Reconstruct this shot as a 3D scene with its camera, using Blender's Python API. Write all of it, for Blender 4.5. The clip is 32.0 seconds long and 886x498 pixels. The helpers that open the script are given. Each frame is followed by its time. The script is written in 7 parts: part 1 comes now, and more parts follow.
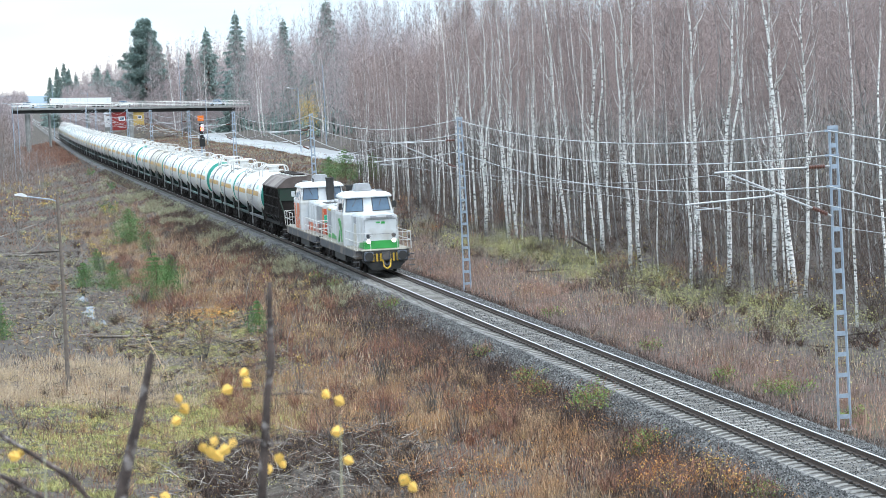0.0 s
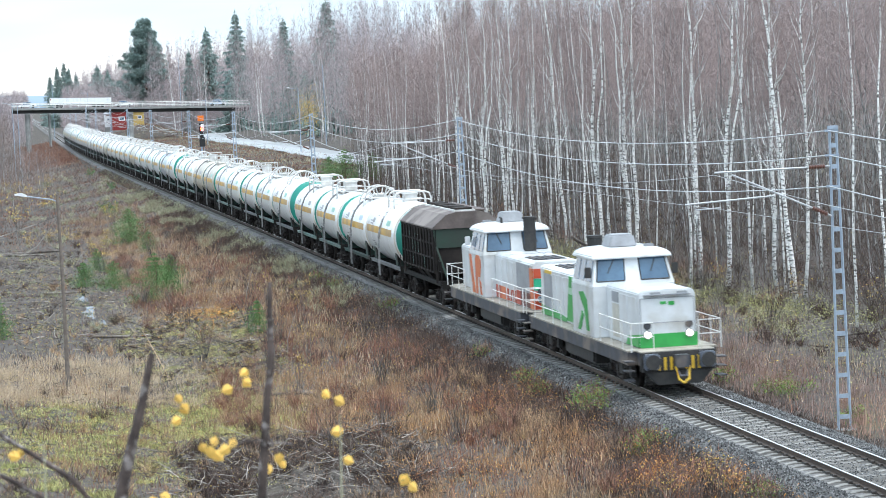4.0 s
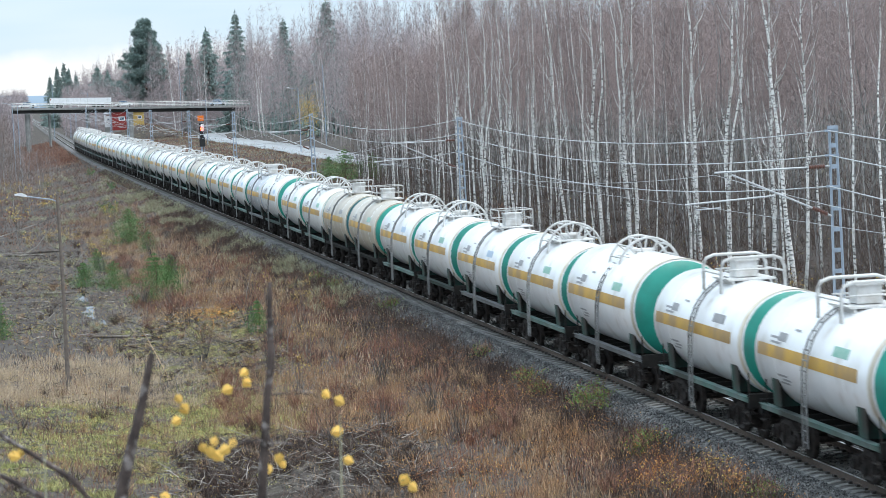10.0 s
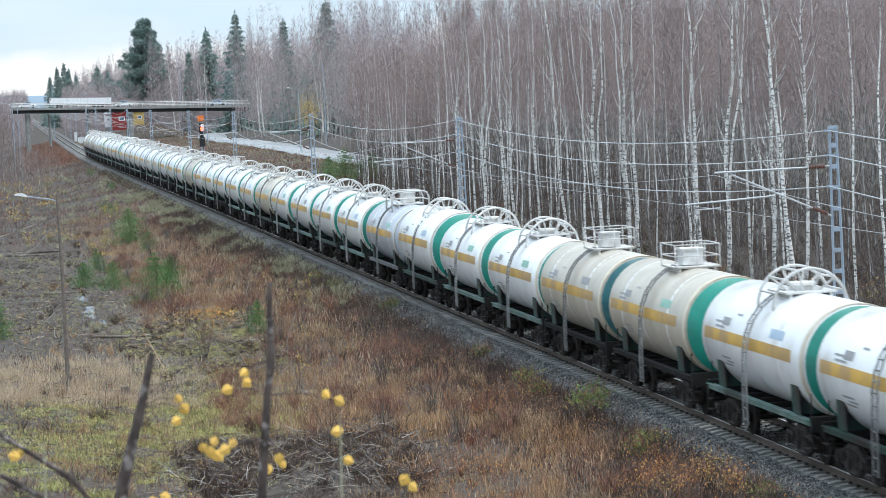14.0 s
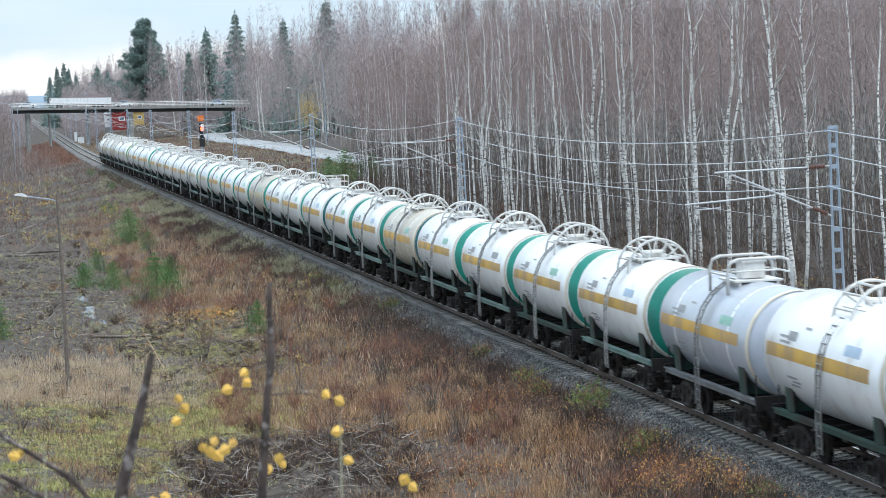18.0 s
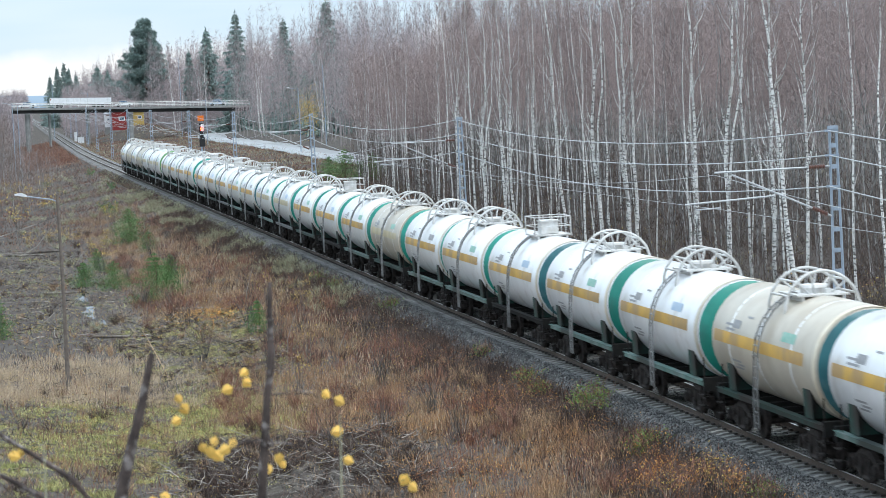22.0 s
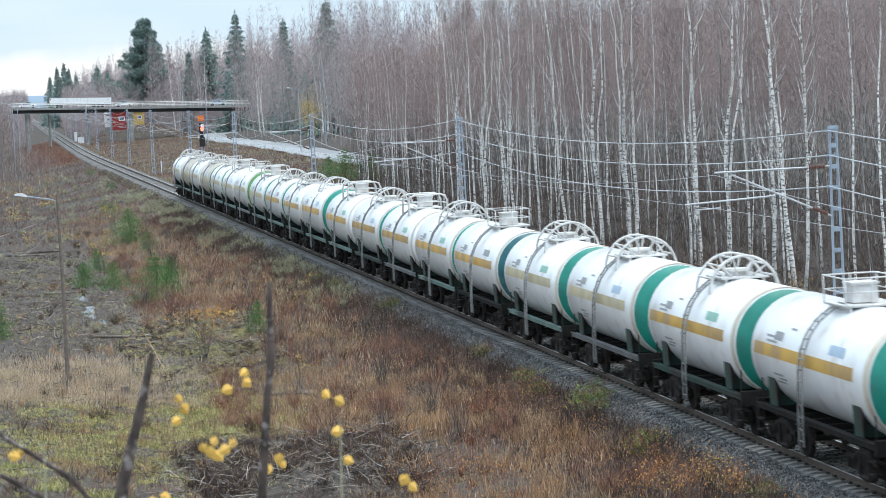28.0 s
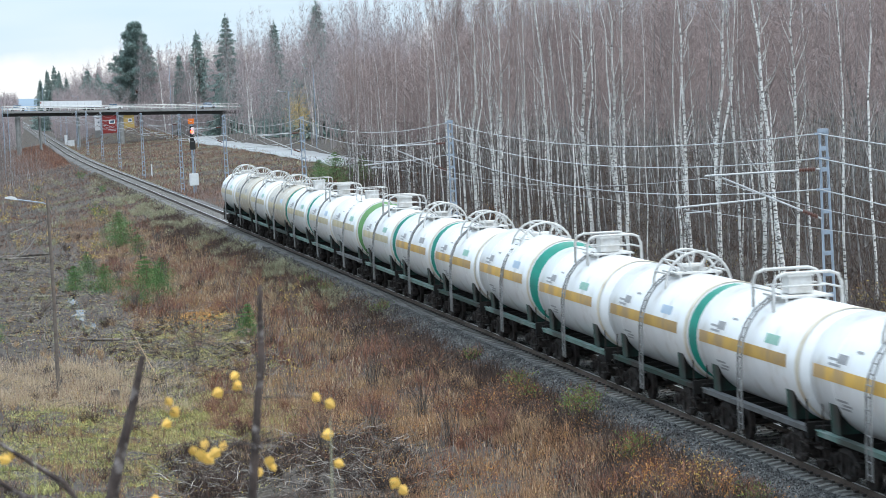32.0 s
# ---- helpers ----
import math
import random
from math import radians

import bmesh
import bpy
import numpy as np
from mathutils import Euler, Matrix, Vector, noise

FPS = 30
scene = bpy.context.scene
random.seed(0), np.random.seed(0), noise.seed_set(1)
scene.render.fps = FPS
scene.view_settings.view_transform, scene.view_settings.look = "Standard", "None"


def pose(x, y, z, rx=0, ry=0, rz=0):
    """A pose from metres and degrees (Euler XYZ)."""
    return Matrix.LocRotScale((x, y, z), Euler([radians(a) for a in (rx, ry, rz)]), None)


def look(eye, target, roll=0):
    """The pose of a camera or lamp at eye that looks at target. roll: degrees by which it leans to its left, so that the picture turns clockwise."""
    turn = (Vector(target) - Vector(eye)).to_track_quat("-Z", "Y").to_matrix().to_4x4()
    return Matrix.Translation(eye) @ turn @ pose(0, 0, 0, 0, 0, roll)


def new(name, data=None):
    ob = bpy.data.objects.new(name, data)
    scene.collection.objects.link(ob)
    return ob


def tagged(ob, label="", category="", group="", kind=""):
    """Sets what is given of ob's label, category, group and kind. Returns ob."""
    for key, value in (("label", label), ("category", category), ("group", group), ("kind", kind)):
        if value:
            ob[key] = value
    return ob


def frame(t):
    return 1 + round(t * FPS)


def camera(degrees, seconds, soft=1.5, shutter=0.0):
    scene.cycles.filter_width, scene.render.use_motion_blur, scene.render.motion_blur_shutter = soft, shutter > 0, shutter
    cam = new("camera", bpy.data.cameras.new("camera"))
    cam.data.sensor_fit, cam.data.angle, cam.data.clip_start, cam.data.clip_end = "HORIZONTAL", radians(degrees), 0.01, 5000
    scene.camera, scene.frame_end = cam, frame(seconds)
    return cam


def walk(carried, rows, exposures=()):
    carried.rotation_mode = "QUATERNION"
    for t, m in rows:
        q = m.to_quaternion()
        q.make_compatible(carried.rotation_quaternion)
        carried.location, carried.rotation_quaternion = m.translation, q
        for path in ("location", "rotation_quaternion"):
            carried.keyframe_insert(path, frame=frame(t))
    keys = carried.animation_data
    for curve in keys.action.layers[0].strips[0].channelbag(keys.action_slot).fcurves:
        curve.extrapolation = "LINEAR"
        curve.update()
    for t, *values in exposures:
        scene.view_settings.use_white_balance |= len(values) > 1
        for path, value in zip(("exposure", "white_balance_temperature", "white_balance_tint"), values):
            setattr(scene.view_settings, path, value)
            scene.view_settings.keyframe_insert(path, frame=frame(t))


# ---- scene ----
# ---------- camera ----------
EYE = (-21.775, 0.0, 10.12)


def aim(yaw, pitch, roll=-2.82):
    y, p = radians(yaw), radians(pitch)
    d = Vector((math.sin(y) * math.cos(p), math.cos(y) * math.cos(p), -math.sin(p)))
    return look(EYE, Vector(EYE) + d * 100, roll)


cam = camera(17.866, 32.0, soft=0.85, shutter=0.5)
cam.data.dof.use_dof = True
cam.data.dof.focus_distance = 125.0
cam.data.dof.aperture_fstop = 13.0
walk(cam, [(0, aim(9.581, 3.390)), (14, aim(9.581, 3.390)), (28.4, aim(9.581, 3.390)), (30.0, aim(9.603, 3.390)),
           (31.1, aim(9.615, 3.388)), (31.5, aim(9.710, 3.358)), (32.0, aim(9.778, 3.338))],
     [(0, 1.06), (3, 1.06), (6, 0.98), (7, 0.97), (8, 0.89), (9, 0.75), (10, 0.65), (32, 0.65)])

# ---------- world and light ----------
world = bpy.data.worlds.new("overcast")
scene.world = world
world.use_nodes = True
wn, wl = world.node_tree.nodes, world.node_tree.links
wn.clear()
sky = wn.new("ShaderNodeTexSky")
sky.sky_type, sky.sun_disc, sky.sun_elevation, sky.sun_rotation = "NISHITA", False, radians(70), radians(143)
sky.altitude, sky.air_density, sky.dust_density, sky.ozone_density = 100, 1.0, 2.0, 1.0
wtc = wn.new("ShaderNodeTexCoord")
wmap = wn.new("ShaderNodeMapping")
wmap.inputs["Scale"].default_value = (1.4, 1.4, 7.0)
wnoise = wn.new("ShaderNodeTexNoise")
wnoise.inputs["Scale"].default_value, wnoise.inputs["Detail"].default_value = 2.2, 5.0
wramp = wn.new("ShaderNodeValToRGB")
wramp.color_ramp.elements[0].position, wramp.color_ramp.elements[0].color = 0.40, (3.2, 4.3, 5.25, 1)
wramp.color_ramp.elements[1].position, wramp.color_ramp.elements[1].color = 0.62, (4.6, 5.15, 5.6, 1)
wmix = wn.new("ShaderNodeMix")
wmix.data_type = "RGBA"
wmix.inputs["Factor"].default_value = 0.88
wbg = wn.new("ShaderNodeBackground")
wbg.inputs["Strength"].default_value = 0.138
wout = wn.new("ShaderNodeOutputWorld")
wl.new(wtc.outputs["Generated"], wmap.inputs["Vector"])
wl.new(wmap.outputs["Vector"], wnoise.inputs["Vector"])
wl.new(wnoise.outputs["Fac"], wramp.inputs["Fac"])
# a bright cloud bank low on the horizon and an overcast dome that brightens upwards
wsep = wn.new("ShaderNodeSeparateXYZ")
wl.new(wtc.outputs["Generated"], wsep.inputs["Vector"])
wwave = wn.new("ShaderNodeTexNoise")
wwave.inputs["Scale"].default_value, wwave.inputs["Detail"].default_value = 22.0, 5.0
wl.new(wtc.outputs["Generated"], wwave.inputs["Vector"])
wrise = wn.new("ShaderNodeMath")
wrise.operation, wrise.inputs[1].default_value = "MULTIPLY", 0.030
wl.new(wwave.outputs["Fac"], wrise.inputs[0])
wlow = wn.new("ShaderNodeMath")
wlow.operation = "SUBTRACT"
wl.new(wrise.outputs["Value"], wlow.inputs[0])
wl.new(wsep.outputs["Z"], wlow.inputs[1])
wbank = wn.new("ShaderNodeMapRange")
wbank.inputs["From Min"].default_value, wbank.inputs["From Max"].default_value = -0.004, 0.003
wl.new(wlow.outputs["Value"], wbank.inputs["Value"])
wcloud = wn.new("ShaderNodeMix")
wcloud.data_type = "RGBA"
wcloud.inputs["B"].default_value = (5.5, 5.6, 5.7, 1)
wl.new(wbank.outputs["Result"], wcloud.inputs["Factor"])
wl.new(wramp.outputs["Color"], wcloud.inputs["A"])
wdome = wn.new("ShaderNodeMapRange")
wdome.inputs["From Min"].default_value, wdome.inputs["From Max"].default_value = 0.06, 0.9
wdome.inputs["To Min"].default_value, wdome.inputs["To Max"].default_value = 0.95, 1.90
wl.new(wsep.outputs["Z"], wdome.inputs["Value"])
wgain = wn.new("ShaderNodeVectorMath")
wgain.operation = "SCALE"
wl.new(wdome.outputs["Result"], wgain.inputs["Scale"])
wl.new(sky.outputs["Color"], wmix.inputs["A"])
wl.new(wcloud.outputs["Result"], wgain.inputs[0])
wl.new(wgain.outputs["Vector"], wmix.inputs["B"])
wl.new(wmix.outputs["Result"], wbg.inputs["Color"])
wl.new(wbg.outputs["Background"], wout.inputs["Surface"])
sun = new("sun", bpy.data.lights.new("sun", "SUN"))
sun.data.energy, sun.data.angle, sun.data.color = 1.35, radians(36), (1.0, 0.99, 0.975)
sun.matrix_world = look((26, -34, 120), (0, 0, 0))


# ---------- materials ----------
def mat(name, c1, c2=None, scale=3.0, rough=0.8, metal=0.0, bump=0.0, bscale=40.0, island=0.0, obj_random=0.0, c3=None, scale3=0.25, spec=None, c3_at=(0.5, 0.62), coat=0.0):
    """Two colours mixed by fine noise, a third by broad noise, with an optional spread per piece."""
    m = bpy.data.materials.new(name)
    m.use_nodes = True
    n, l = m.node_tree.nodes, m.node_tree.links
    b = n["Principled BSDF"]
    b.inputs["Roughness"].default_value, b.inputs["Metallic"].default_value = rough, metal
    if coat:
        b.inputs["Coat Weight"].default_value, b.inputs["Coat Roughness"].default_value = coat, 0.18
    if spec is not None:
        b.inputs["Specular IOR Level"].default_value = spec
    tc = n.new("ShaderNodeNewGeometry" if island else "ShaderNodeTexCoord")
    coord = tc.outputs["Position" if island else "Object"]
    n1 = n.new("ShaderNodeTexNoise")
    n1.inputs["Scale"].default_value, n1.inputs["Detail"].default_value, n1.inputs["Roughness"].default_value = scale, 6.0, 0.65
    l.new(coord, n1.inputs["Vector"])
    r1 = n.new("ShaderNodeValToRGB")
    c2 = c2 or tuple(x * 0.75 for x in c1)
    r1.color_ramp.elements[0].position, r1.color_ramp.elements[0].color = 0.36, (*c1, 1)
    r1.color_ramp.elements[1].position, r1.color_ramp.elements[1].color = 0.66, (*c2, 1)
    l.new(n1.outputs["Fac"], r1.inputs["Fac"])
    col = r1.outputs["Color"]
    if c3:
        n3 = n.new("ShaderNodeTexNoise")
        n3.inputs["Scale"].default_value, n3.inputs["Detail"].default_value = scale3, 4.0
        l.new(coord, n3.inputs["Vector"])
        r3 = n.new("ShaderNodeMapRange")
        r3.inputs["From Min"].default_value, r3.inputs["From Max"].default_value = c3_at
        l.new(n3.outputs["Fac"], r3.inputs["Value"])
        mx = n.new("ShaderNodeMix")
        mx.data_type = "RGBA"
        l.new(r3.outputs["Result"], mx.inputs["Factor"])
        l.new(col, mx.inputs["A"])
        mx.inputs["B"].default_value = (*c3, 1)
        col = mx.outputs["Result"]
    if island or obj_random:
        hsv = n.new("ShaderNodeHueSaturation")
        mr = n.new("ShaderNodeMapRange")
        k = island or obj_random
        mr.inputs["To Min"].default_value, mr.inputs["To Max"].default_value = 1 - k, 1 + k
        if island:
            l.new(tc.outputs["Random Per Island"], mr.inputs["Value"])
        else:
            oi = n.new("ShaderNodeObjectInfo")
            l.new(oi.outputs["Random"], mr.inputs["Value"])
        l.new(mr.outputs["Result"], hsv.inputs["Value"])
        l.new(col, hsv.inputs["Color"])
        col = hsv.outputs["Color"]
    l.new(col, b.inputs["Base Color"])
    if bump:
        nb = n.new("ShaderNodeTexNoise")
        nb.inputs["Scale"].default_value, nb.inputs["Detail"].default_value = bscale, 4.0
        l.new(coord, nb.inputs["Vector"])
        bp = n.new("ShaderNodeBump")
        bp.inputs["Strength"].default_value, bp.inputs["Distance"].default_value = bump, 0.03
        l.new(nb.outputs["Fac"], bp.inputs["Height"])
        l.new(bp.outputs["Normal"], b.inputs["Normal"])
    return m


def glow(name, colour, strength):
    m = bpy.data.materials.new(name)
    m.use_nodes = True
    b = m.node_tree.nodes["Principled BSDF"]
    b.inputs["Base Color"].default_value = (*colour, 1)
    b.inputs["Emission Color"].default_value = (*colour, 1)
    b.inputs["Emission Strength"].default_value = strength
    return m


BALLAST = mat("ballast", (0.075, 0.072, 0.070), (0.205, 0.198, 0.193), 14, 0.95, bump=1.0, bscale=22, c3=(0.05, 0.045, 0.041), scale3=0.4)
BED_OILY = mat("oily_ballast", (0.06, 0.055, 0.05), (0.175, 0.162, 0.148), 14, 0.95, bump=1.0, bscale=22, c3=(0.075, 0.066, 0.058), scale3=0.4)
STONE = mat("stone", (0.060, 0.060, 0.061), (0.195, 0.193, 0.192), 3, 0.9, island=0.75)
CONCRETE = mat("sleeper_concrete", (0.255, 0.243, 0.225), (0.15, 0.141, 0.13), 4, 0.9, bump=0.3, obj_random=0.22)
CONCRETE2 = mat("bridge_concrete", (0.32, 0.315, 0.30), (0.21, 0.21, 0.20), 0.9, 0.9, bump=0.2)
RAIL_SIDE = mat("rail_rust", (0.060, 0.042, 0.034), (0.10, 0.072, 0.055), 6, 0.8, metal=0.2)
RAIL_TOP = mat("rail_head", (0.80, 0.80, 0.81), (0.62, 0.62, 0.63), 8, 0.42, metal=1.0)
CLIP = mat("fastening", (0.035, 0.03, 0.028), (0.06, 0.05, 0.045), 10, 0.8)
SOIL = mat("soil", (0.022, 0.018, 0.016), (0.105, 0.085, 0.070), 2.6, 0.97, bump=0.9, bscale=7, c3=(0.085, 0.072, 0.045), scale3=0.35, c3_at=(0.55, 0.70))
STEEL = mat("galvanised_steel", (0.38, 0.45, 0.54), (0.28, 0.33, 0.39), 4, 0.55, metal=0.3)
WIRE = mat("wire", (0.52, 0.53, 0.54), (0.42, 0.43, 0.44), 3, 0.6, metal=0.2)
INSUL = mat("insulator_brown", (0.10, 0.04, 0.03), (0.15, 0.06, 0.04), 10, 0.35)
TANKS = {
    "white": mat("tank_white", (0.86, 0.87, 0.88), (0.78, 0.785, 0.79), 0.9, 0.30, coat=0.6, obj_random=0.06, c3=(0.42, 0.365, 0.30), scale3=0.8, c3_at=(0.54, 0.82)),
    "cream": mat("tank_cream", (0.52, 0.47, 0.385), (0.42, 0.37, 0.30), 0.9, 0.38, coat=0.3, obj_random=0.06, c3=(0.36, 0.29, 0.21), scale3=0.5, c3_at=(0.52, 0.78)),
    "blue": mat("tank_blue_grey", (0.45, 0.49, 0.56), (0.38, 0.41, 0.47), 0.9, 0.30, coat=0.6, obj_random=0.05, c3=(0.42, 0.41, 0.40), scale3=0.5, c3_at=(0.57, 0.82)),
}
RIM = mat("rim_cream", (0.66, 0.60, 0.48), (0.50, 0.42, 0.31), 1.6, 0.45, obj_random=0.15)
GREEN = mat("cap_green", (0.012, 0.25, 0.19), (0.010, 0.19, 0.145), 1.5, 0.42, obj_random=0.15, c3=(0.03, 0.16, 0.13), scale3=0.6)
NAVY = mat("cap_petrol", (0.014, 0.115, 0.13), (0.012, 0.08, 0.095), 1.5, 0.42, c3=(0.10, 0.20, 0.21), scale3=0.9, c3_at=(0.55, 0.75))
OLIVE = mat("band_olive_green", (0.13, 0.30, 0.11), (0.11, 0.24, 0.09), 1.5, 0.45)
YELLOW = mat("stripe_yellow", (0.62, 0.36, 0.055), (0.48, 0.28, 0.07), 1.2, 0.5, obj_random=0.15, c3=(0.40, 0.25, 0.10), scale3=0.8)
FRAME_GREEN = mat("frame_green", (0.015, 0.066, 0.052), (0.022, 0.028, 0.025), 1.6, 0.6, obj_random=0.2, c3=(0.022, 0.019, 0.017), scale3=0.7, spec=0.3)
FRAME_WORN = mat("frame_worn_green", (0.035, 0.13, 0.105), (0.20, 0.245, 0.235), 0.9, 0.55, obj_random=0.25, c3=(0.018, 0.032, 0.028), scale3=0.6)
FRAME_DARK = mat("frame_dark", (0.010, 0.010, 0.010), (0.022, 0.020, 0.018), 1.6, 0.8, obj_random=0.2, spec=0.15)
FRAME_GREY = mat("frame_grey", (0.17, 0.18, 0.19), (0.08, 0.08, 0.08), 1.6, 0.6, obj_random=0.15)
BOGIE = mat("bogie_grime", (0.010, 0.009, 0.008), (0.046, 0.037, 0.034), 5, 0.8, spec=0.15, obj_random=0.3)
CAGE = mat("cage_paint", (0.66, 0.66, 0.65), (0.50, 0.48, 0.45), 3, 0.5, obj_random=0.12)
LADDER = mat("ladder_grey", (0.30, 0.30, 0.30), (0.13, 0.125, 0.12), 3, 0.6, obj_random=0.25)
LABEL_G = mat("placard_green", (0.16, 0.40, 0.30), (0.32, 0.48, 0.42), 6, 0.5)
LABEL_B = mat("placard_blue", (0.30, 0.42, 0.56), (0.42, 0.50, 0.58), 6, 0.5)
LABEL_K = mat("lettering_grey", (0.24, 0.24, 0.25), (0.34, 0.34, 0.34), 9, 0.6)
HOPPER_BROWN = mat("hopper_brown", (0.011, 0.0095, 0.009), (0.026, 0.021, 0.019), 1.4, 0.85, c3=(0.04, 0.032, 0.028), scale3=0.5, spec=0.2)
HOPPER_ROOF = mat("hopper_roof", (0.135, 0.105, 0.096), (0.065, 0.052, 0.047), 1.2, 0.75, c3=(0.20, 0.17, 0.155), scale3=0.5)
HOPPER_GREEN = mat("hopper_green", (0.016, 0.042, 0.028), (0.024, 0.034, 0.026), 1.4, 0.7)
MINT = mat("patch_mint", (0.14, 0.36, 0.29), (0.10, 0.25, 0.21), 3, 0.6)
L_WHITE = mat("loco_white", (0.66, 0.68, 0.70), (0.54, 0.555, 0.56), 1.0, 0.35, coat=0.4, c3=(0.38, 0.35, 0.30), scale3=0.8, c3_at=(0.52, 0.76))
L_GREEN = mat("loco_green", (0.035, 0.34, 0.07), (0.03, 0.27, 0.06), 2, 0.4)
L_RED = mat("loco_red", (0.50, 0.075, 0.03), (0.36, 0.06, 0.035), 2, 0.45)
L_MAROON = mat("loco_maroon", (0.13, 0.025, 0.02), (0.10, 0.025, 0.022), 2, 0.45)
L_ORANGE = mat("loco_orange", (0.62, 0.16, 0.05), (0.52, 0.13, 0.05), 2, 0.45)
L_TEAL = mat("loco_teal", (0.03, 0.40, 0.22), (0.03, 0.33, 0.18), 2, 0.45)
L_GREY = mat("loco_grey", (0.30, 0.31, 0.33), (0.22, 0.225, 0.235), 2, 0.5)
L_DECK = mat("loco_deck", (0.34, 0.31, 0.26), (0.20, 0.18, 0.15), 2, 0.7)
L_STEEL = mat("loco_blue_grey", (0.14, 0.16, 0.20), (0.07, 0.08, 0.10), 3, 0.55)
L_BEIGE = mat("loco_beige", (0.52, 0.49, 0.42), (0.40, 0.375, 0.33), 2, 0.6)
L_PALE = mat("loco_pale_green", (0.36, 0.55, 0.38), (0.30, 0.46, 0.32), 2, 0.45)
L_FRAME = mat("loco_frame", (0.055, 0.06, 0.075), (0.035, 0.035, 0.038), 2, 0.6, c3=(0.16, 0.13, 0.11), scale3=0.8)
L_BLACK = mat("loco_black", (0.02, 0.02, 0.021), (0.04, 0.037, 0.034), 4, 0.7)
L_YELLOW = mat("hazard_yellow", (0.66, 0.42, 0.03), (0.5, 0.32, 0.03), 3, 0.5)
GLASS = mat("dark_glass", (0.07, 0.13, 0.20), (0.035, 0.07, 0.12), 0.7, 0.05, spec=0.8)
LAMP_ON = glow("headlight_lit", (1.0, 0.93, 0.80), 12.0)
LAMP_RED = glow("signal_red", (1.0, 0.08, 0.03), 5.0)
ORANGE = mat("sign_orange", (0.85, 0.20, 0.02), (0.75, 0.17, 0.02), 4, 0.6)
BLACK = mat("signal_black", (0.012, 0.012, 0.013), (0.02, 0.02, 0.02), 4, 0.6)
WHITE = mat("white_paint", (0.78, 0.79, 0.80), (0.68, 0.69, 0.70), 1.5, 0.5)
ASPHALT = mat("asphalt_wet", (0.34, 0.345, 0.35), (0.27, 0.275, 0.28), 0.6, 0.3, bump=0.05)
HUT_RED = mat("hut_red", (0.30, 0.035, 0.03), (0.23, 0.03, 0.028), 2, 0.8)
HUT_YELLOW = mat("hut_yellow", (0.60, 0.42, 0.13), (0.5, 0.35, 0.12), 2, 0.8)
POLE_WOOD = mat("pole_wood", (0.13, 0.102, 0.085), (0.20, 0.162, 0.138), 5, 0.9, bump=0.4)
WATER = mat("creek_water", (0.03, 0.034, 0.038), (0.05, 0.055, 0.06), 2, 0.06, bump=0.12, bscale=5, spec=1.0)


def birch_bark():
    """White bark with dark cross marks that thicken towards the foot."""
    m = mat("birch_bark", (0.83, 0.815, 0.79), (0.63, 0.61, 0.585), 1.3, 0.85, obj_random=0.14)
    n, l = m.node_tree.nodes, m.node_tree.links
    b = n["Principled BSDF"]
    src = b.inputs["Base Color"].links[0].from_socket
    tc, mp, no, rp, mx = n.new("ShaderNodeNewGeometry"), n.new("ShaderNodeMapping"), n.new("ShaderNodeTexNoise"), n.new("ShaderNodeMapRange"), n.new("ShaderNodeMix")
    mp.inputs["Scale"].default_value = (4.0, 4.0, 12.0)
    no.inputs["Scale"].default_value, no.inputs["Detail"].default_value, no.inputs["Roughness"].default_value = 1.0, 5.0, 0.7
    rp.inputs["From Min"].default_value, rp.inputs["From Max"].default_value = 0.50, 0.59
    mx.data_type = "RGBA"
    mx.inputs["B"].default_value = (0.105, 0.095, 0.088, 1)
    l.new(tc.outputs["Position"], mp.inputs["Vector"])
    l.new(mp.outputs["Vector"], no.inputs["Vector"])
    l.new(no.outputs["Fac"], rp.inputs["Value"])
    l.new(rp.outputs["Result"], mx.inputs["Factor"])
    l.new(src, mx.inputs["A"])
    l.new(mx.outputs["Result"], b.inputs["Base Color"])
    return m


BIRCH = birch_bark()
LIMB = mat("birch_limbs", (0.70, 0.665, 0.645), (0.26, 0.225, 0.22), 2.2, 0.9)
TWIG = mat("birch_twigs", (0.345, 0.258, 0.24), (0.235, 0.178, 0.168), 0.3, 0.9, island=0.3)
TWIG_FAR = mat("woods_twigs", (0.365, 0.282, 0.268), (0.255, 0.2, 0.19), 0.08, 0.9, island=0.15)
# distant twigs: aerial haze put into a paler, greyer colour
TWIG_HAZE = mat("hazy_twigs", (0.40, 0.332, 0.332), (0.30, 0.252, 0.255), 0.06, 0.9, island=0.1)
BARK_GREY = mat("grey_bark", (0.08, 0.071, 0.064), (0.17, 0.155, 0.145), 9, 0.9, island=0.35)
TRUNK_FAR = mat("pale_trunks", (0.385, 0.375, 0.365), (0.05, 0.045, 0.042), 3.0, 0.9, island=0.5)
# distant trunks: haze painted in, pale and low in contrast
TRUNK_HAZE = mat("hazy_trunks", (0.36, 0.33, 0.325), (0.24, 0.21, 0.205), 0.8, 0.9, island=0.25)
# far conifers: bluish aerial haze mixed into the green of the foliage
NEEDLES_HAZE = mat("hazy_needles", (0.17, 0.24, 0.222), (0.27, 0.345, 0.32), 0.25, 0.9, island=0.4)
NEEDLES_Y = mat("young_hazy_needles", (0.062, 0.145, 0.045), (0.14, 0.235, 0.075), 1.5, 0.9, island=0.5)
PINE_BARK = mat("pine_bark", (0.16, 0.085, 0.05), (0.10, 0.06, 0.045), 2, 0.9)
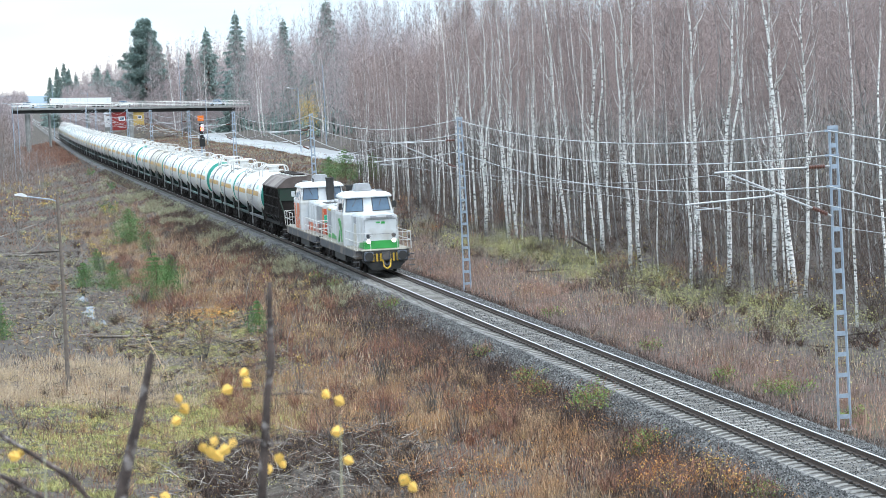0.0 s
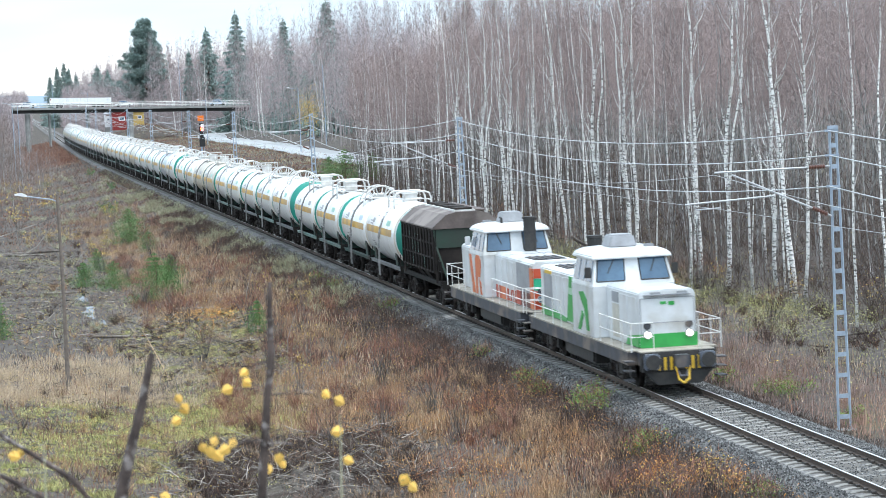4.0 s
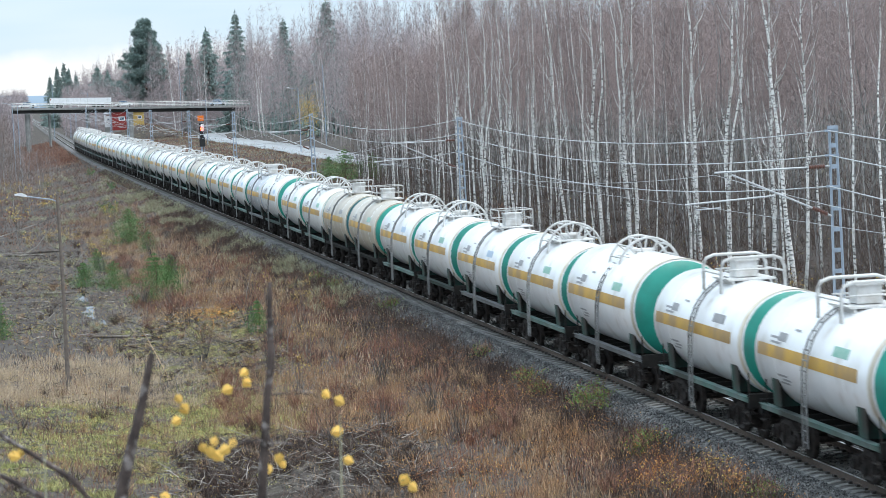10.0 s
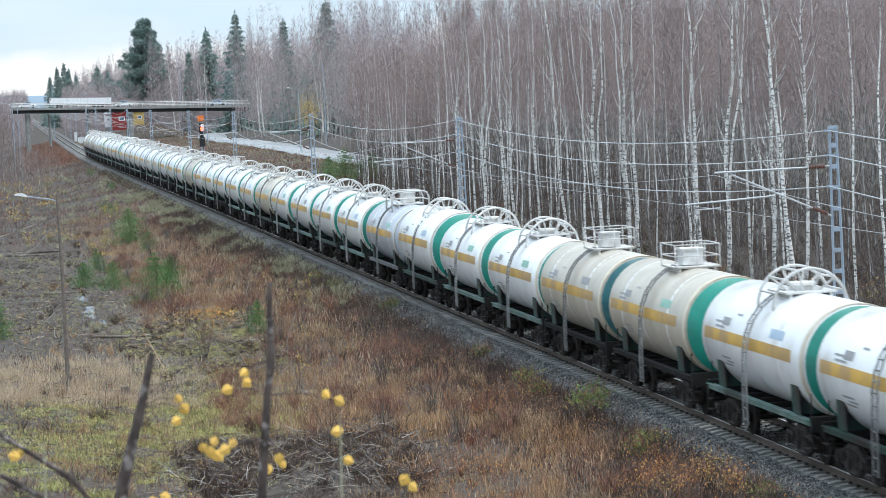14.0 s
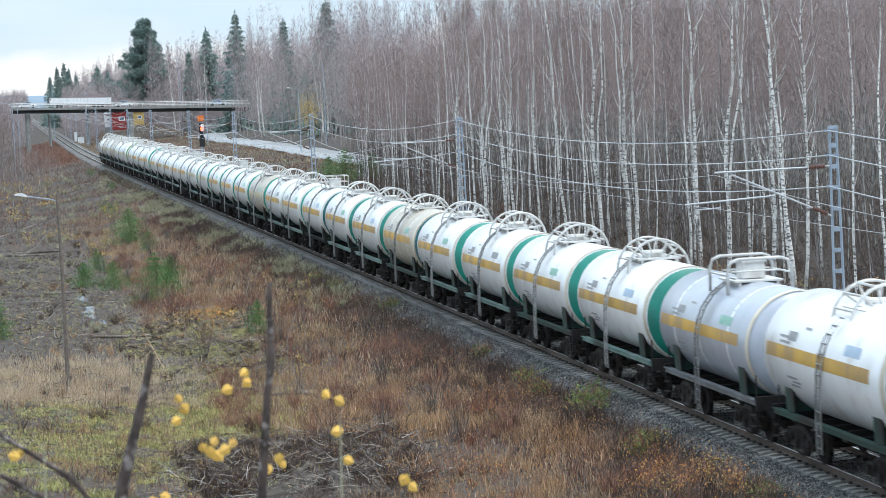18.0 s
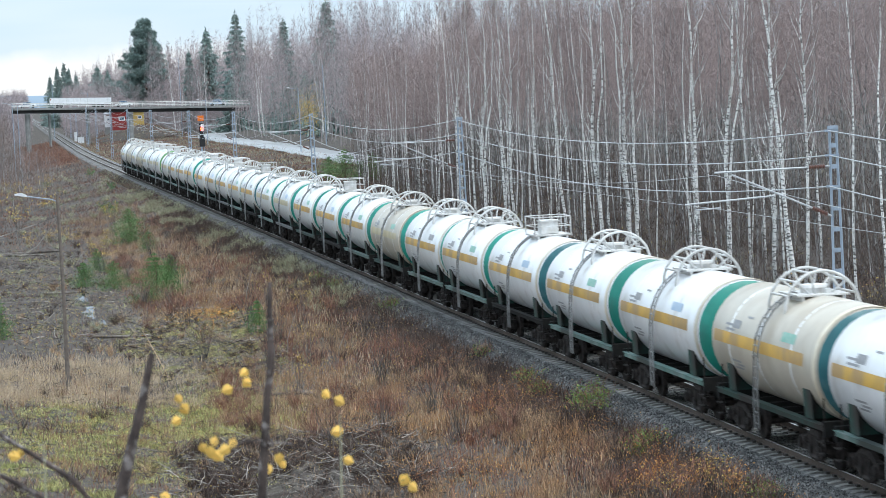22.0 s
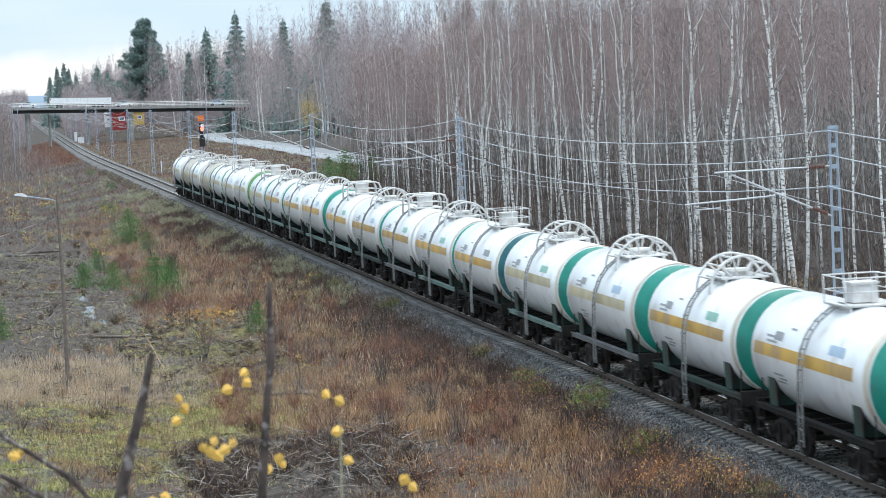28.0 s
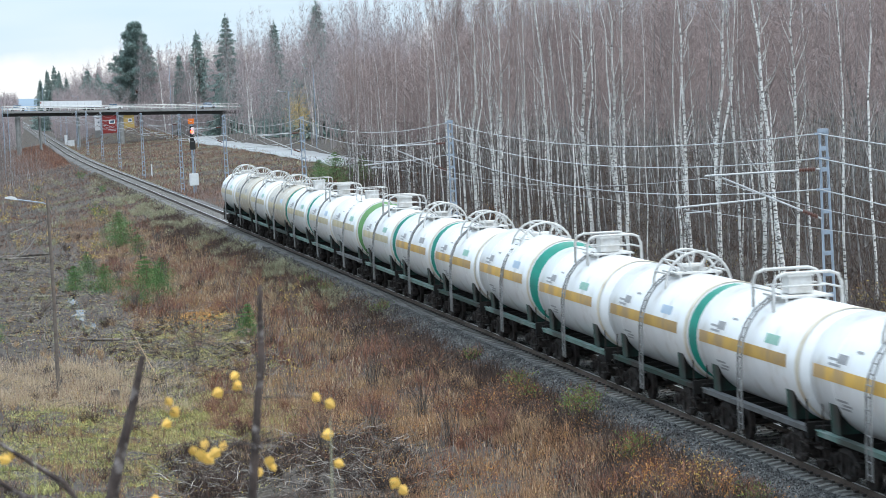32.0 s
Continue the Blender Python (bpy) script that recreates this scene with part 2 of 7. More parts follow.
RUST = mat("rust_stems", (0.085, 0.040, 0.030), (0.39, 0.20, 0.135), 1.7, 0.95, island=0.55, c3=(0.20, 0.082, 0.052), scale3=0.28, c3_at=(0.50, 0.62))
VERGE = mat("verge_grass", (0.37, 0.268, 0.232), (0.165, 0.112, 0.097), 1.4, 0.95, island=0.5, c3=(0.36, 0.22, 0.17), scale3=0.1)
PLUME = mat("pale_plumes", (0.62, 0.49, 0.345), (0.42, 0.31, 0.21), 0.8, 0.95, island=0.25)
TAN = mat("tan_grass", (0.54, 0.365, 0.22), (0.20, 0.13, 0.082), 1.5, 0.95, island=0.5, c3=(0.34, 0.20, 0.11), scale3=0.16)
MOSS = mat("green_grass", (0.21, 0.23, 0.075), (0.59, 0.55, 0.235), 1.3, 0.95, island=0.5)
YLEAF = mat("yellow_leaves", (0.78, 0.56, 0.10), (0.60, 0.43, 0.10), 2, 0.7, island=0.3)
OLEAF = mat("orange_leaves", (0.58, 0.22, 0.045), (0.70, 0.39, 0.09), 2, 0.7, island=0.35)
BROWN_LEAF = mat("brown_leaves", (0.30, 0.12, 0.06), (0.42, 0.20, 0.09), 1, 0.85, island=0.5)
GLEAF = mat("shrub_leaves", (0.20, 0.30, 0.06), (0.13, 0.21, 0.05), 2, 0.8, island=0.4)
SLASH = mat("brushwood", (0.03, 0.025, 0.022), (0.25, 0.22, 0.195), 1.2, 0.95, island=0.7)
SLASH_PALE = mat("pale_branches", (0.08, 0.068, 0.06), (0.40, 0.36, 0.325), 1.5, 0.95, island=0.6)
SAGE = mat("sage_tufts", (0.40, 0.385, 0.265), (0.26, 0.262, 0.165), 0.5, 0.95, island=0.4)
STRAW = mat("straw", (0.50, 0.40, 0.25), (0.42, 0.33, 0.18), 0.1, 0.95, island=0.3)
DULL_STRIPE = mat("stripe_faded", (0.55, 0.46, 0.27), (0.42, 0.36, 0.24), 1.2, 0.6, c3=(0.5, 0.47, 0.4), scale3=0.7)
BANK_TWIG = mat("bank_twigs", (0.27, 0.205, 0.185), (0.17, 0.135, 0.12), 0.1, 0.95, island=0.4)
UNDER = mat("undergrowth", (0.038, 0.025, 0.021), (0.112, 0.074, 0.060), 0.6, 0.95, island=0.55)
NEAR_BARK = mat("sapling_bark", (0.030, 0.021, 0.018), (0.11, 0.08, 0.07), 14, 0.9, c3=(0.30, 0.265, 0.25), scale3=24.0, c3_at=(0.53, 0.68))
ASPEN_FAR = mat("fading_leaves", (0.42, 0.30, 0.10), (0.55, 0.40, 0.16), 0.5, 0.8, island=0.35)
LEAF_BIG = mat("aspen_leaf", (0.92, 0.62, 0.17), (0.82, 0.43, 0.055), 40, 0.6, obj_random=0.2)
# the blue haze of distance is painted on as the hill's colour
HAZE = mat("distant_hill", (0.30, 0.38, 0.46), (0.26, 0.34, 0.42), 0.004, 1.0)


# ---------- mesh helpers ----------
class M:
    """A growing list of vertices and faces."""

    def __init__(self):
        self.v, self.f = [], []

    def box(self, c, s, rz=0.0, taper=1.0):
        n = len(self.v)
        cz, sz = math.cos(radians(rz)), math.sin(radians(rz))
        for k in (-1, 1):
            g = taper if k > 0 else 1.0
            for a, b in ((-1, -1), (1, -1), (1, 1), (-1, 1)):
                x, y = a * s[0] / 2 * g, b * s[1] / 2 * g
                self.v.append((c[0] + x * cz - y * sz, c[1] + x * sz + y * cz, c[2] + k * s[2] / 2))
        self.f += [(n, n + 3, n + 2, n + 1), (n + 4, n + 5, n + 6, n + 7)]
        self.f += [(n + i, n + (i + 1) % 4, n + 4 + (i + 1) % 4, n + 4 + i) for i in range(4)]
        return self

    def tube(self, pts, r, n=6, cap=True):
        pts = [Vector(p) for p in pts]
        rs = r if isinstance(r, (list, tuple)) else [r] * len(pts)
        base = len(self.v)
        for i, p in enumerate(pts):
            d = (pts[min(i + 1, len(pts) - 1)] - pts[max(i - 1, 0)]).normalized()
            u = d.cross(Vector((0, 0, 1)) if abs(d.z) < 0.9 else Vector((0, 1, 0))).normalized()
            w = u.cross(d)
            for k in range(n):
                a = 2 * math.pi * k / n
                self.v.append(tuple(p + (u * math.cos(a) + w * math.sin(a)) * rs[i]))
        for i in range(len(pts) - 1):
            for k in range(n):
                a, b = base + i * n + k, base + i * n + (k + 1) % n
                self.f.append((a, b, b + n, a + n))
        if cap:
            self.f.append(tuple(base + k for k in range(n - 1, -1, -1)))
            self.f.append(tuple(base + (len(pts) - 1) * n + k for k in range(n)))
        return self

    def lathe_y(self, prof, cx, cz, n=32, a0=0.0, a1=360.0):
        """Profile of (y, radius) turned about the y axis through (cx, cz)."""
        base, full = len(self.v), a1 - a0 >= 359.9
        m = n if full else n + 1
        for y, r in prof:
            for k in range(m):
                a = radians(a0 + (a1 - a0) * k / n)
                self.v.append((cx + r * math.cos(a), y, cz + r * math.sin(a)))
        for i in range(len(prof) - 1):
            for k in range(n if full else m - 1):
                a, b = base + i * m + k, base + i * m + (k + 1) % m
                self.f.append((a, a + m, b + m, b))
        return self

    def prism(self, outline, y0, y1):
        """An outline of (x, z) drawn out along y."""
        b, n = len(self.v), len(outline)
        self.v += [(x, y0, z) for x, z in outline] + [(x, y1, z) for x, z in outline]
        self.f += [tuple(b + i for i in range(n)), tuple(b + n + i for i in range(n - 1, -1, -1))]
        self.f += [(b + i, b + n + i, b + n + (i + 1) % n, b + (i + 1) % n) for i in range(n)]
        return self

    def mesh(self, name, smooth=False):
        me = bpy.data.meshes.new(name)
        me.from_pydata(self.v, [], self.f)
        me.update()
        if smooth:
            me.polygons.foreach_set("use_smooth", [True] * len(me.polygons))
        return me


def part(name, m, material, parent=None, label="", smooth=False, bevel=0.0):
    me = m if isinstance(m, bpy.types.Mesh) else m.mesh(name, smooth)
    if not me.materials:
        me.materials.append(material)
    if bevel:
        bm = bmesh.new()
        bm.from_mesh(me)
        bmesh.ops.remove_doubles(bm, verts=bm.verts, dist=1e-5)
        bmesh.ops.recalc_face_normals(bm, faces=bm.faces)
        bmesh.ops.bevel(bm, geom=bm.edges[:], offset=bevel, segments=2, affect="EDGES", clamp_overlap=True)
        bm.to_mesh(me)
        bm.free()
    ob = new(name, me)
    ob.parent = parent
    if label:
        ob["label"] = label
    return ob


def thing(name, label, category, group="", kind=""):
    return tagged(new(name), label, category, group, kind)


def tri_mesh(name, verts, per, material):
    """A mesh from an array of shape (pieces, per, 3): triangles (3) or quads (4)."""
    verts = np.ascontiguousarray(verts, dtype=np.float32).reshape(-1, 3)
    nf = len(verts) // per
    me = bpy.data.meshes.new(name)
    me.vertices.add(len(verts))
    me.vertices.foreach_set("co", verts.ravel())
    me.loops.add(len(verts))
    me.loops.foreach_set("vertex_index", np.arange(len(verts), dtype=np.int32))
    me.polygons.add(nf)
    me.polygons.foreach_set("loop_start", np.arange(0, len(verts), per, dtype=np.int32))
    me.update(calc_edges=True)
    me.materials.append(material)
    return me


# ---------- the lie of the land ----------
def bend(y):
    """How far the line has swung to the east at y."""
    y = np.asarray(y, float)
    b = np.clip(y - 420, 0, 180)
    return 0.12 + 0.0016 * (np.minimum(y, 600) - 80) + 4e-5 * b * b + 0.016 * np.maximum(y - 600, 0)


def lumps(x, y, s):
    return (np.sin(x / s * 1.7 + 1.3) * np.cos(y / s * 1.3 + 0.4) + np.sin((x + y) / s * 0.9 + 2.1) * 0.6 + np.sin((x * 0.7 - y) / s * 2.3) * 0.35) / 2


def height(x, y):
    x, y = np.asarray(x, float), np.asarray(y, float)
    u = x - bend(y)
    left = np.interp(-u, [0, 1.32, 1.45, 1.70, 2.35, 5.0, 9.5, 13.0, 15.0, 17.5, 24, 40, 90], [-0.212, -0.235, -0.25, -0.27, -0.74, -1.15, -2.0, -2.35, -2.55, -2.25, -2.0, -1.2, 3.0])
    right = np.interp(u, [0, 1.32, 1.45, 1.85, 3.1, 4.2, 8, 14, 30, 60, 140], [-0.212, -0.235, -0.25, -0.27, -0.78, -0.75, -0.6, -0.45, 0.1, 1.2, 4.0])
    z = np.where(u < 0, left, right)
    z = z + 3.4 * np.clip((u - 4.5) / 13, 0, 1) * np.clip((30 - u) / 9, 0, 1) * np.clip((y - 688) / 14, 0, 1) * np.clip((900 - y) / 120, 0, 1)
    rough = np.clip((np.abs(u) - 3.4) / 4, 0, 1)
    z = z + rough * (0.22 * lumps(x, y, 6.0) + 0.09 * lumps(x + 9, y, 1.7))
    z = z + 0.75 * np.exp(-((x + 9.7) / 2.4) ** 2 - ((y - 147) / 5.5) ** 2) + 0.35 * np.exp(-((x + 12) / 2.6) ** 2 - ((y - 88) / 4) ** 2)
    d = np.hypot(x + 21.775, y)
    hill = 8.35 - 0.185 * d
    z = np.where(hill > z, hill, z)
    bank = np.clip(1 - np.abs(y - 684) / 16, 0, 1) * np.clip((np.abs(u - 17) - 29) / 10, 0, 1)
    return z + bank * 6.5


def terrain():
    xs = np.concatenate([np.linspace(-2500, -140, 12), np.linspace(-120, -42, 16), np.arange(-40, -4, 0.8), np.arange(-4, 5, 0.25), np.arange(5, 44, 0.8), np.linspace(46, 150, 22), np.linspace(180, 2500, 12)])
    ys = np.concatenate([np.linspace(-400, -20, 8), np.arange(-15, 60, 2.5), np.arange(60, 260, 0.8), np.arange(260, 720, 3.0), np.linspace(730, 1500, 40), np.linspace(1600, 4500, 12)])
    X, Y = np.meshgrid(xs, ys)
    Xb = X + bend(Y)
    Z = height(Xb, Y)
    v = np.stack([Xb, Y, Z], -1).reshape(-1, 3)
    nx, ny = len(xs), len(ys)
    i = np.arange(nx * ny).reshape(ny, nx)
    f = np.stack([i[:-1, :-1], i[:-1, 1:], i[1:, 1:], i[1:, :-1]], -1).reshape(-1, 4)
    me = bpy.data.meshes.new("ground")
    me.from_pydata(v.tolist(), [], f.tolist())
    me.materials.append(SOIL)
    me.materials.append(BALLAST)
    me.materials.append(BED_OILY)
    cx = ((X > -2.2) & (X < 3.05))[:-1, :-1].ravel()
    me.polygons.foreach_set("material_index", (cx.astype(np.int32) + (np.abs(X[:-1, :-1] + 0.12) < 0.95).ravel()))
    me.polygons.foreach_set("use_smooth", [True] * len(me.polygons))
    g = new("ground", me)
    tagged(g, "rough brown cutover ground beside a railway embankment", "ground", kind="structure")


terrain()


def railway():
    line = thing("railway_track", "single railway track on concrete sleepers in grey ballast", "track", kind="structure")
    prof = [(-0.07, -0.17), (0.07, -0.17), (0.07, -0.155), (0.012, -0.13), (0.012, -0.045), (0.035, -0.035), (0.035, -0.004), (-0.035, -0.004), (-0.035, -0.035), (-0.012, -0.045), (-0.012, -0.13), (-0.07, -0.155)]
    ys = list(range(-60, 560, 20)) + list(range(560, 800, 10)) + list(range(800, 2400, 60))
    for side in (-1, 1):
        for nm, pr, ma in (("rail", prof, RAIL_SIDE), ("rail_head", [(-0.032, -0.006), (0.032, -0.006), (0.030, 0.0), (-0.030, 0.0)], RAIL_TOP)):
            m = M()
            k = len(pr)
            for y in ys:
                m.v += [(float(bend(y)) + side * 0.797 + x, y, z) for x, z in pr]
            for i in range(len(ys) - 1):
                m.f += [(i * k + j, i * k + (j + 1) % k, (i + 1) * k + (j + 1) % k, (i + 1) * k + j) for j in range(k)]
            part(nm, m, ma, line)
    sl = M()
    sl.prism([(-1.3, -0.36), (1.3, -0.36), (1.3, -0.23), (1.05, -0.185), (0.55, -0.185), (0.4, -0.21), (-0.4, -0.21), (-0.55, -0.185), (-1.05, -0.185), (-1.3, -0.23)], -0.115, 0.115)
    me = sl.mesh("sleeper")
    far, clips = M(), M()
    for i in range(1250):
        y = 52 + i * 0.61
        x = float(bend(y))
        for s in (-1, 1):
            for o in (-0.11, 0.11):
                clips.box((x + s * 0.797 + o, y, -0.155), (0.09, 0.13, 0.06))
        if i < 300:
            ob = part("sleeper", me, CONCRETE, line)
            ob.location = (x, y, random.uniform(-0.012, 0.006))
            ob.rotation_euler = (0, 0, random.uniform(-0.006, 0.006))
        elif i < 900:
            far.box((x, y, -0.27), (2.6, 0.23, 0.17))
    tagged(part("far_sleeper", far, CONCRETE, line), kind="stuff")
    tagged(part("fastening", clips, CLIP, line), kind="stuff")


railway()


# ---------- the train ----------
MESHES = {}
AX, RAD = 2.58, 1.5


def shared(key, make, smooth=False):
    if key not in MESHES:
        m = M()
        make(m)
        MESHES[key] = m.mesh(key, smooth)
    return MESHES[key]


def tinted(key, material, make, smooth=False):
    """One mesh for each pair of shape and paint."""
    return shared(key + "_" + material.name, make, smooth)


def tank_end(sign, y0=4.65, r=RAD):
    return [(sign * y0, r), (sign * (y0 + 0.05), r * 0.99), (sign * (y0 + 0.12), r * 0.955), (sign * (y0 + 0.20), r * 0.89), (sign * (y0 + 0.30), r * 0.76), (sign * (y0 + 0.38), r * 0.58), (sign * (y0 + 0.43), r * 0.32), (sign * (y0 + 0.45), 0.0)]


def wheelset(m):
    m.tube([(-0.92, 0, 0), (0.92, 0, 0)], 0.085, 8)
    for s in (-1, 1):
        for x0, x1, r in ((0.735, 0.765, 0.51), (0.765, 0.875, 0.478)):
            m.tube([(s * x0, 0, 0), (s * x1, 0, 0)], r, 18)
        m.tube([(s * 0.93, 0, 0), (s * 1.05, 0, 0)], 0.15, 8)


def side_frame(m):
    for s in (-1, 1):
        m.box((0, s * 0.93, 0.02), (0.24, 0.46, 0.34))
        m.tube([(0.12, s * 0.93, 0.0), (0.2, s * 0.93, 0.0)], 0.13, 10)
        m.tube([(-0.2, s * 0.93, 0.0), (-0.12, s * 0.93, 0.0)], 0.13, 10)
        m.tube([(0, s * 0.80, 0.10), (0, s * 0.34, 0.30), (0, 0, 0.31)], 0.12, 6)
        m.tube([(0, s * 0.75, -0.06), (0, s * 0.35, -0.28), (0, 0, -0.29)], 0.10, 6)
        m.box((0, s * 0.33, 0), (0.2, 0.13, 0.56))
    for dy in (-0.17, 0, 0.17):
        m.tube([(0, dy, -0.24), (0, dy, 0.22)], 0.078, 8)


def bogie(parent, y):
    b = part("bogie", shared("bogie_bolster", lambda m: (m.box((0, 0, 0.62), (2.1, 0.42, 0.2)), m.tube([(0, 0, 0.7), (0, 0, 0.98)], 0.24, 10))), BOGIE, parent)
    b.location = (0, y, 0)
    for s in (-1, 1):
        part("side_frame", shared("side_frame", side_frame), BOGIE, b).location = (s * 1.10, 0, 0.52)
        part("wheelset", shared("wheelset", wheelset), BOGIE, b).location = (0, s * 0.925, 0.478)
        part("brake_beam", shared("brake_beam", lambda m: (m.tube([(-0.95, 0, 0), (0.95, 0, 0)], 0.06, 5), m.box((-0.82, 0, 0.02), (0.12, 0.14, 0.42)), m.box((0.82, 0, 0.02), (0.12, 0.14, 0.42)))), BOGIE, b).location = (0, s * 0.36, 0.42)
    return b


def rod(m, a, b, r=0.028, n=5):
    m.tube([a, b], r, n)


def ladder(m):
    for s in (-0.17, 0.17):
        pts = [(-1.70, s, 0.62), (-1.70, s, 1.5), (-1.66, s, AX)]
        pts += [(math.cos(radians(a)) * 1.64, s, AX + math.sin(radians(a)) * 1.64) for a in (165, 150, 135, 120, 108)]
        m.tube(pts, 0.030, 5)
    for k in range(7):
        z = 0.75 + k * 0.30
        rod(m, (-1.69, -0.17, z), (-1.69, 0.17, z), 0.020)
    for a in range(172, 108, -9):
        x, z = math.cos(radians(a)) * 1.66, AX + math.sin(radians(a)) * 1.66
        rod(m, (x, -0.17, z), (x, 0.17, z), 0.022)


def arc(a):
    return math.cos(radians(a)) * 1.02, 3.68 + math.sin(radians(a)) * 1.05


def cage_round():
    """Name, points and radius of each tube."""
    rods = []
    for y in (-0.75, 0.75):
        rods.append(("hoop", [(-0.98, y, 3.55)] + [(arc(a)[0], y, arc(a)[1]) for a in range(180, -1, -12)] + [(0.98, y, 3.55)], 0.045))
        for a in (48, 72, 108, 132):
            x, z = arc(a)
            rods.append(("strut", [(x * 0.42, y * 0.7, 4.10), (x, y, z)], 0.032))
    for a in (24, 48, 72, 108, 132, 156):
        x, z = arc(a)
        rods.append(("crossbar", [(x, -0.75, z), (x, 0.75, z)], 0.034))
    return rods


def cage_loop():
    rods = []
    for y in (-0.95, 0.95):
        rods.append(("hoop", [(-0.95, y, 3.75), (-0.93, y, 4.45), (-0.84, y, 4.66), (-0.62, y, 4.74), (0.62, y, 4.74), (0.84, y, 4.66), (0.93, y, 4.45), (0.95, y, 3.75)], 0.05))
    for x in (-0.94, 0.94):
        rods.append(("crossbar", [(x, -0.95, 4.3), (x, 0.95, 4.3)], 0.03))
    for y in (-0.5, 0.5):
        rods.append(("crossbar", [(-0.7, y, 4.36), (0.7, y, 4.36)], 0.03))
    return rods


def cage_rail():
    rods = []
    c = [(-0.70, -0.88), (0.70, -0.88), (0.70, 0.88), (-0.70, 0.88), (-0.70, -0.88)]
    for z, r in ((4.12, 0.03), (4.45, 0.018), (4.80, 0.022)):
        rods.append(("guard_rail", [(x, y, z) for x, y in c], r))
    for x in (-0.70, 0, 0.70):
        for y in (-0.88, 0.88):
            rods.append(("post", [(x, y, 4.08), (x, y, 4.80)], 0.02))
    return rods


def platform(m):
    m.box((0, 0, 4.10), (1.4, 1.76, 0.05))
    for x in (-0.55, 0.55):
        m.box((x, 0, 4.0), (0.07, 1.7, 0.16))


def hatch_low(m):
    m.tube([(0, 0, 4.0), (0, 0, 4.26)], 0.36, 14)
    m.tube([(0, 0, 4.26), (0, 0, 4.33)], [0.42, 0.38], 14)
    m.box((0.0, 0.62, 4.16), (0.22, 0.22, 0.28))
    m.box((0.2, -0.6, 4.14), (0.16, 0.16, 0.22))


def hatch_box(m):
    m.box((0, 0, 4.38), (0.66, 0.72, 0.46), taper=0.96)
    m.box((0, 0, 4.63), (0.72, 0.78, 0.06))


def underframe(m):
    m.box((0, 0, 1.12), (0.46, 10.1, 0.34))


def side_beam(m):
    m.prism([(-0.04, 1.08), (0.04, 1.08), (0.04, 1.22), (-0.04, 1.22)], -4.9, 4.9)
    m.box((0.0, 0, 1.225), (0.2, 9.8, 0.02))


def cradle(m):
    m.prism([(-1.25, 1.26), (1.25, 1.26), (1.30, 2.0), (1.05, 1.64), (0.55, 1.22), (-0.55, 1.22), (-1.05, 1.64), (-1.30, 2.0)], -0.18, 0.18)
    for s in (-1, 1):
        m.prism([(s * 1.30, 1.26), (s * 1.34, 1.26), (s * 1.38, 2.05), (s * 1.30, 2.0)], -0.34, 0.34)


def coupler(m):
    m.box((0, -0.18, 1.06), (0.22, 0.62, 0.2))
    m.box((0, -0.50, 1.06), (0.36, 0.22, 0.3))


def steps(m):
    for x in (-1.36, ):
        for dy in (-0.2, 0.2):
            rod(m, (x, dy, 0.45), (x, dy, 1.2), 0.022)
        for z in (0.5, 0.8):
            m.box((x, 0, z), (0.2, 0.42, 0.03))
        rod(m, (x, -0.2, 1.2), (x, -0.2, 1.9), 0.02)


def strap(m):
    m.lathe_y([(-0.07, RAD), (-0.06, RAD + 0.004), (0.06, RAD + 0.004), (0.07, RAD)], 0, AX, 36)


def patch(a0, a1, y0, y1, r=RAD + 0.006):
    return lambda m: m.lathe_y([(y0, r), (y1, r)], 0, AX, 8, a0, a1)


def lettering(m):
    for k, (a, y, w) in enumerate(((195, 2.2, 0.9), (199, 2.0, 0.7), (203, 2.2, 0.8), (158, 2.9, 0.8), (163, 2.7, 0.9), (146, 1.4, 0.5))):
        m.lathe_y([(y, RAD + 0.006), (y + w, RAD + 0.006)], 0, AX, 2, a, a + 2.4)


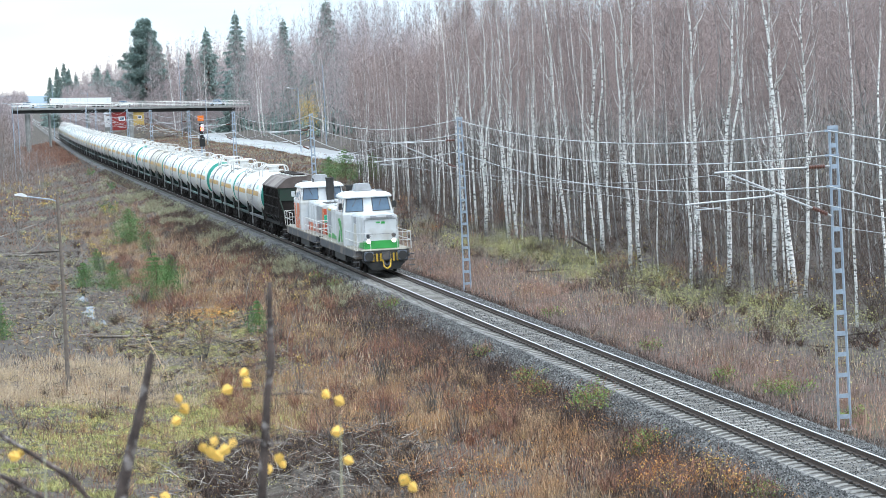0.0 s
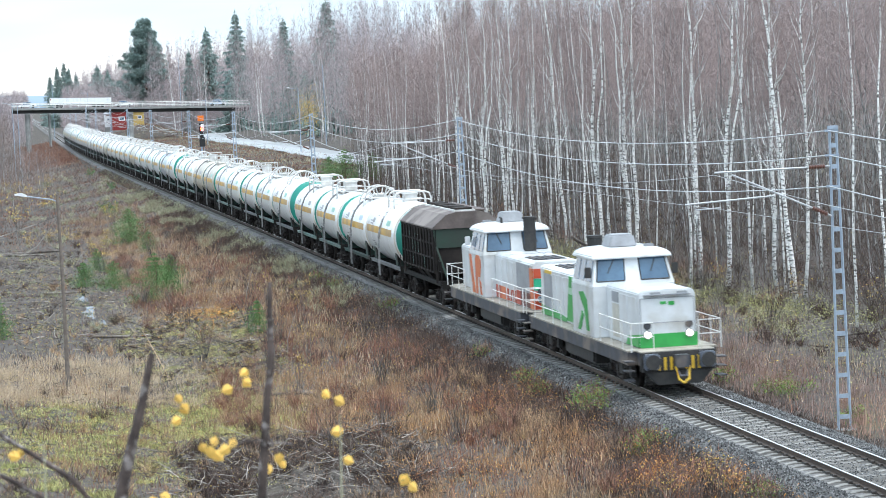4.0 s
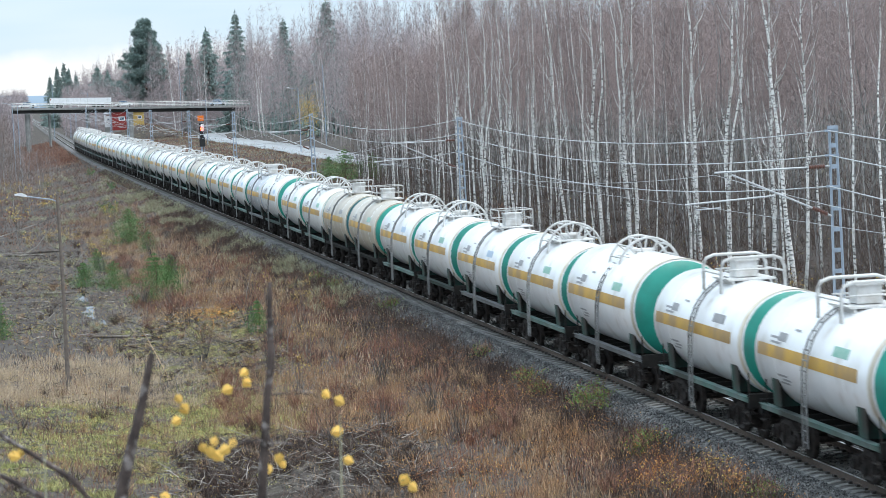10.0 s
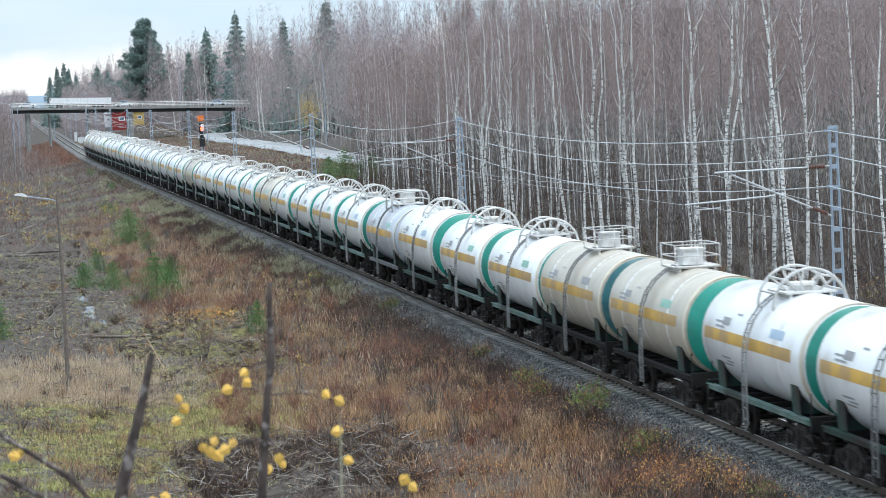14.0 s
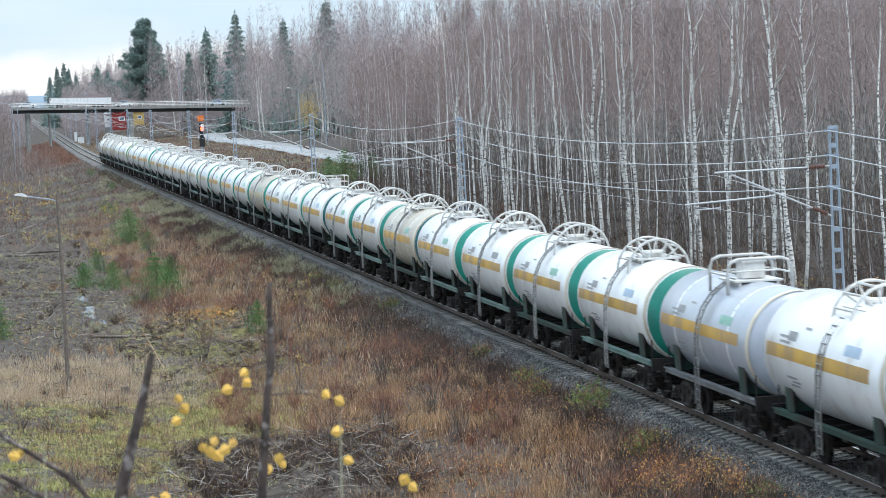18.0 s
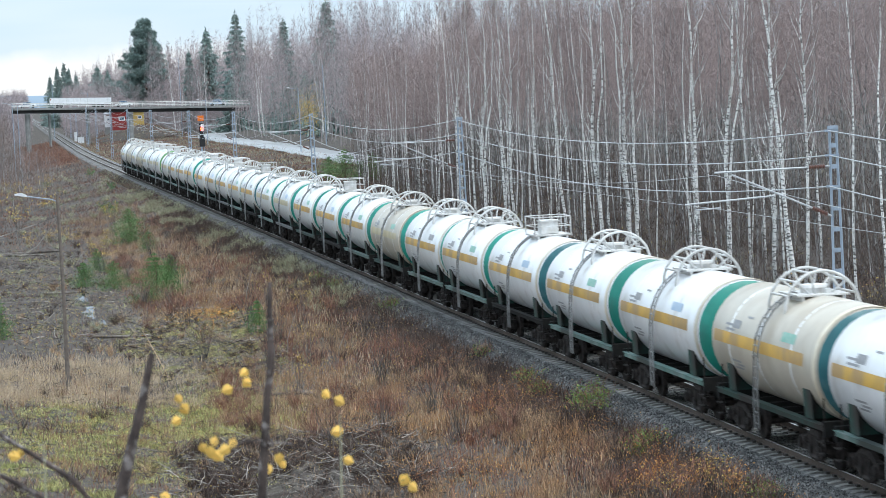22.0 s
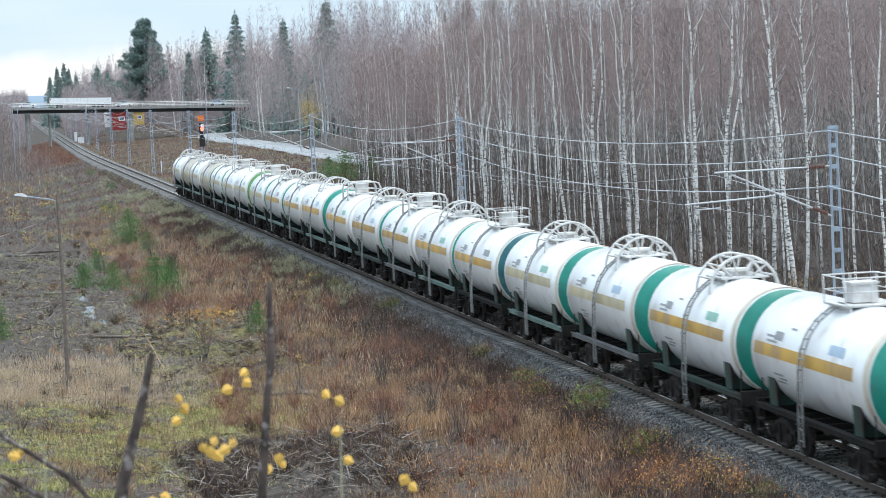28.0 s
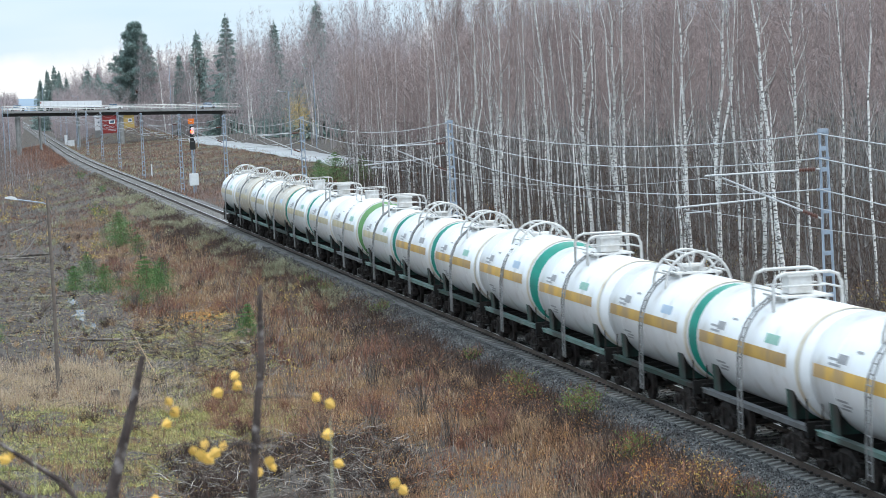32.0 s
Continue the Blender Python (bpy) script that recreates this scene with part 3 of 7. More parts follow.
def tank_wagon(i, kind, body, band, width, frame_paint, placard):
    colour = {"white": "white", "cream": "cream-stained", "blue": "blue-grey"}[body]
    top = {"R": "round tubular hatch cage", "L": "bent-tube hatch rails", "B": "railed hatch platform"}[kind]
    stripe_text = {"g": "green end", "n": "petrol-blue end", "o": "olive end", "-": "plain end"}[band]
    w = thing("tank_wagon", f"{colour} tank wagon, {stripe_text}, yellow stripe, {top}", "tank wagon", "tank wagons of the train")
    paint = TANKS[body]
    beam_paint = FRAME_WORN if frame_paint is FRAME_GREEN and i % 3 != 1 else frame_paint
    t = part("tank", tinted("tank", paint, lambda m: m.lathe_y(list(reversed(tank_end(-1))) + [(-1.4, RAD), (1.4, RAD)] + tank_end(1, 4.98), 0, AX, 40), True), paint, w)
    if width:
        ma = {"g": GREEN, "n": NAVY, "o": OLIVE}[band]
        part("end_cap", tinted("end_cap", ma, lambda m: m.lathe_y([(y - 0.008, r + (0.006 if r else 0)) for y, r in tank_end(-1)[2:]], 0, AX, 40), True), ma, t)
    part("weld_rim", tinted("weld_rim", RIM, lambda m: m.lathe_y([(-4.74, RAD * 0.995), (-4.66, RAD + 0.005), (-4.46, RAD + 0.005), (-4.44, RAD)], 0, AX, 40), True), RIM, t)
    for nm, a0, a1 in (("stripe", 167.6, 180.0), ("stripe", 0.0, 12.4)):
        sp = DULL_STRIPE if i > 38 or i in (25, 29, 30) else YELLOW
        part(nm, tinted(f"stripe_{a0}", sp, patch(a0, a1, -3.7, 4.70, RAD + 0.008), True), sp, t)
    if width > 1.2:
        t.scale, t.location = (1.06, 1, 1.06), (0, 0, -0.06 * (AX - RAD))
    pl = {"g": LABEL_G, "b": LABEL_B, "k": LABEL_K}[placard]
    part("placard", tinted("placard", pl, patch(152, 162, -2.8, -1.6), True), pl, t)
    part("placard", tinted("placard_rear", LABEL_K, patch(153, 162, 2.3, 3.0), True), LABEL_K, t)
    tagged(part("lettering", shared("lettering", lettering), LABEL_K, t), kind="stuff")
    for y in (-2.6, 0.4, 3.2):
        part("strap", shared("strap", strap, True), paint, t).location = (0, y, 0)
    part("ladder", shared("ladder", ladder), LADDER, w)
    deck = part("hatch_platform", shared("platform", platform), CAGE, w)
    part("hatch", shared("hatch_box" if kind != "R" else "hatch_low", hatch_box if kind != "R" else hatch_low), CAGE, w)
    for k, (nm, pts, r) in enumerate({"R": cage_round, "L": cage_loop, "B": cage_rail}[kind]()):
        part(nm, shared(f"cage_{kind}_{k}", lambda m: m.tube(pts, r, 6), True), CAGE, deck)
    part("underframe", tinted("underframe", FRAME_DARK, underframe), FRAME_DARK, w)
    for nm, y, s in [("headstock", 4.92, (2.8, 0.18, 0.38)), ("bolster", 3.5, (2.6, 0.30, 0.28)), ("crossbeam", 1.9, (2.6, 0.12, 0.16)), ("crossbeam", 0.6, (2.6, 0.12, 0.16))]:
        for e in (-1, 1):
            part(nm, shared(f"{nm}_{y}", lambda m: m.box((0, 0, 1.13), s)), FRAME_DARK, w).location = (0, e * y, 0)
    part("air_reservoir", shared("air_reservoir", lambda m: m.tube([(0.75, -1.2, 0.95), (0.75, 0.6, 0.95)], 0.2, 10), True), BOGIE, w)
    part("air_reservoir", shared("small_reservoir", lambda m: m.tube([(-0.85, -2.3, 0.98), (-0.85, -1.5, 0.98)], 0.17, 10), True), BOGIE, w)
    part("brake_box", shared("brake_box", lambda m: m.box((-0.6, 0.8, 0.9), (0.4, 0.5, 0.3))), BOGIE, w)
    part("outlet", shared("outlet", lambda m: m.tube([(0, 0, 1.25), (0, 0, 0.5)], [0.22, 0.12], 10), True), BOGIE, w)
    for s in (-1, 1):
        part("side_beam", tinted("side_beam", beam_paint, side_beam), beam_paint, w).location = (s * 1.36, 0, 0)
        part("cradle", tinted("cradle", FRAME_GREEN if frame_paint is not FRAME_DARK else FRAME_DARK, cradle), FRAME_GREEN, w).location = (0, s * 3.55, 0)
        c = part("coupler", shared("coupler", coupler), BOGIE, w)
        c.location, c.rotation_euler = (0, s * 5.0, 0), (0, 0, 0 if s < 0 else math.pi)
        part("step", shared("steps", steps), BOGIE, w).location = (0, s * 4.7, 0)
        bogie(w, s * 3.35)
    return w


HATCHES = "LRLLRRBRRBBRRRLRRRRRRRBRRRRBRRRBRLRLRRRLBLBRRRR"
BANDS = {0: ("g", 1.3), 1: ("g", 1.1), 3: ("g", 0.8), 4: ("g", 1.5), 6: ("g", 0.85), 7: ("g", 0.8), 8: ("g", 0.5), 9: ("g", 0.7), 10: ("n", 0.55), 11: ("g", 0.35), 12: ("g", 0.6),
         13: ("g", 1.6), 14: ("-", 0), 16: ("g", 0.85), 18: ("g", 0.75), 19: ("n", 0.3), 20: ("g", 0.9), 22: ("n", 0.6), 24: ("g", 0.9), 25: ("g", 0.3), 26: ("g", 1.0), 27: ("g", 0.9),
         28: ("g", 0.5), 31: ("n", 0.65), 32: ("g", 1.0), 33: ("-", 0), 34: ("g", 0.6), 35: ("-", 0), 36: ("g", 1.6), 37: ("-", 0), 39: ("g", 0.5), 41: ("-", 0), 40: ("o", 1.3), 43: ("g", 0.4), 44: ("-", 0), 45: ("-", 0), 46: ("-", 0)}
BODIES = {14: "blue", 19: "cream", 25: "cream", 10: "cream", 9: "cream", 43: "cream", 45: "cream", 5: "white"}
GREYS = {0: FRAME_GREY, 14: FRAME_GREY, 4: FRAME_GREY, 29: FRAME_GREY, 33: FRAME_GREY, 40: FRAME_GREY, 6: FRAME_GREY, 9: FRAME_DARK, 10: FRAME_DARK, 22: FRAME_DARK, 27: FRAME_DARK, 31: FRAME_DARK}


def hopper_wagon():
    w = thing("hopper_wagon", "dark brown and green covered hopper wagon with roof hatches", "hopper wagon")
    L = 4.55
    body = part("body", M().prism([(-1.48, 1.62), (1.48, 1.62), (1.52, 3.62), (-1.52, 3.62)], -L, L), HOPPER_BROWN, w, bevel=0.02)
    for k in range(12):
        y = -L + 0.06 + k * (2 * L - 0.12) / 11
        part("rib", shared("hopper_rib", lambda m: m.box((0, 0, 2.62), (0.09, 0.10, 1.98))), HOPPER_BROWN, body).location = (-1.54, y, 0)
        part("rib", MESHES["hopper_rib"], HOPPER_BROWN, body).location = (1.54, y, 0)
    for s in (-1, 1):
        for z in (1.68, 2.3, 2.95, 3.55):
            part("rail_strip", shared("hopper_strip", lambda m: m.box((0, 0, 0), (0.06, 2 * L, 0.08))), HOPPER_BROWN, body).location = (s * 1.53, 0, z)
    for a, z, h in ((5, 2.62, 0.5), (6, 2.62, 0.5), (7, 2.62, 0.5), (3, 2.0, 0.5), (7, 2.0, 0.45), (8, 3.2, 0.35), (6, 3.2, 0.4), (5, 3.2, 0.35)):
        y = -L + (a + 0.5) * (2 * L - 0.12) / 11
        part("faded_patch", M().box((-1.497, y, z), (0.03, 0.42, h)), MINT, body, "faded mint paint patch")
    roof = part("roof", M().prism([(-1.60, 3.60), (1.60, 3.60), (1.60, 3.66), (0.95, 4.22), (0.5, 4.32), (-0.5, 4.32), (-0.95, 4.22), (-1.60, 3.66)], -L - 0.12, L + 0.12), HOPPER_ROOF, w)
    for k in range(4):
        y = -3.2 + k * 2.13
        part("hatch_rim", shared("hatch_rim", lambda m: m.box((0, 0, 4.35), (0.96, 1.7, 0.07))), CAGE, roof).location = (0, y, 0)
        part("roof_hatch", shared("roof_hatch", lambda m: m.box((0, 0, 4.42), (0.76, 1.45, 0.10))), HOPPER_BROWN, roof).location = (0, y, 0)
        part("walkway", shared("hopper_walk", lambda m: m.box((0.75, 0, 4.36), (0.42, 1.9, 0.05))), HOPPER_ROOF, roof).location = (0, y, 0)
    for s in (-1, 1):
        part("end_wall", M().prism([(-1.46, 2.75), (1.46, 2.75), (1.56, 3.62), (0.93, 4.18), (-0.93, 4.18), (-1.56, 3.62)], s * L - 0.06, s * L + 0.06), HOPPER_GREEN, w)
        part("end_slope", M().prism([(-1.42, 1.5), (1.42, 1.5), (1.42, 2.9), (-1.42, 2.9)], s * L - 0.5 * s - 0.05, s * L - 0.5 * s + 0.05), FRAME_DARK, w)
        for x in (-1.46, 1.46):
            part("end_post", M().tube([(x, s * (L + 0.02), 1.2), (x, s * (L + 0.02), 3.6)], 0.06, 4), HOPPER_BROWN, w)
            part("end_brace", M().tube([(x, s * L, 2.9), (x * 0.75, s * (L + 0.75), 1.3)], 0.045, 5), HOPPER_GREEN, w)
        m = M()
        for y in (s * (L + 0.15), s * (L + 0.85)):
            rod(m, (-1.4, y, 1.3), (-1.4, y, 2.2), 0.025)
        for z in (1.75, 2.2):
            rod(m, (-1.4, s * (L + 0.15), z), (-1.4, s * (L + 0.85), z), 0.022)
        part("handrail", m, FRAME_DARK, w)
        part("bogie_bay", M().prism([(-1.0, 1.0), (1.0, 1.0), (1.4, 1.6), (-1.4, 1.6)], s * 1.0 - 0.7, s * 1.0 + 0.7), HOPPER_BROWN, w)
        c = part("coupler", shared("coupler", coupler), BOGIE, w)
        c.location, c.rotation_euler = (0, s * 5.45, 0), (0, 0, 0 if s < 0 else math.pi)
        bogie(w, s * 3.9)
    part("underframe", M().box((0, 0, 1.12), (0.5, 10.8, 0.34)).box((0, -5.3, 1.14), (2.8, 0.2, 0.36)).box((0, 5.3, 1.14), (2.8, 0.2, 0.36)).box((-1.38, 0, 1.2), (0.12, 10.6, 0.2)).box((1.38, 0, 1.2), (0.12, 10.6, 0.2)), FRAME_DARK, w)
    return w


def hood(m, x, y0, y1, z0, z1, c=0.16):
    m.prism([(-x, z0), (x, z0), (x, z1 - c), (x - c, z1), (-x + c, z1), (-x, z1 - c)], y0, y1)


def locomotive(label, front, side, accents, lit):
    w = thing("diesel_locomotive", label, "locomotive", "locomotives of the train")
    part("frame", M().box((0, 0, 1.05), (2.9, 15.6, 0.44)).box((0, 0, 1.05), (2.3, 17.0, 0.42)).box((0, 0, 0.7), (1.4, 5.4, 0.55)), L_FRAME, w, bevel=0.02)
    part("deck", M().box((0, 0, 1.29), (2.96, 15.7, 0.05)).box((0, 0, 1.287), (2.4, 17.1, 0.045)), L_DECK, w)
    part("fuel_tank", M().box((0, 0.4, 0.62), (2.5, 4.6, 0.55)), L_BLACK, w, bevel=0.08)
    m = M()
    hood(m, 0.94, -7.4, -2.9, 1.31, 3.15, 0.10)
    sh = part("short_hood", m, L_WHITE, w, bevel=0.03)
    m = M()
    hood(m, 0.94, 0.3, 8.0, 1.31, 3.15, 0.10)
    lh = part("long_hood", m, L_WHITE, w, bevel=0.03)
    # cab: splayed walls, glazed upper half, domed roof
    cab = part("cab", M().box((0, -1.30, 2.17), (2.84, 3.3, 1.72)), side, w, bevel=0.03)
    m = M()
    b, tp = 3.03, 3.98
    ring = lambda hx, y0, y1, z: [(-hx, y0, z), (hx, y0, z), (hx, y1, z), (-hx, y1, z)]
    m.v = ring(1.41, -2.94, 0.34, b) + ring(1.22, -2.64, 0.04, tp)
    m.f = [(0, 1, 5, 4), (1, 2, 6, 5), (2, 3, 7, 6), (3, 0, 4, 7), (4, 5, 6, 7), (3, 2, 1, 0)]
    part("cab_upper", m, L_WHITE, cab)

    def pane(a, b2, c, d, nm):
        pts = [Vector(p) for p in (a, b2, c, d)]
        nrm = (pts[1] - pts[0]).cross(pts[3] - pts[0]).normalized() * 0.02
        g = M()
        g.v = [tuple(p + nrm) for p in pts] + [tuple(p - nrm) for p in pts]
        g.f = [(0, 1, 2, 3), (7, 6, 5, 4), (0, 4, 5, 1), (1, 5, 6, 2), (2, 6, 7, 3), (3, 7, 4, 0)]
        part(nm, g, GLASS, cab)

    for y_b, y_t in ((-2.945, -2.645), (0.345, 0.045)):
        sgn = 1 if y_b > 0 else -1
        for x0, x1 in ((-1.27, -0.29), (0.29, 1.27)):
            f = lambda x, k, out=0.0: (x * (1 - 0.11 * k), y_b + (y_t - y_b) * k + sgn * out, b + (tp - b) * k)
            pane(f(x0, 0.17), f(x1, 0.17), f(x1, 0.94), f(x0, 0.94), "windscreen")
            for p, q in (((x0, 0.17), (x1, 0.17)), ((x1, 0.17), (x1, 0.94)), ((x1, 0.94), (x0, 0.94)), ((x0, 0.94), (x0, 0.17))):
                part("window_seal", M().tube([f(*p), f(*q)], 0.032, 4), L_BLACK, cab, "black rubber window seal")
            xm = (x0 + x1) / 2
            part("wiper", M().tube([f(xm + 0.15, 0.98, 0.04), f(xm - 0.12, 0.45, 0.04)], 0.018, 4), L_BLACK, cab)
    for s in (-1, 1):
        for y0, y1 in ((-2.6, -1.75), (-1.55, -0.80), (-0.65, 0.05)):
            f = lambda y, k: (s * (1.415 - 0.19 * k), -1.3 + (y + 1.3) * (1 - 0.09 * k), b + (tp - b) * k)
            pane(f(y0, 0.14), f(y1, 0.14), f(y1, 0.88), f(y0, 0.88), "side_window")
    m = M()
    m.v = []
    for z, k in ((3.92, 1.03), (4.02, 1.02), (4.13, 0.94), (4.22, 0.78), (4.27, 0.5)):
        m.v += ring(1.33 * k, -1.3 - 1.52 * k, -1.3 + 1.52 * k, z)
    m.f = [(3, 2, 1, 0)] + [(i * 4 + j, i * 4 + (j + 1) % 4, i * 4 + 4 + (j + 1) % 4, i * 4 + 4 + j) for i in range(4) for j in range(4)] + [(16, 17, 18, 19)]
    part("cab_roof", m, L_WHITE, w, bevel=0.03)
    for s in (-1, 1):
        part("mirror", M().box((s * 1.50, -2.70, 3.5), (0.22, 0.08, 0.36)), L_BLACK if lit else WHITE, cab, bevel=0.02)
    part("roof_unit", M().box((-0.1, -1.5, 4.46), (1.0, 1.2, 0.44), taper=0.78), L_GREY, w, bevel=0.05)
    part("roof_marker", M().box((0.75, -2.2, 4.28), (0.34, 0.14, 0.12)), L_GREY, w, bevel=0.02)
    part("horn", M().tube([(0.45, -0.5, 4.2), (0.45, -0.5, 4.44), (0.45, -0.8, 4.48)], 0.05, 6), L_BLACK, w)
    part("exhaust_stack", M().tube([(-0.42, 0.9, 3.1), (-0.42, 0.9, 4.44), (-0.42, 0.9, 4.45), (-0.42, 0.9, 4.54)], [0.25, 0.25, 0.29, 0.29], 14), L_BLACK, w)
    for y in (5.9,):
        part("roof_grille", M().box((0, y, 3.155), (1.2, 2.0, 0.05)), L_BLACK, lh)
        for gx in (-0.45, -0.15, 0.15, 0.45):
            part("grille_bar", M().box((gx, y, 3.19), (0.05, 1.9, 0.03)), L_FRAME, lh)
        part("roof_seam", M().box((0, 2.6, 3.153), (1.5, 0.03, 0.02)), L_GREY, lh)
        part("roof_seam", M().box((-0.5, 2.2, 3.153), (0.03, 3.2, 0.02)), L_GREY, lh)
    # painted fields on the hood and cab sides
    for nm, x, pts, ma in accents:
        for sx in (-1, 1):
            g, k = M(), len(pts)
            g.v = [(sx * (x + e), y, z) for e in (-0.02, 0.014) for y, z in pts]
            g.f = [tuple(range(k)), tuple(range(2 * k - 1, k - 1, -1))] + [(i, (i + 1) % k, k + (i + 1) % k, k + i) for i in range(k)]
            part(nm, g, ma, w)
    # hood doors and grilles
    for s in (-1, 1):
        for k in range(5):
            part("hood_door", shared("hood_door", lambda m: m.box((0, 0, 2.2), (0.03, 1.12, 1.45))), L_WHITE, lh).location = (s * 0.943, 1.0 + k * 1.22, 0)
        part("hood_grille", M().box((s * 0.945, 6.75, 2.25), (0.03, 1.3, 1.4)), L_GREY, lh)
        for k in range(3):
            part("hood_door", MESHES["hood_door"], L_WHITE, sh).location = (s * 0.943, -6.6 + k * 1.3, 0)
    field = L_GREEN if lit else L_RED
    part("front_panel", M().box((0, -7.41, 2.28), (1.74, 0.03, 1.24)), front, sh)
    part("front_field", M().box((0, -7.418, 1.54), (1.86, 0.03, 0.44)), field, sh)
    for nm, c, sz in (("door_seam", (0, -7.43, 2.90), (1.74, 0.02, 0.02)), ("door_seam", (-0.88, -7.43, 2.3), (0.02, 0.02, 1.2)), ("door_seam", (0.88, -7.43, 2.3), (0.02, 0.02, 1.2)), ("grab_rail", (0, -7.5, 2.12), (1.6, 0.025, 0.025)), ("visor", (0, -7.46, 3.0), (1.5, 0.12, 0.03)),
                      ("number_bar", (-0.38, -7.432, 3.03), (0.34, 0.02, 0.12)), ("number_bar", (0.5, -7.432, 3.03), (0.34, 0.02, 0.12))):
        part(nm, M().box(c, sz), L_GREY, sh)
    part("front_emblem", M().box((-0.13, -7.435, 2.74), (0.2, 0.02, 0.09)), field, sh)
    part("front_emblem", M().box((0.14, -7.435, 2.72), (0.2, 0.02, 0.12)), field, sh)
    part("rear_field", M().box((0, 8.01, 1.6), (1.86, 0.03, 0.5)), field, lh)
    lamp = LAMP_ON if lit else GLASS
    for y, sgn, ma in ((-7.43, -1, lamp), (8.02, 1, GLASS)):
        for x in (-0.69, 0.69):
            h = part("headlight", M().tube([(x, y - sgn * 0.06, 1.74), (x, y + sgn * 0.05, 1.74)], 0.14, 14), L_GREY, w)
            part("lens", M().tube([(x, y + sgn * 0.04, 1.74), (x, y + sgn * 0.07, 1.74)], 0.09, 14), ma, h)
            part("marker_lamp", M().tube([(x, y - sgn * 0.05, 2.02), (x, y + sgn * 0.05, 2.02)], 0.12, 12), L_FRAME, w)
    part("top_lamp", M().box((0.04, -7.42, 3.07), (0.5, 0.14, 0.20)), L_WHITE, w, bevel=0.05)
    for s in (-1, 1):
        y = s * 8.55
        part("buffer_beam", M().box((0, y, 0.98), (2.44, 0.22, 0.62)), L_BLACK, w, bevel=0.02)
        for x in (-0.9, 0.9):
            part("buffer", M().tube([(x, y, 1.0), (x, y + s * 0.36, 1.0), (x, y + s * 0.37, 1.0), (x, y + s * 0.41, 1.0)], [0.12, 0.12, 0.24, 0.24], 14), L_BLACK, w)
            part("buffer_box", M().box((x, y + s * 0.20, 1.0), (0.50, 0.24, 0.50)), L_STEEL, w, bevel=0.04)
            for k in range(3):
                part("hazard_stripe", M().box((x * 0.5 + (k - 1) * 0.2, y + s * 0.115, 0.92), (0.09, 0.02, 0.42)), L_YELLOW, w)
        part("coupler", M().box((0, y + s * 0.3, 1.02), (0.26, 0.6, 0.26)).box((0, y + s * 0.5, 1.02), (0.42, 0.26, 0.40)).tube([(-0.2, y + s * 0.5, 0.8), (-0.1, y + s * 0.62, 0.55), (0.1, y + s * 0.62, 0.55), (0.2, y + s * 0.5, 0.8)], 0.06, 6), L_FRAME, w)
        part("draw_hook", M().tube([(-0.22, y + s * 0.55, 0.85), (-0.16, y + s * 0.66, 0.45), (0, y + s * 0.68, 0.34), (0.16, y + s * 0.66, 0.45), (0.22, y + s * 0.55, 0.85)], 0.05, 6), L_YELLOW if lit else L_BLACK, w)
        part("snow_plough", M().prism([(-0.7, 0.25), (0.7, 0.25), (1.1, 0.66), (-1.1, 0.66)], y - 0.1, y + 0.06), L_BLACK, w)
        # railings at the ends and along the walkways
        for x in (-1.46, 1.46):
            ra = M()
            ys = [s * 8.4, s * 7.2, s * 5.6, s * 4.0] if s < 0 else [s * 8.4, s * 6.8, s * 5.2, s * 3.6, s * 2.2]
            for q in ys:
                rod(ra, (x, q, 1.3), (x, q, 2.22), 0.019)
            for z in (1.78, 2.22):
                rod(ra, (x, ys[0], z), (x, ys[-1], z), 0.019)
            part("handrail", ra, CAGE, w)
        for x in (-1.1, 1.1):
            ra = M()
            for e in (-0.36, 0.36):
                rod(ra, (x + e, s * 8.45, 1.3), (x + e, s * 8.45, 2.22), 0.017)
            for z in (1.78, 2.22):
                rod(ra, (x - 0.36, s * 8.45, z), (x + 0.36, s * 8.45, z), 0.017)
            part("end_railing", ra, CAGE, w)
        for x in (-1.5, 1.5):
            for k in range(3):
                part("footstep", M().box((x, s * 8.1, 0.4 + k * 0.3), (0.3, 0.5, 0.04)), L_FRAME, w)
        bg = bogie(w, s * 5.6)
        for x in (-1.1, 1.1):
            part("brake_gear", M().box((x, 0, 0.55), (0.16, 2.9, 0.35)), L_BLACK, bg)
    return w


# distance of the tank wagons at the start; those left out stand evenly between their neighbours
SPOT_AT = (0, 1, 2, 3, 4, 5, 6, 7, 8, 9, 10, 11, 15, 16, 17, 18, 19, 20, 21, 22, 23, 24, 28, 29, 30, 31, 32, 33, 34, 35, 46)
SPOTS = (202.4, 212.8, 224.2, 235.3, 247.4, 258.8, 270.0, 281.6, 292.5, 304.2, 315.3, 325.7, 371.9, 383.4, 394.7, 406.4, 417.2, 428.6, 440.1, 451.4, 462.5, 473.0, 519.0, 530.8, 542.3, 553.7, 564.3, 575.0, 585.9, 597.0, 718.6)
SPEED = 15.72


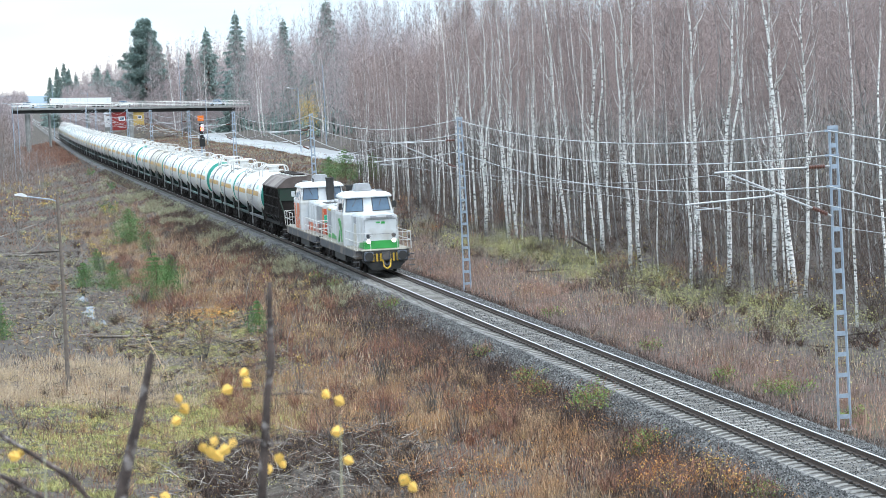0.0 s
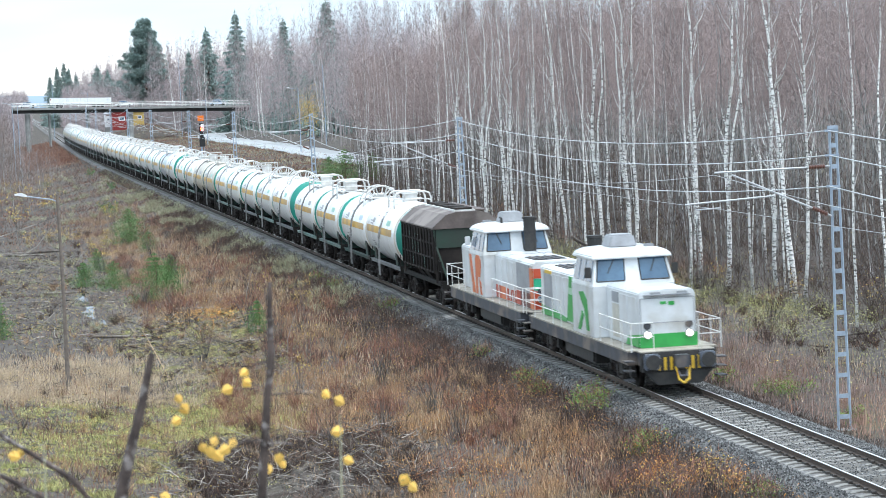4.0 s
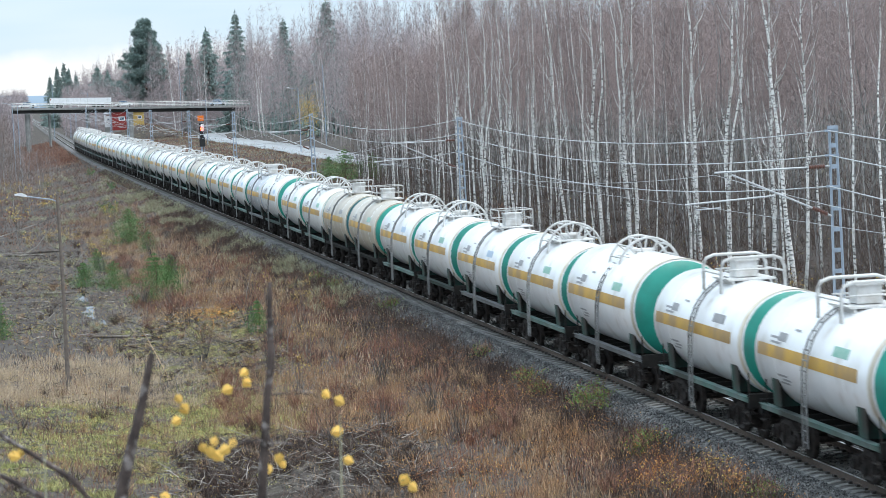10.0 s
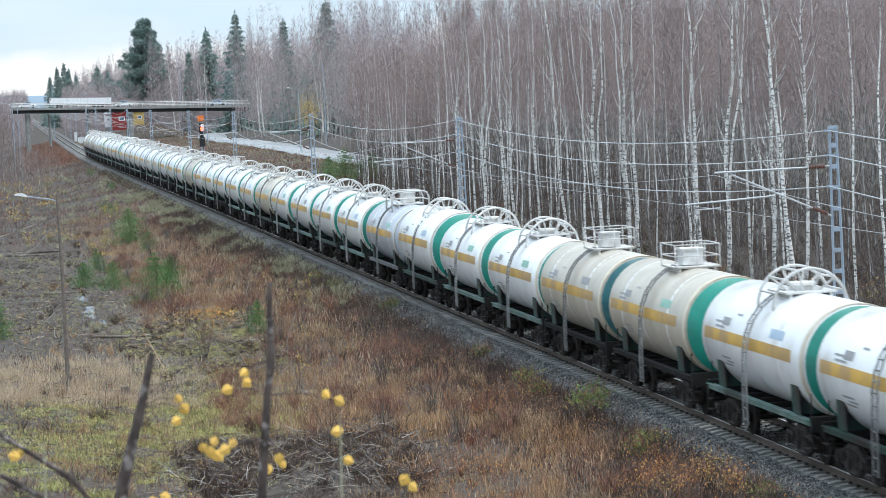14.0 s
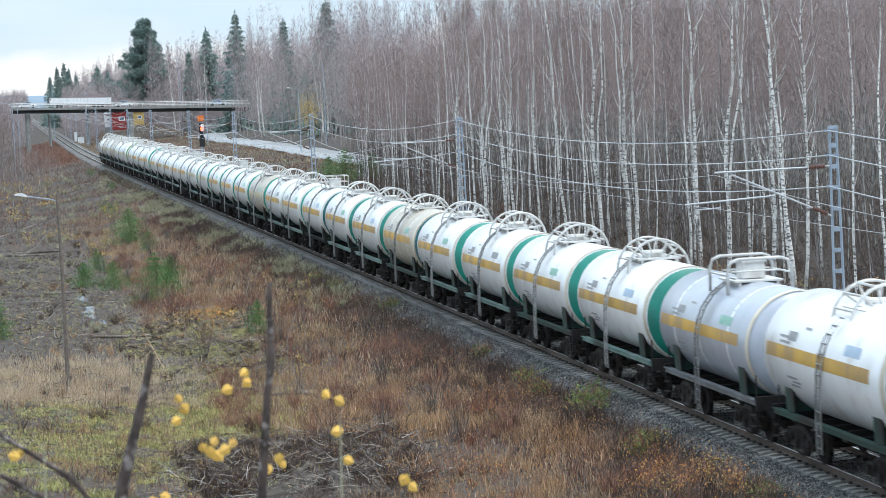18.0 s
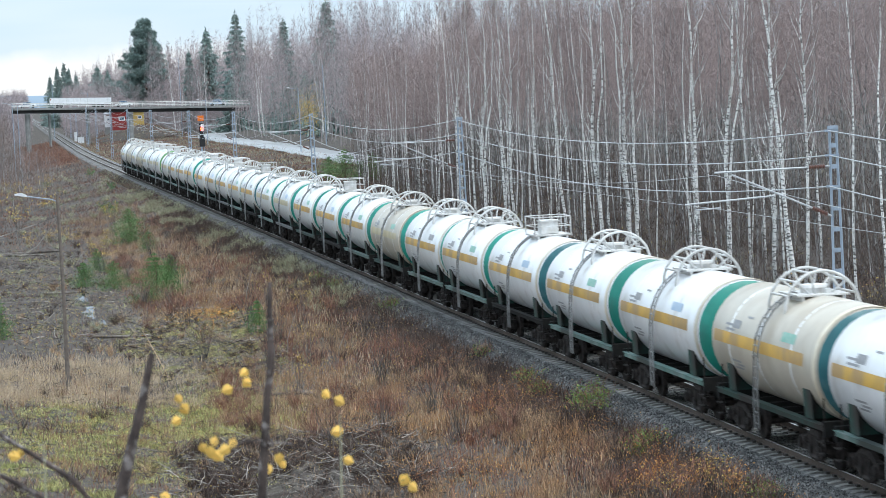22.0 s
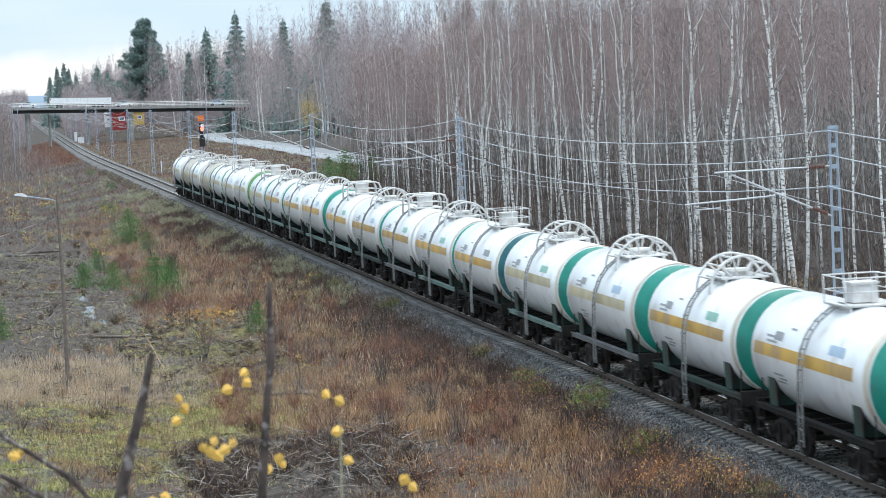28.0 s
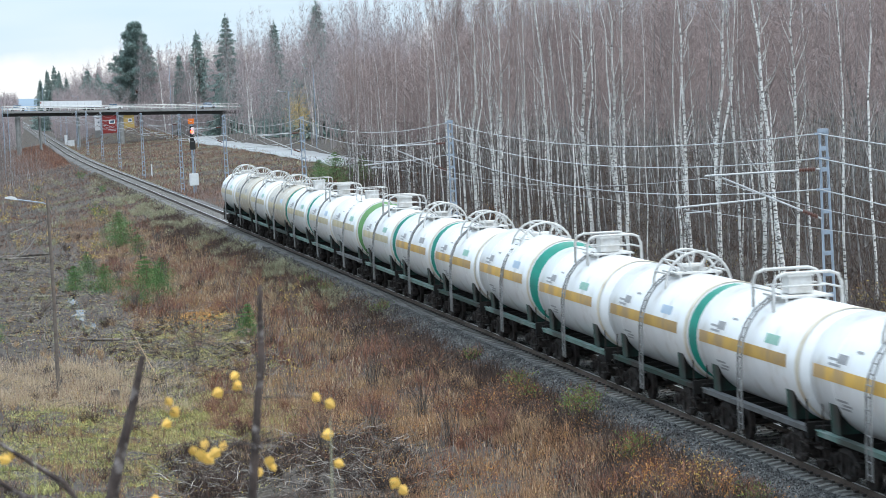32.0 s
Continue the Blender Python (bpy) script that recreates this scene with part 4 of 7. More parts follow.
def build_train():
    """Every vehicle with the distance of its middle from the camera's level at the start."""
    made = []
    q = lambda y0, y1, z0, z1: [(y0, z0), (y1, z0), (y1, z1), (y0, z1)]
    a = locomotive("white and green diesel locomotive with lit headlights", L_WHITE, L_WHITE,
                   [("grey_panel", 0.955, q(5.9, 7.3, 1.55, 2.86), L_GREY), ("yellow_mark", 0.957, q(6.0, 7.2, 2.9, 3.02), L_YELLOW), ("green_field", 0.955, [(3.5, 1.40), (1.2, 1.40), (0.6, 3.02), (2.9, 3.02)], L_GREEN),
                    ("pale_band", 0.960, [(3.08, 2.38), (0.9, 2.38), (0.82, 2.62), (3.0, 2.62)], L_PALE), ("green_strip", 0.955, [(7.9, 1.34), (3.6, 1.34), (3.55, 1.48), (5.2, 1.62), (7.9, 1.70)], L_GREEN),
                    ("green_strip", 0.955, [(-7.38, 1.34), (-5.6, 1.34), (-5.9, 1.62), (-7.38, 1.76)], L_GREEN), ("beige_door", 0.955, q(-4.7, -3.8, 1.45, 2.55), L_BEIGE), ("grey_door", 0.955, q(-4.7, -3.8, 2.6, 2.95), L_GREY),
                    ("green_shape", 1.425, [(-2.2, 1.5), (-1.8, 1.5), (-1.6, 2.2), (-1.1, 2.5), (-0.8, 2.75), (-1.5, 2.8), (-2.0, 2.55)], L_GREEN), ("green_shape", 1.425, [(-0.9, 1.45), (-0.45, 1.45), (-1.2, 2.15), (-1.45, 2.0)], L_GREEN)], True)
    made.append((a, 157.65, 0))
    b = locomotive("white and red diesel locomotive with grey roof unit", L_WHITE, L_WHITE,
                   [("grey_panel", 0.955, q(4.8, 7.35, 1.95, 3.0), L_GREY), ("maroon_field", 0.957, q(5.5, 7.35, 1.36, 1.92), L_MAROON), ("orange_edge", 0.960, q(7.4, 7.98, 1.36, 2.9), L_ORANGE), ("red_field", 0.955, q(0.4, 1.5, 1.36, 1.86), L_RED),
                    ("red_shape", 0.955, q(2.6, 3.1, 1.38, 1.84), L_RED), ("red_shape", 0.955, [(3.3, 1.38), (3.55, 1.38), (3.85, 1.84), (3.55, 1.84)], L_RED), ("red_shape", 0.955, q(3.95, 4.5, 1.38, 1.84), L_RED), ("red_field", 0.955, q(4.7, 5.45, 1.36, 1.9), L_RED),
                    ("faded_field", 0.954, q(1.5, 2.5, 1.36, 1.86), L_ORANGE), ("orange_shape", 0.955, q(-5.4, -3.2, 2.35, 3.0), L_ORANGE),
                    ("orange_shape", 1.425, [(-2.9, 2.95), (-2.45, 2.95), (-1.75, 1.4), (-2.3, 1.4)], L_ORANGE), ("orange_shape", 1.425, [(-1.55, 1.4), (-1.15, 1.4), (-1.15, 2.1), (-0.6, 2.1), (-0.35, 2.45), (-0.35, 2.8), (-0.65, 2.98), (-1.3, 2.98), (-1.55, 2.8)], L_ORANGE),
                    ("orange_shape", 1.426, [(-0.75, 2.05), (-0.45, 1.9), (-0.3, 1.4), (-0.65, 1.4)], L_ORANGE)], False)
    for nm, z, h, ma in (("red_panel", 2.72, 0.36, L_RED), ("green_panel", 2.30, 0.42, L_TEAL), ("red_panel", 1.75, 0.6, L_RED)):
        part(nm, M().box((0.50, 8.02, z), (0.86, 0.03, h)), ma, b)
    made.append((b, 175.1, 180))
    made.append((hopper_wagon(), 190.8, 0))
    for i, kind in enumerate(HATCHES):
        band, width = BANDS.get(i, ("g", 0.6 if i < 43 else 0.4))
        w = tank_wagon(i, kind, BODIES.get(i, "white"), band, width, GREYS.get(i, FRAME_GREEN), "gbgkggb"[i % 7])
        made.append((w, float(np.interp(i, SPOT_AT, SPOTS)), 0))
    return made


TRAIN = build_train()


def motions():
    times = [0, 1, 2, 4, 6, 8, 10, 12, 14, 16, 18, 20, 22, 24, 26, 28, 30, 31, 32]
    for ob, s0, turn in TRAIN:
        rows = []
        for t in times:
            y = s0 - SPEED * t
            slope = math.degrees(math.atan(float(bend(y + 1) - bend(y - 1)) / 2))
            rows.append((t, pose(float(bend(y)), y, 0, 0, 0, turn - slope)))
        walk(ob, rows)


# ---------- line-side equipment ----------
def mast(y, x=3.45, h=8.2, cantilever=True):
    o = thing("catenary_mast", "grey lattice steel catenary mast with cantilever arm", "catenary mast", "catenary masts")
    b = float(height(x, y)) - 0.1
    wb, wt = 0.19, 0.10
    lat = lambda z: wb + (wt - wb) * (z - b) / (h - b)
    for s in (-1, 1):
        part("upright", M().tube([(s * wb, 0, b), (s * wt, 0, h)], 0.042, 4), STEEL, o)
    z = b + 0.5
    while z < h - 0.05:
        k = lat(z)
        part("batten", M().box((0, 0, z), (2 * k, 0.035, 0.13)), STEEL, o)
        z += 0.62
    part("footing", M().box((0, 0, b - 0.02), (0.7, 0.6, 0.3)), CONCRETE2, o, bevel=0.03)
    part("cap", M().box((0, 0, h + 0.02), (0.3, 0.14, 0.10)), STEEL, o)
    if cantilever:
        for z0, e in ((7.08, (-3.65, 7.07)), (5.60, (-3.13, 6.98))):
            p0, p1 = Vector((-0.12, 0, z0)), Vector((e[0], 0, e[1]))
            part("arm", M().tube([p0, p1], 0.032, 6), WIRE, o)
            d = (p1 - p0).normalized()
            m = M().tube([p0 + d * (0.16 + k * 0.042) for k in range(13)], [0.038 if k % 2 == 0 else 0.075 for k in range(13)], 8)
            part("insulator", m, INSUL, o, "brown ribbed insulator")
        part("registration_arm", M().tube([(-1.84, 0, 6.30), (-4.58, 0, 6.18)], 0.03, 6), WIRE, o)
        part("steady_arm", M().tube([(-3.5, 0, 6.03), (-4.25, 0, 6.01)], 0.022, 5), WIRE, o)
    for z in (h - 0.07, h - 0.8, h - 1.72):
        part("wire_bracket", M().box((-0.05, 0, z), (0.42, 0.08, 0.06)), STEEL, o)
    o.location = (x + float(bend(y)), y, 0)
    return o


MAST_Y = [14.0, 80.1, 143.7, 206.8, 267.8, 322, 388.4, 445, 501.5, 572, 640, 735, 800, 870]
for y in MAST_Y:
    mast(y)


def span(name, label, fn, sag, r, group=""):
    """One wire over all the masts; fn gives x and z at a mast."""
    m = M()
    pts = []
    for a, b in zip(MAST_Y, MAST_Y[1:]):
        if a > 700:
            break
        (xa, za), (xb, zb) = fn(a), fn(b)
        for k in range(12):
            u = k / 12
            pts.append((xa + (xb - xa) * u + float(bend(a + (b - a) * u)), a + (b - a) * u, za + (zb - za) * u - sag * 4 * u * (1 - u)))
    m.tube(pts, r, 4)
    tagged(part(name, m, WIRE), label, "wire", group)


for k, (dz, sag) in enumerate(((0.07, 0.75), (0.8, 0.8), (1.72, 0.85))):
    span("feeder_wire", "sagging grey feeder wire strung along the masts", lambda y: (3.3, 8.2 - dz), sag, 0.017, "feeder wires")
span("catenary_wire", "thin carrier wire above the track", lambda y: (-0.2, 7.0), 0.9, 0.008)
span("contact_wire", "thin contact wire above the track", lambda y: (0.1, 5.95), 0.05, 0.007)
m = M()
for a, b in zip(MAST_Y, MAST_Y[1:]):
    if a < 700:
        for k in range(1, 8):
            u = k / 8
            y = a + (b - a) * u
            x = float(bend(y))
            m.tube([(x - 0.2, y, 7.0 - 3.6 * u * (1 - u)), (x + 0.1, y, 5.93)], 0.0035, 3)
tagged(part("dropper_wire", m, WIRE), "fine dropper wires between carrier and contact wire", "wire", kind="stuff")


def signal():
    o = thing("railway_signal", "railway signal with orange board and lit red lamp", "signal")
    b = float(height(4.15, 315)) - 0.1
    part("post", M().tube([(0, 0, b), (0, 0, 7.0)], 0.09, 8), STEEL, o)
    part("equipment_box", M().box((0, -0.1, 0.9), (1.0, 0.6, 1.35)), WHITE, o, bevel=0.04)
    part("orange_board", M().box((0, -0.12, 7.4), (0.68, 0.05, 0.60)).box((0, -0.15, 7.4), (0.3, 0.02, 0.2)), ORANGE, o, "orange square board")
    h = part("signal_head", M().box((0, -0.12, 5.9), (0.46, 0.14, 1.9)), BLACK, o, bevel=0.04)
    part("white_surround", M().box((0.14, -0.20, 6.35), (0.34, 0.02, 0.8)), WHITE, h)
    part("lamp", M().tube([(0, -0.2, 6.25), (0, -0.32, 6.25)], 0.13, 12), LAMP_RED, h, "lit red signal lamp")
    part("lamp_hood", M().tube([(0, -0.2, 5.5), (0, -0.3, 5.5)], 0.15, 12), BLACK, h)
    part("lower_head", M().box((0.05, -0.14, 4.75), (0.62, 0.16, 1.05)), BLACK, o, bevel=0.04)
    part("ladder", M().tube([(0.25, 0.2, b), (0.25, 0.2, 6.4)], 0.025, 4).tube([(-0.1, 0.2, b), (-0.1, 0.2, 6.4)], 0.025, 4), STEEL, o)
    o.location = (4.7, 315, 0)


signal()


def lamp_post(x, y, h, name="street_lamp", label="old wooden street lamp post with curved steel arm", arm=-1.5, wood=True, r=0.13):
    o = thing(name, label, "street lamp", "street lamps")
    b = float(height(x, y)) - 0.2
    part("post", M().tube([(0, 0, b), (0.03, 0, b + h * 0.5), (0, 0, b + h + 0.25)], [r, r * 0.85, r * 0.7], 9), POLE_WOOD if wood else STEEL, o)
    z = b + h
    part("arm", M().tube([(0, 0, z - 0.5), (0, 0, z - 0.05), (arm * 0.15, 0, z + 0.05), (arm, 0, z + 0.28)], 0.03, 6), STEEL, o)
    part("lantern", M().prism([(arm * 0.86, z + 0.22), (arm * 1.2, z + 0.31), (arm * 1.2, z + 0.37), (arm * 1.0, z + 0.40), (arm * 0.86, z + 0.30)], -0.10, 0.10), WHITE, o, "pale grey lantern head")
    o.location = (x, y, 0)
    return o


lp = lamp_post(-17.86, 121.5, 8.45, r=0.095)
for pts in ([(0, 0, 5.22), (-1.15, 0, 4.85), (-2.3, 0, 4.52), (-3.0, 0, 4.33)], [(0, 0, 5.2), (-0.5, 0, 4.55), (-0.95, 0, 3.98), (-1.65, 0, 3.6), (-2.3, 0, 3.74), (-3.0, 0, 3.9)]):
    part("cable", M().tube(pts, 0.017, 5), SLASH_PALE, lp, "slack grey cable")


# ---------- road, bridge and buildings in the distance ----------
def road():
    xs = [(31.0, 330), (31.0, 376), (32.4, 450), (33.4, 540), (32.9, 620), (36, 660), (42, 676)]
    m = M()
    k = 0
    for (xa, ya), (xb, yb) in zip(xs, xs[1:]):
        for j in range(8):
            u = j / 8
            x, y = xa + (xb - xa) * u, ya + (yb - ya) * u
            z = max(float(height(x - 3, y)), float(height(x + 3, y)), float(height(x, y))) + 0.12
            m.v += [(x - 3.2, y, z - 0.25), (x - 3.1, y, z), (x + 3.1, y, z), (x + 3.2, y, z - 0.25)]
            k += 1
    for i in range(k - 1):
        m.f += [(i * 4 + j, i * 4 + j + 1, i * 4 + j + 5, i * 4 + j + 4) for j in range(3)]
    tagged(part("road", m, ASPHALT, smooth=True), "wet pale grey asphalt road beside the railway", "road", kind="structure")


road()
BX, BY = 1.2, 682.0


def deck_z(x):
    return 8.72 - (x + 7) * 0.036


def bridge():
    o = thing("road_bridge", "concrete road bridge on slender piers over the railway", "bridge")
    x0, x1 = -9.4, 47.0
    m = M()
    m.v = [(x, y, deck_z(x) + z) for x in (x0, x1) for y in (BY - 4.5, BY + 4.5) for z in (-0.45, 0.05)]
    m.f = [(0, 1, 3, 2), (4, 6, 7, 5), (0, 4, 5, 1), (2, 3, 7, 6), (1, 5, 7, 3), (0, 2, 6, 4)]
    part("deck", m, CONCRETE2, o)
    for y in (BY - 3.2, BY, BY + 3.2):
        g = M()
        g.v = [(x, y + a, deck_z(x) + z) for x in (x0, x1) for a in (-0.3, 0.3) for z in (-1.25, -0.45)]
        g.f = m.f[:]
        part("girder", g, L_BLACK, o)
    for y in (BY - 4.35, BY + 4.35):
        r = M()
        for z in (0.45, 0.8, 1.15):
            r.tube([(x0, y, deck_z(x0) + z), (x1, y, deck_z(x1) + z)], 0.075, 4)
        part("guard_rail", r, CAGE, o)
        for k in range(29):
            x = x0 + 0.6 + k * 1.93
            part("rail_post", shared("bridge_post", lambda q: q.box((0, 0, 0.6), (0.14, 0.10, 1.2))), CAGE, o).location = (x, y, deck_z(x))
    for x, pr in ((-5.8, 0.55), (-0.6, 0.24), (8.5, 0.28), (18.6, 0.62), (43.5, 0.55)):
        for y in (BY - 2.8, BY + 2.8):
            part("pier", M().tube([(x, y, float(height(x, y)) - 0.5), (x, y, deck_z(x) - 1.2)], pr, 12), CONCRETE2, o)
        part("pier_cap", M().box((x, BY, deck_z(x) - 1.45), (pr * 2, 8.0, 0.5)), CONCRETE2, o, bevel=0.05)
    return o


bridge()


def lorry():
    o = thing("lorry_trailer", "long low white box trailer standing on the bridge", "trailer")
    tr = part("box", M().box((0, 0, 1.5), (14.6, 2.5, 1.55)), WHITE, o, bevel=0.05)
    for k in range(9):
        part("panel_rib", M().box((-6.5 + k * 1.62, -1.26, 1.5), (0.07, 0.03, 1.5)), CAGE, tr)
    part("chassis", M().box((0, 0, 0.68), (14.0, 1.1, 0.12)), L_BLACK, o)
    part("tail_lamp", M().box((-7.15, -1.27, 1.9), (0.3, 0.04, 0.3)), L_RED, o)
    for x in (-5.6, -4.6, 3.2, 4.2, 5.2):
        for s in (-1, 1):
            part("wheel", shared("lorry_wheel", lambda m: m.tube([(0, -0.17, 0), (0, 0.17, 0)], 0.4, 16)), L_BLACK, o).location = (x, s * 1.0, 0.4)
    o.location = (6.9, BY - 1.2, deck_z(6.9) + 0.06)
    o.rotation_euler = (0, radians(2.06), 0)


def car(x, y, label, paint):
    o = thing("car", label, "car", "cars on the bridge")
    part("body", M().prism([(-0.85, 0.3), (0.85, 0.3), (0.85, 0.85), (-0.85, 0.85)], -2.1, 2.1), paint, o, bevel=0.1)
    part("cabin", M().box((0, 0.2, 1.12), (1.5, 2.2, 0.58), taper=0.8), GLASS, o, bevel=0.08)
    part("roof", M().box((0, 0.2, 1.43), (1.15, 1.6, 0.06)), paint, o)
    for a in (-1.3, 1.3):
        for s in (-0.8, 0.8):
            part("wheel", shared("car_wheel", lambda m: m.tube([(-0.1, 0, 0), (0.1, 0, 0)], 0.31, 14)), L_BLACK, o).location = (s, a, 0.31)
    o.location, o.rotation_euler = (x, y, deck_z(x) + 0.05), (0, radians(2.06), radians(90))


lorry()
car(17.2, BY - 1.4, "white car crossing the bridge", WHITE)
car(-1.0 - 4.6, BY - 1.4, "pale car crossing the bridge", WHITE)
car(40.0, BY + 1.6, "dark blue car crossing the bridge", LABEL_B)


def hut(x, y, w, d, h, paint, label, rise):
    o = thing("hut", label, "hut", "huts by the railway")
    b = float(height(x, y)) + rise
    part("footing", M().box((0, 0, b - rise / 2 - 0.3), (w, d, rise + 0.6)), CONCRETE2, o)
    wall = part("wall", M().box((0, 0, b + h / 2), (w, d, h)), paint, o)
    for k in range(int(w / 0.3)):
        part("board", shared("hut_board_%s_%.1f" % (paint.name, h), lambda m: m.box((0, 0, h / 2), (0.05, 0.03, h))), paint, wall).location = (-w / 2 + 0.15 + k * 0.3, -d / 2 - 0.012, b)
    m = M()
    m.v = [(a * (w / 2 + 0.25), c * (d / 2 + 0.25), b + h + e) for e in (0, 0.1) for a, c in ((-1, -1), (1, -1), (1, 1), (-1, 1))] + [(-w / 2 - 0.25, 0, b + h + 0.55), (w / 2 + 0.25, 0, b + h + 0.55)]
    m.f = [(3, 2, 1, 0), (0, 1, 5, 4), (2, 3, 7, 6), (4, 5, 9, 8), (6, 7, 8, 9), (1, 2, 6, 9, 5), (3, 0, 4, 8, 7)]
    part("roof", m, L_GREY, o)
    wi = part("window", M().box((0.1 * w, -d / 2 - 0.02, b + h * 0.62), (w * 0.4, 0.06, h * 0.22)), WHITE, o, "white-framed window")
    part("pane", M().box((0.1 * w, -d / 2 - 0.05, b + h * 0.62), (w * 0.28, 0.03, h * 0.12)), GLASS, wi)
    o.location = (x, y, 0)


hut(17.42, 705, 3.8, 4.0, 4.6, HUT_RED, "dark red timber hut with a white-framed window", 0.25)
hut(22.21, 708, 2.6, 3.2, 3.4, HUT_YELLOW, "yellow timber shed by the railway", 0.07)
hut(14.49, 707, 1.4, 2.0, 3.2, WHITE, "small white shed beside the red hut", 1.86)


def cabinet(x, y, s, label):
    o = thing("equipment_cabinet", label, "cabinet", "line-side cabinets")
    b = float(height(x, y))
    part("housing", M().box((0, 0, b + s[2] / 2), s), WHITE, o, bevel=0.03)
    part("lid", M().box((0, 0, b + s[2] + 0.04), (s[0] + 0.1, s[1] + 0.1, 0.08)), CAGE, o)
    o.location = (x, y, 0)


cabinet(7.6, 705, (1.5, 0.8, 1.6), "white line-side equipment cabinet")
cabinet(7.0, 722, (0.7, 0.7, 2.6), "tall white line-side equipment cabinet")
cabinet(5.6, 395, (0.16, 0.16, 1.7), "short white line-side marker post")
for x, y, h in ((31.6, 690, 19), (39.9, 480, 13.6), (30.7, 440, 10.2), (3.0, 760, 15), (-12.6, 500, 12.5), (-10.5, 560, 11.8), (26.5, 560, 9), (10.5, 720, 12)):
    lamp_post(x, y, h, label="slender grey street lamp by the road", wood=False, r=0.09)


def hill():
    m = M()
    n = 60
    for k in range(n + 1):
        x = -1500 + 3600 * k / n
        h = 9 + 6 * math.sin(k * 0.55 + 1.2) + 3 * math.sin(k * 1.1 + 1)
        m.v += [(x, 4300, -20), (x, 4300 + h, 14 + h * 0.9), (x, 4600, -20)]
    for k in range(n):
        a = k * 3
        m.f += [(a, a + 3, a + 4, a + 1), (a + 1, a + 4, a + 5, a + 2)]
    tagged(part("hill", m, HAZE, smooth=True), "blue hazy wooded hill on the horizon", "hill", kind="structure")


hill()


def creek():
    n = 60
    pts = [(-14.8 + 0.12 * math.sin(k * 0.23) + 0.05 * math.sin(k * 0.9), 157 + 26 * k / n) for k in range(n)]
    m = M()
    for i, (x, y) in enumerate(pts):
        z = float(height(-14.8, y)) + 0.08
        w = 0.30 + 0.12 * math.sin(i * 0.31) + 0.07 * math.sin(i * 0.83)
        m.v += [(x - w, y, z), (x + w + 0.06 * math.sin(i * 1.3), y, z)]
    m.f = [(2 * i, 2 * i + 1, 2 * i + 3, 2 * i + 2) for i in range(len(pts) - 1)]
    tagged(part("creek", m, WATER), "narrow ditch of still water reflecting the sky", "water", kind="structure")


creek()


# ---------- plants ----------
rng = np.random.default_rng(7)


def slivers(base, way, length, width):
    """Thin triangles from base along way."""
    n = len(base)
    side = np.cross(way, rng.normal(size=(n, 3)))
    side /= np.linalg.norm(side, axis=1, keepdims=True) + 1e-9
    h = side * (width / 2)[:, None]
    return np.stack([base - h, base + h, base + way * length[:, None]], 1)


def norm(v):
    return v / (np.linalg.norm(v, axis=1, keepdims=True) + 1e-9)


def blot(x, y, s, at, soft=0.25):
    """1 inside a pattern of irregular blots, 0 outside."""
    v = lumps(x, y, s) * 0.6 + lumps(y * 1.3, x * 0.8, s * 0.37) * 0.4
    return np.clip((v - at) / soft, 0, 1)


def stems(n, x0, x1, y0, y1, keep, h0, h1, w, lean=0.25):
    """Upright stems on the ground within a strip beside the line, where keep says so."""
    u, y = rng.uniform(x0, x1, n), rng.uniform(y0, y1, n)
    k = rng.uniform(size=n) < keep(u, y)
    u, y = u[k], y[k]
    x = u + bend(y)
    n = len(x)
    base = np.stack([x, y, height(x, y) - 0.03], 1)
    way = norm(np.stack([rng.normal(0, lean, n), rng.normal(0, lean, n), np.ones(n)], 1))
    tall = 0.5 + 0.75 * blot(x, y, 1.1, -0.35, 0.8)
    return slivers(base, way, rng.uniform(h0, h1, n) * rng.uniform(0.5, 1.0, n) * tall, rng.uniform(w * 0.6, w * 1.4, n))


def stuff(name, label, category, tris, material, per=3):
    tris = np.concatenate(tris) if isinstance(tris, list) else tris
    return tagged(new(name, tri_mesh(name, tris, per, material)), label, category, kind="stuff")


# left slope and meadow; the cleared mud, the brush heap and the felled strip stay almost bare
far_less = lambda y: np.clip(1.25 - (y - 75) / 190, 0.10, 1)
rust, tan, moss, dark, verge_grass, pale_grass = [], [], [], [], [], []
mud = lambda u, y: np.exp(-((u + 11.0) / 3.3) ** 4 - ((y - 136) / 17) ** 4)
felled = lambda u, y: np.clip((-u - 12) / 2, 0, 1) * np.clip((y - 136) / 8, 0, 1) * np.clip((240 - y) / 20, 0, 1)
heap = lambda u, y: np.exp(-((u + 11.6) / 3.9) ** 4 - ((y - 88.5) / 8) ** 4)
free = lambda u, y: 1 - np.maximum(np.maximum(0.94 * mud(u, y), 0.86 * felled(u, y)), 0.9 * heap(u, y))
mossy = lambda u, y: np.exp(-((u + 15.5) / 5.5) ** 4 - ((y - 101) / 15) ** 4)
edge = lambda u: np.clip((-u - 1.9) / 0.3, 0, 1)
slope = lambda u: np.clip((-u - 3.4) / 1.6, 0, 1) * np.clip((13.5 + u) / 3, 0.12, 1)
patch_of = lambda u, y: blot(u, y / 3.2, 1.5, -0.02, 0.16)
fine_of = lambda u, y: blot(u + 5, y / 2.5, 0.55, -0.2, 0.25)
rust.append(stems(300000, -20, -2.6, 62, 300, lambda u, y: far_less(y) * slope(u) * free(u, y) * (0.10 + 0.9 * patch_of(u, y)) * (0.3 + 0.7 * fine_of(u, y)), 0.35, 1.2, 0.016))
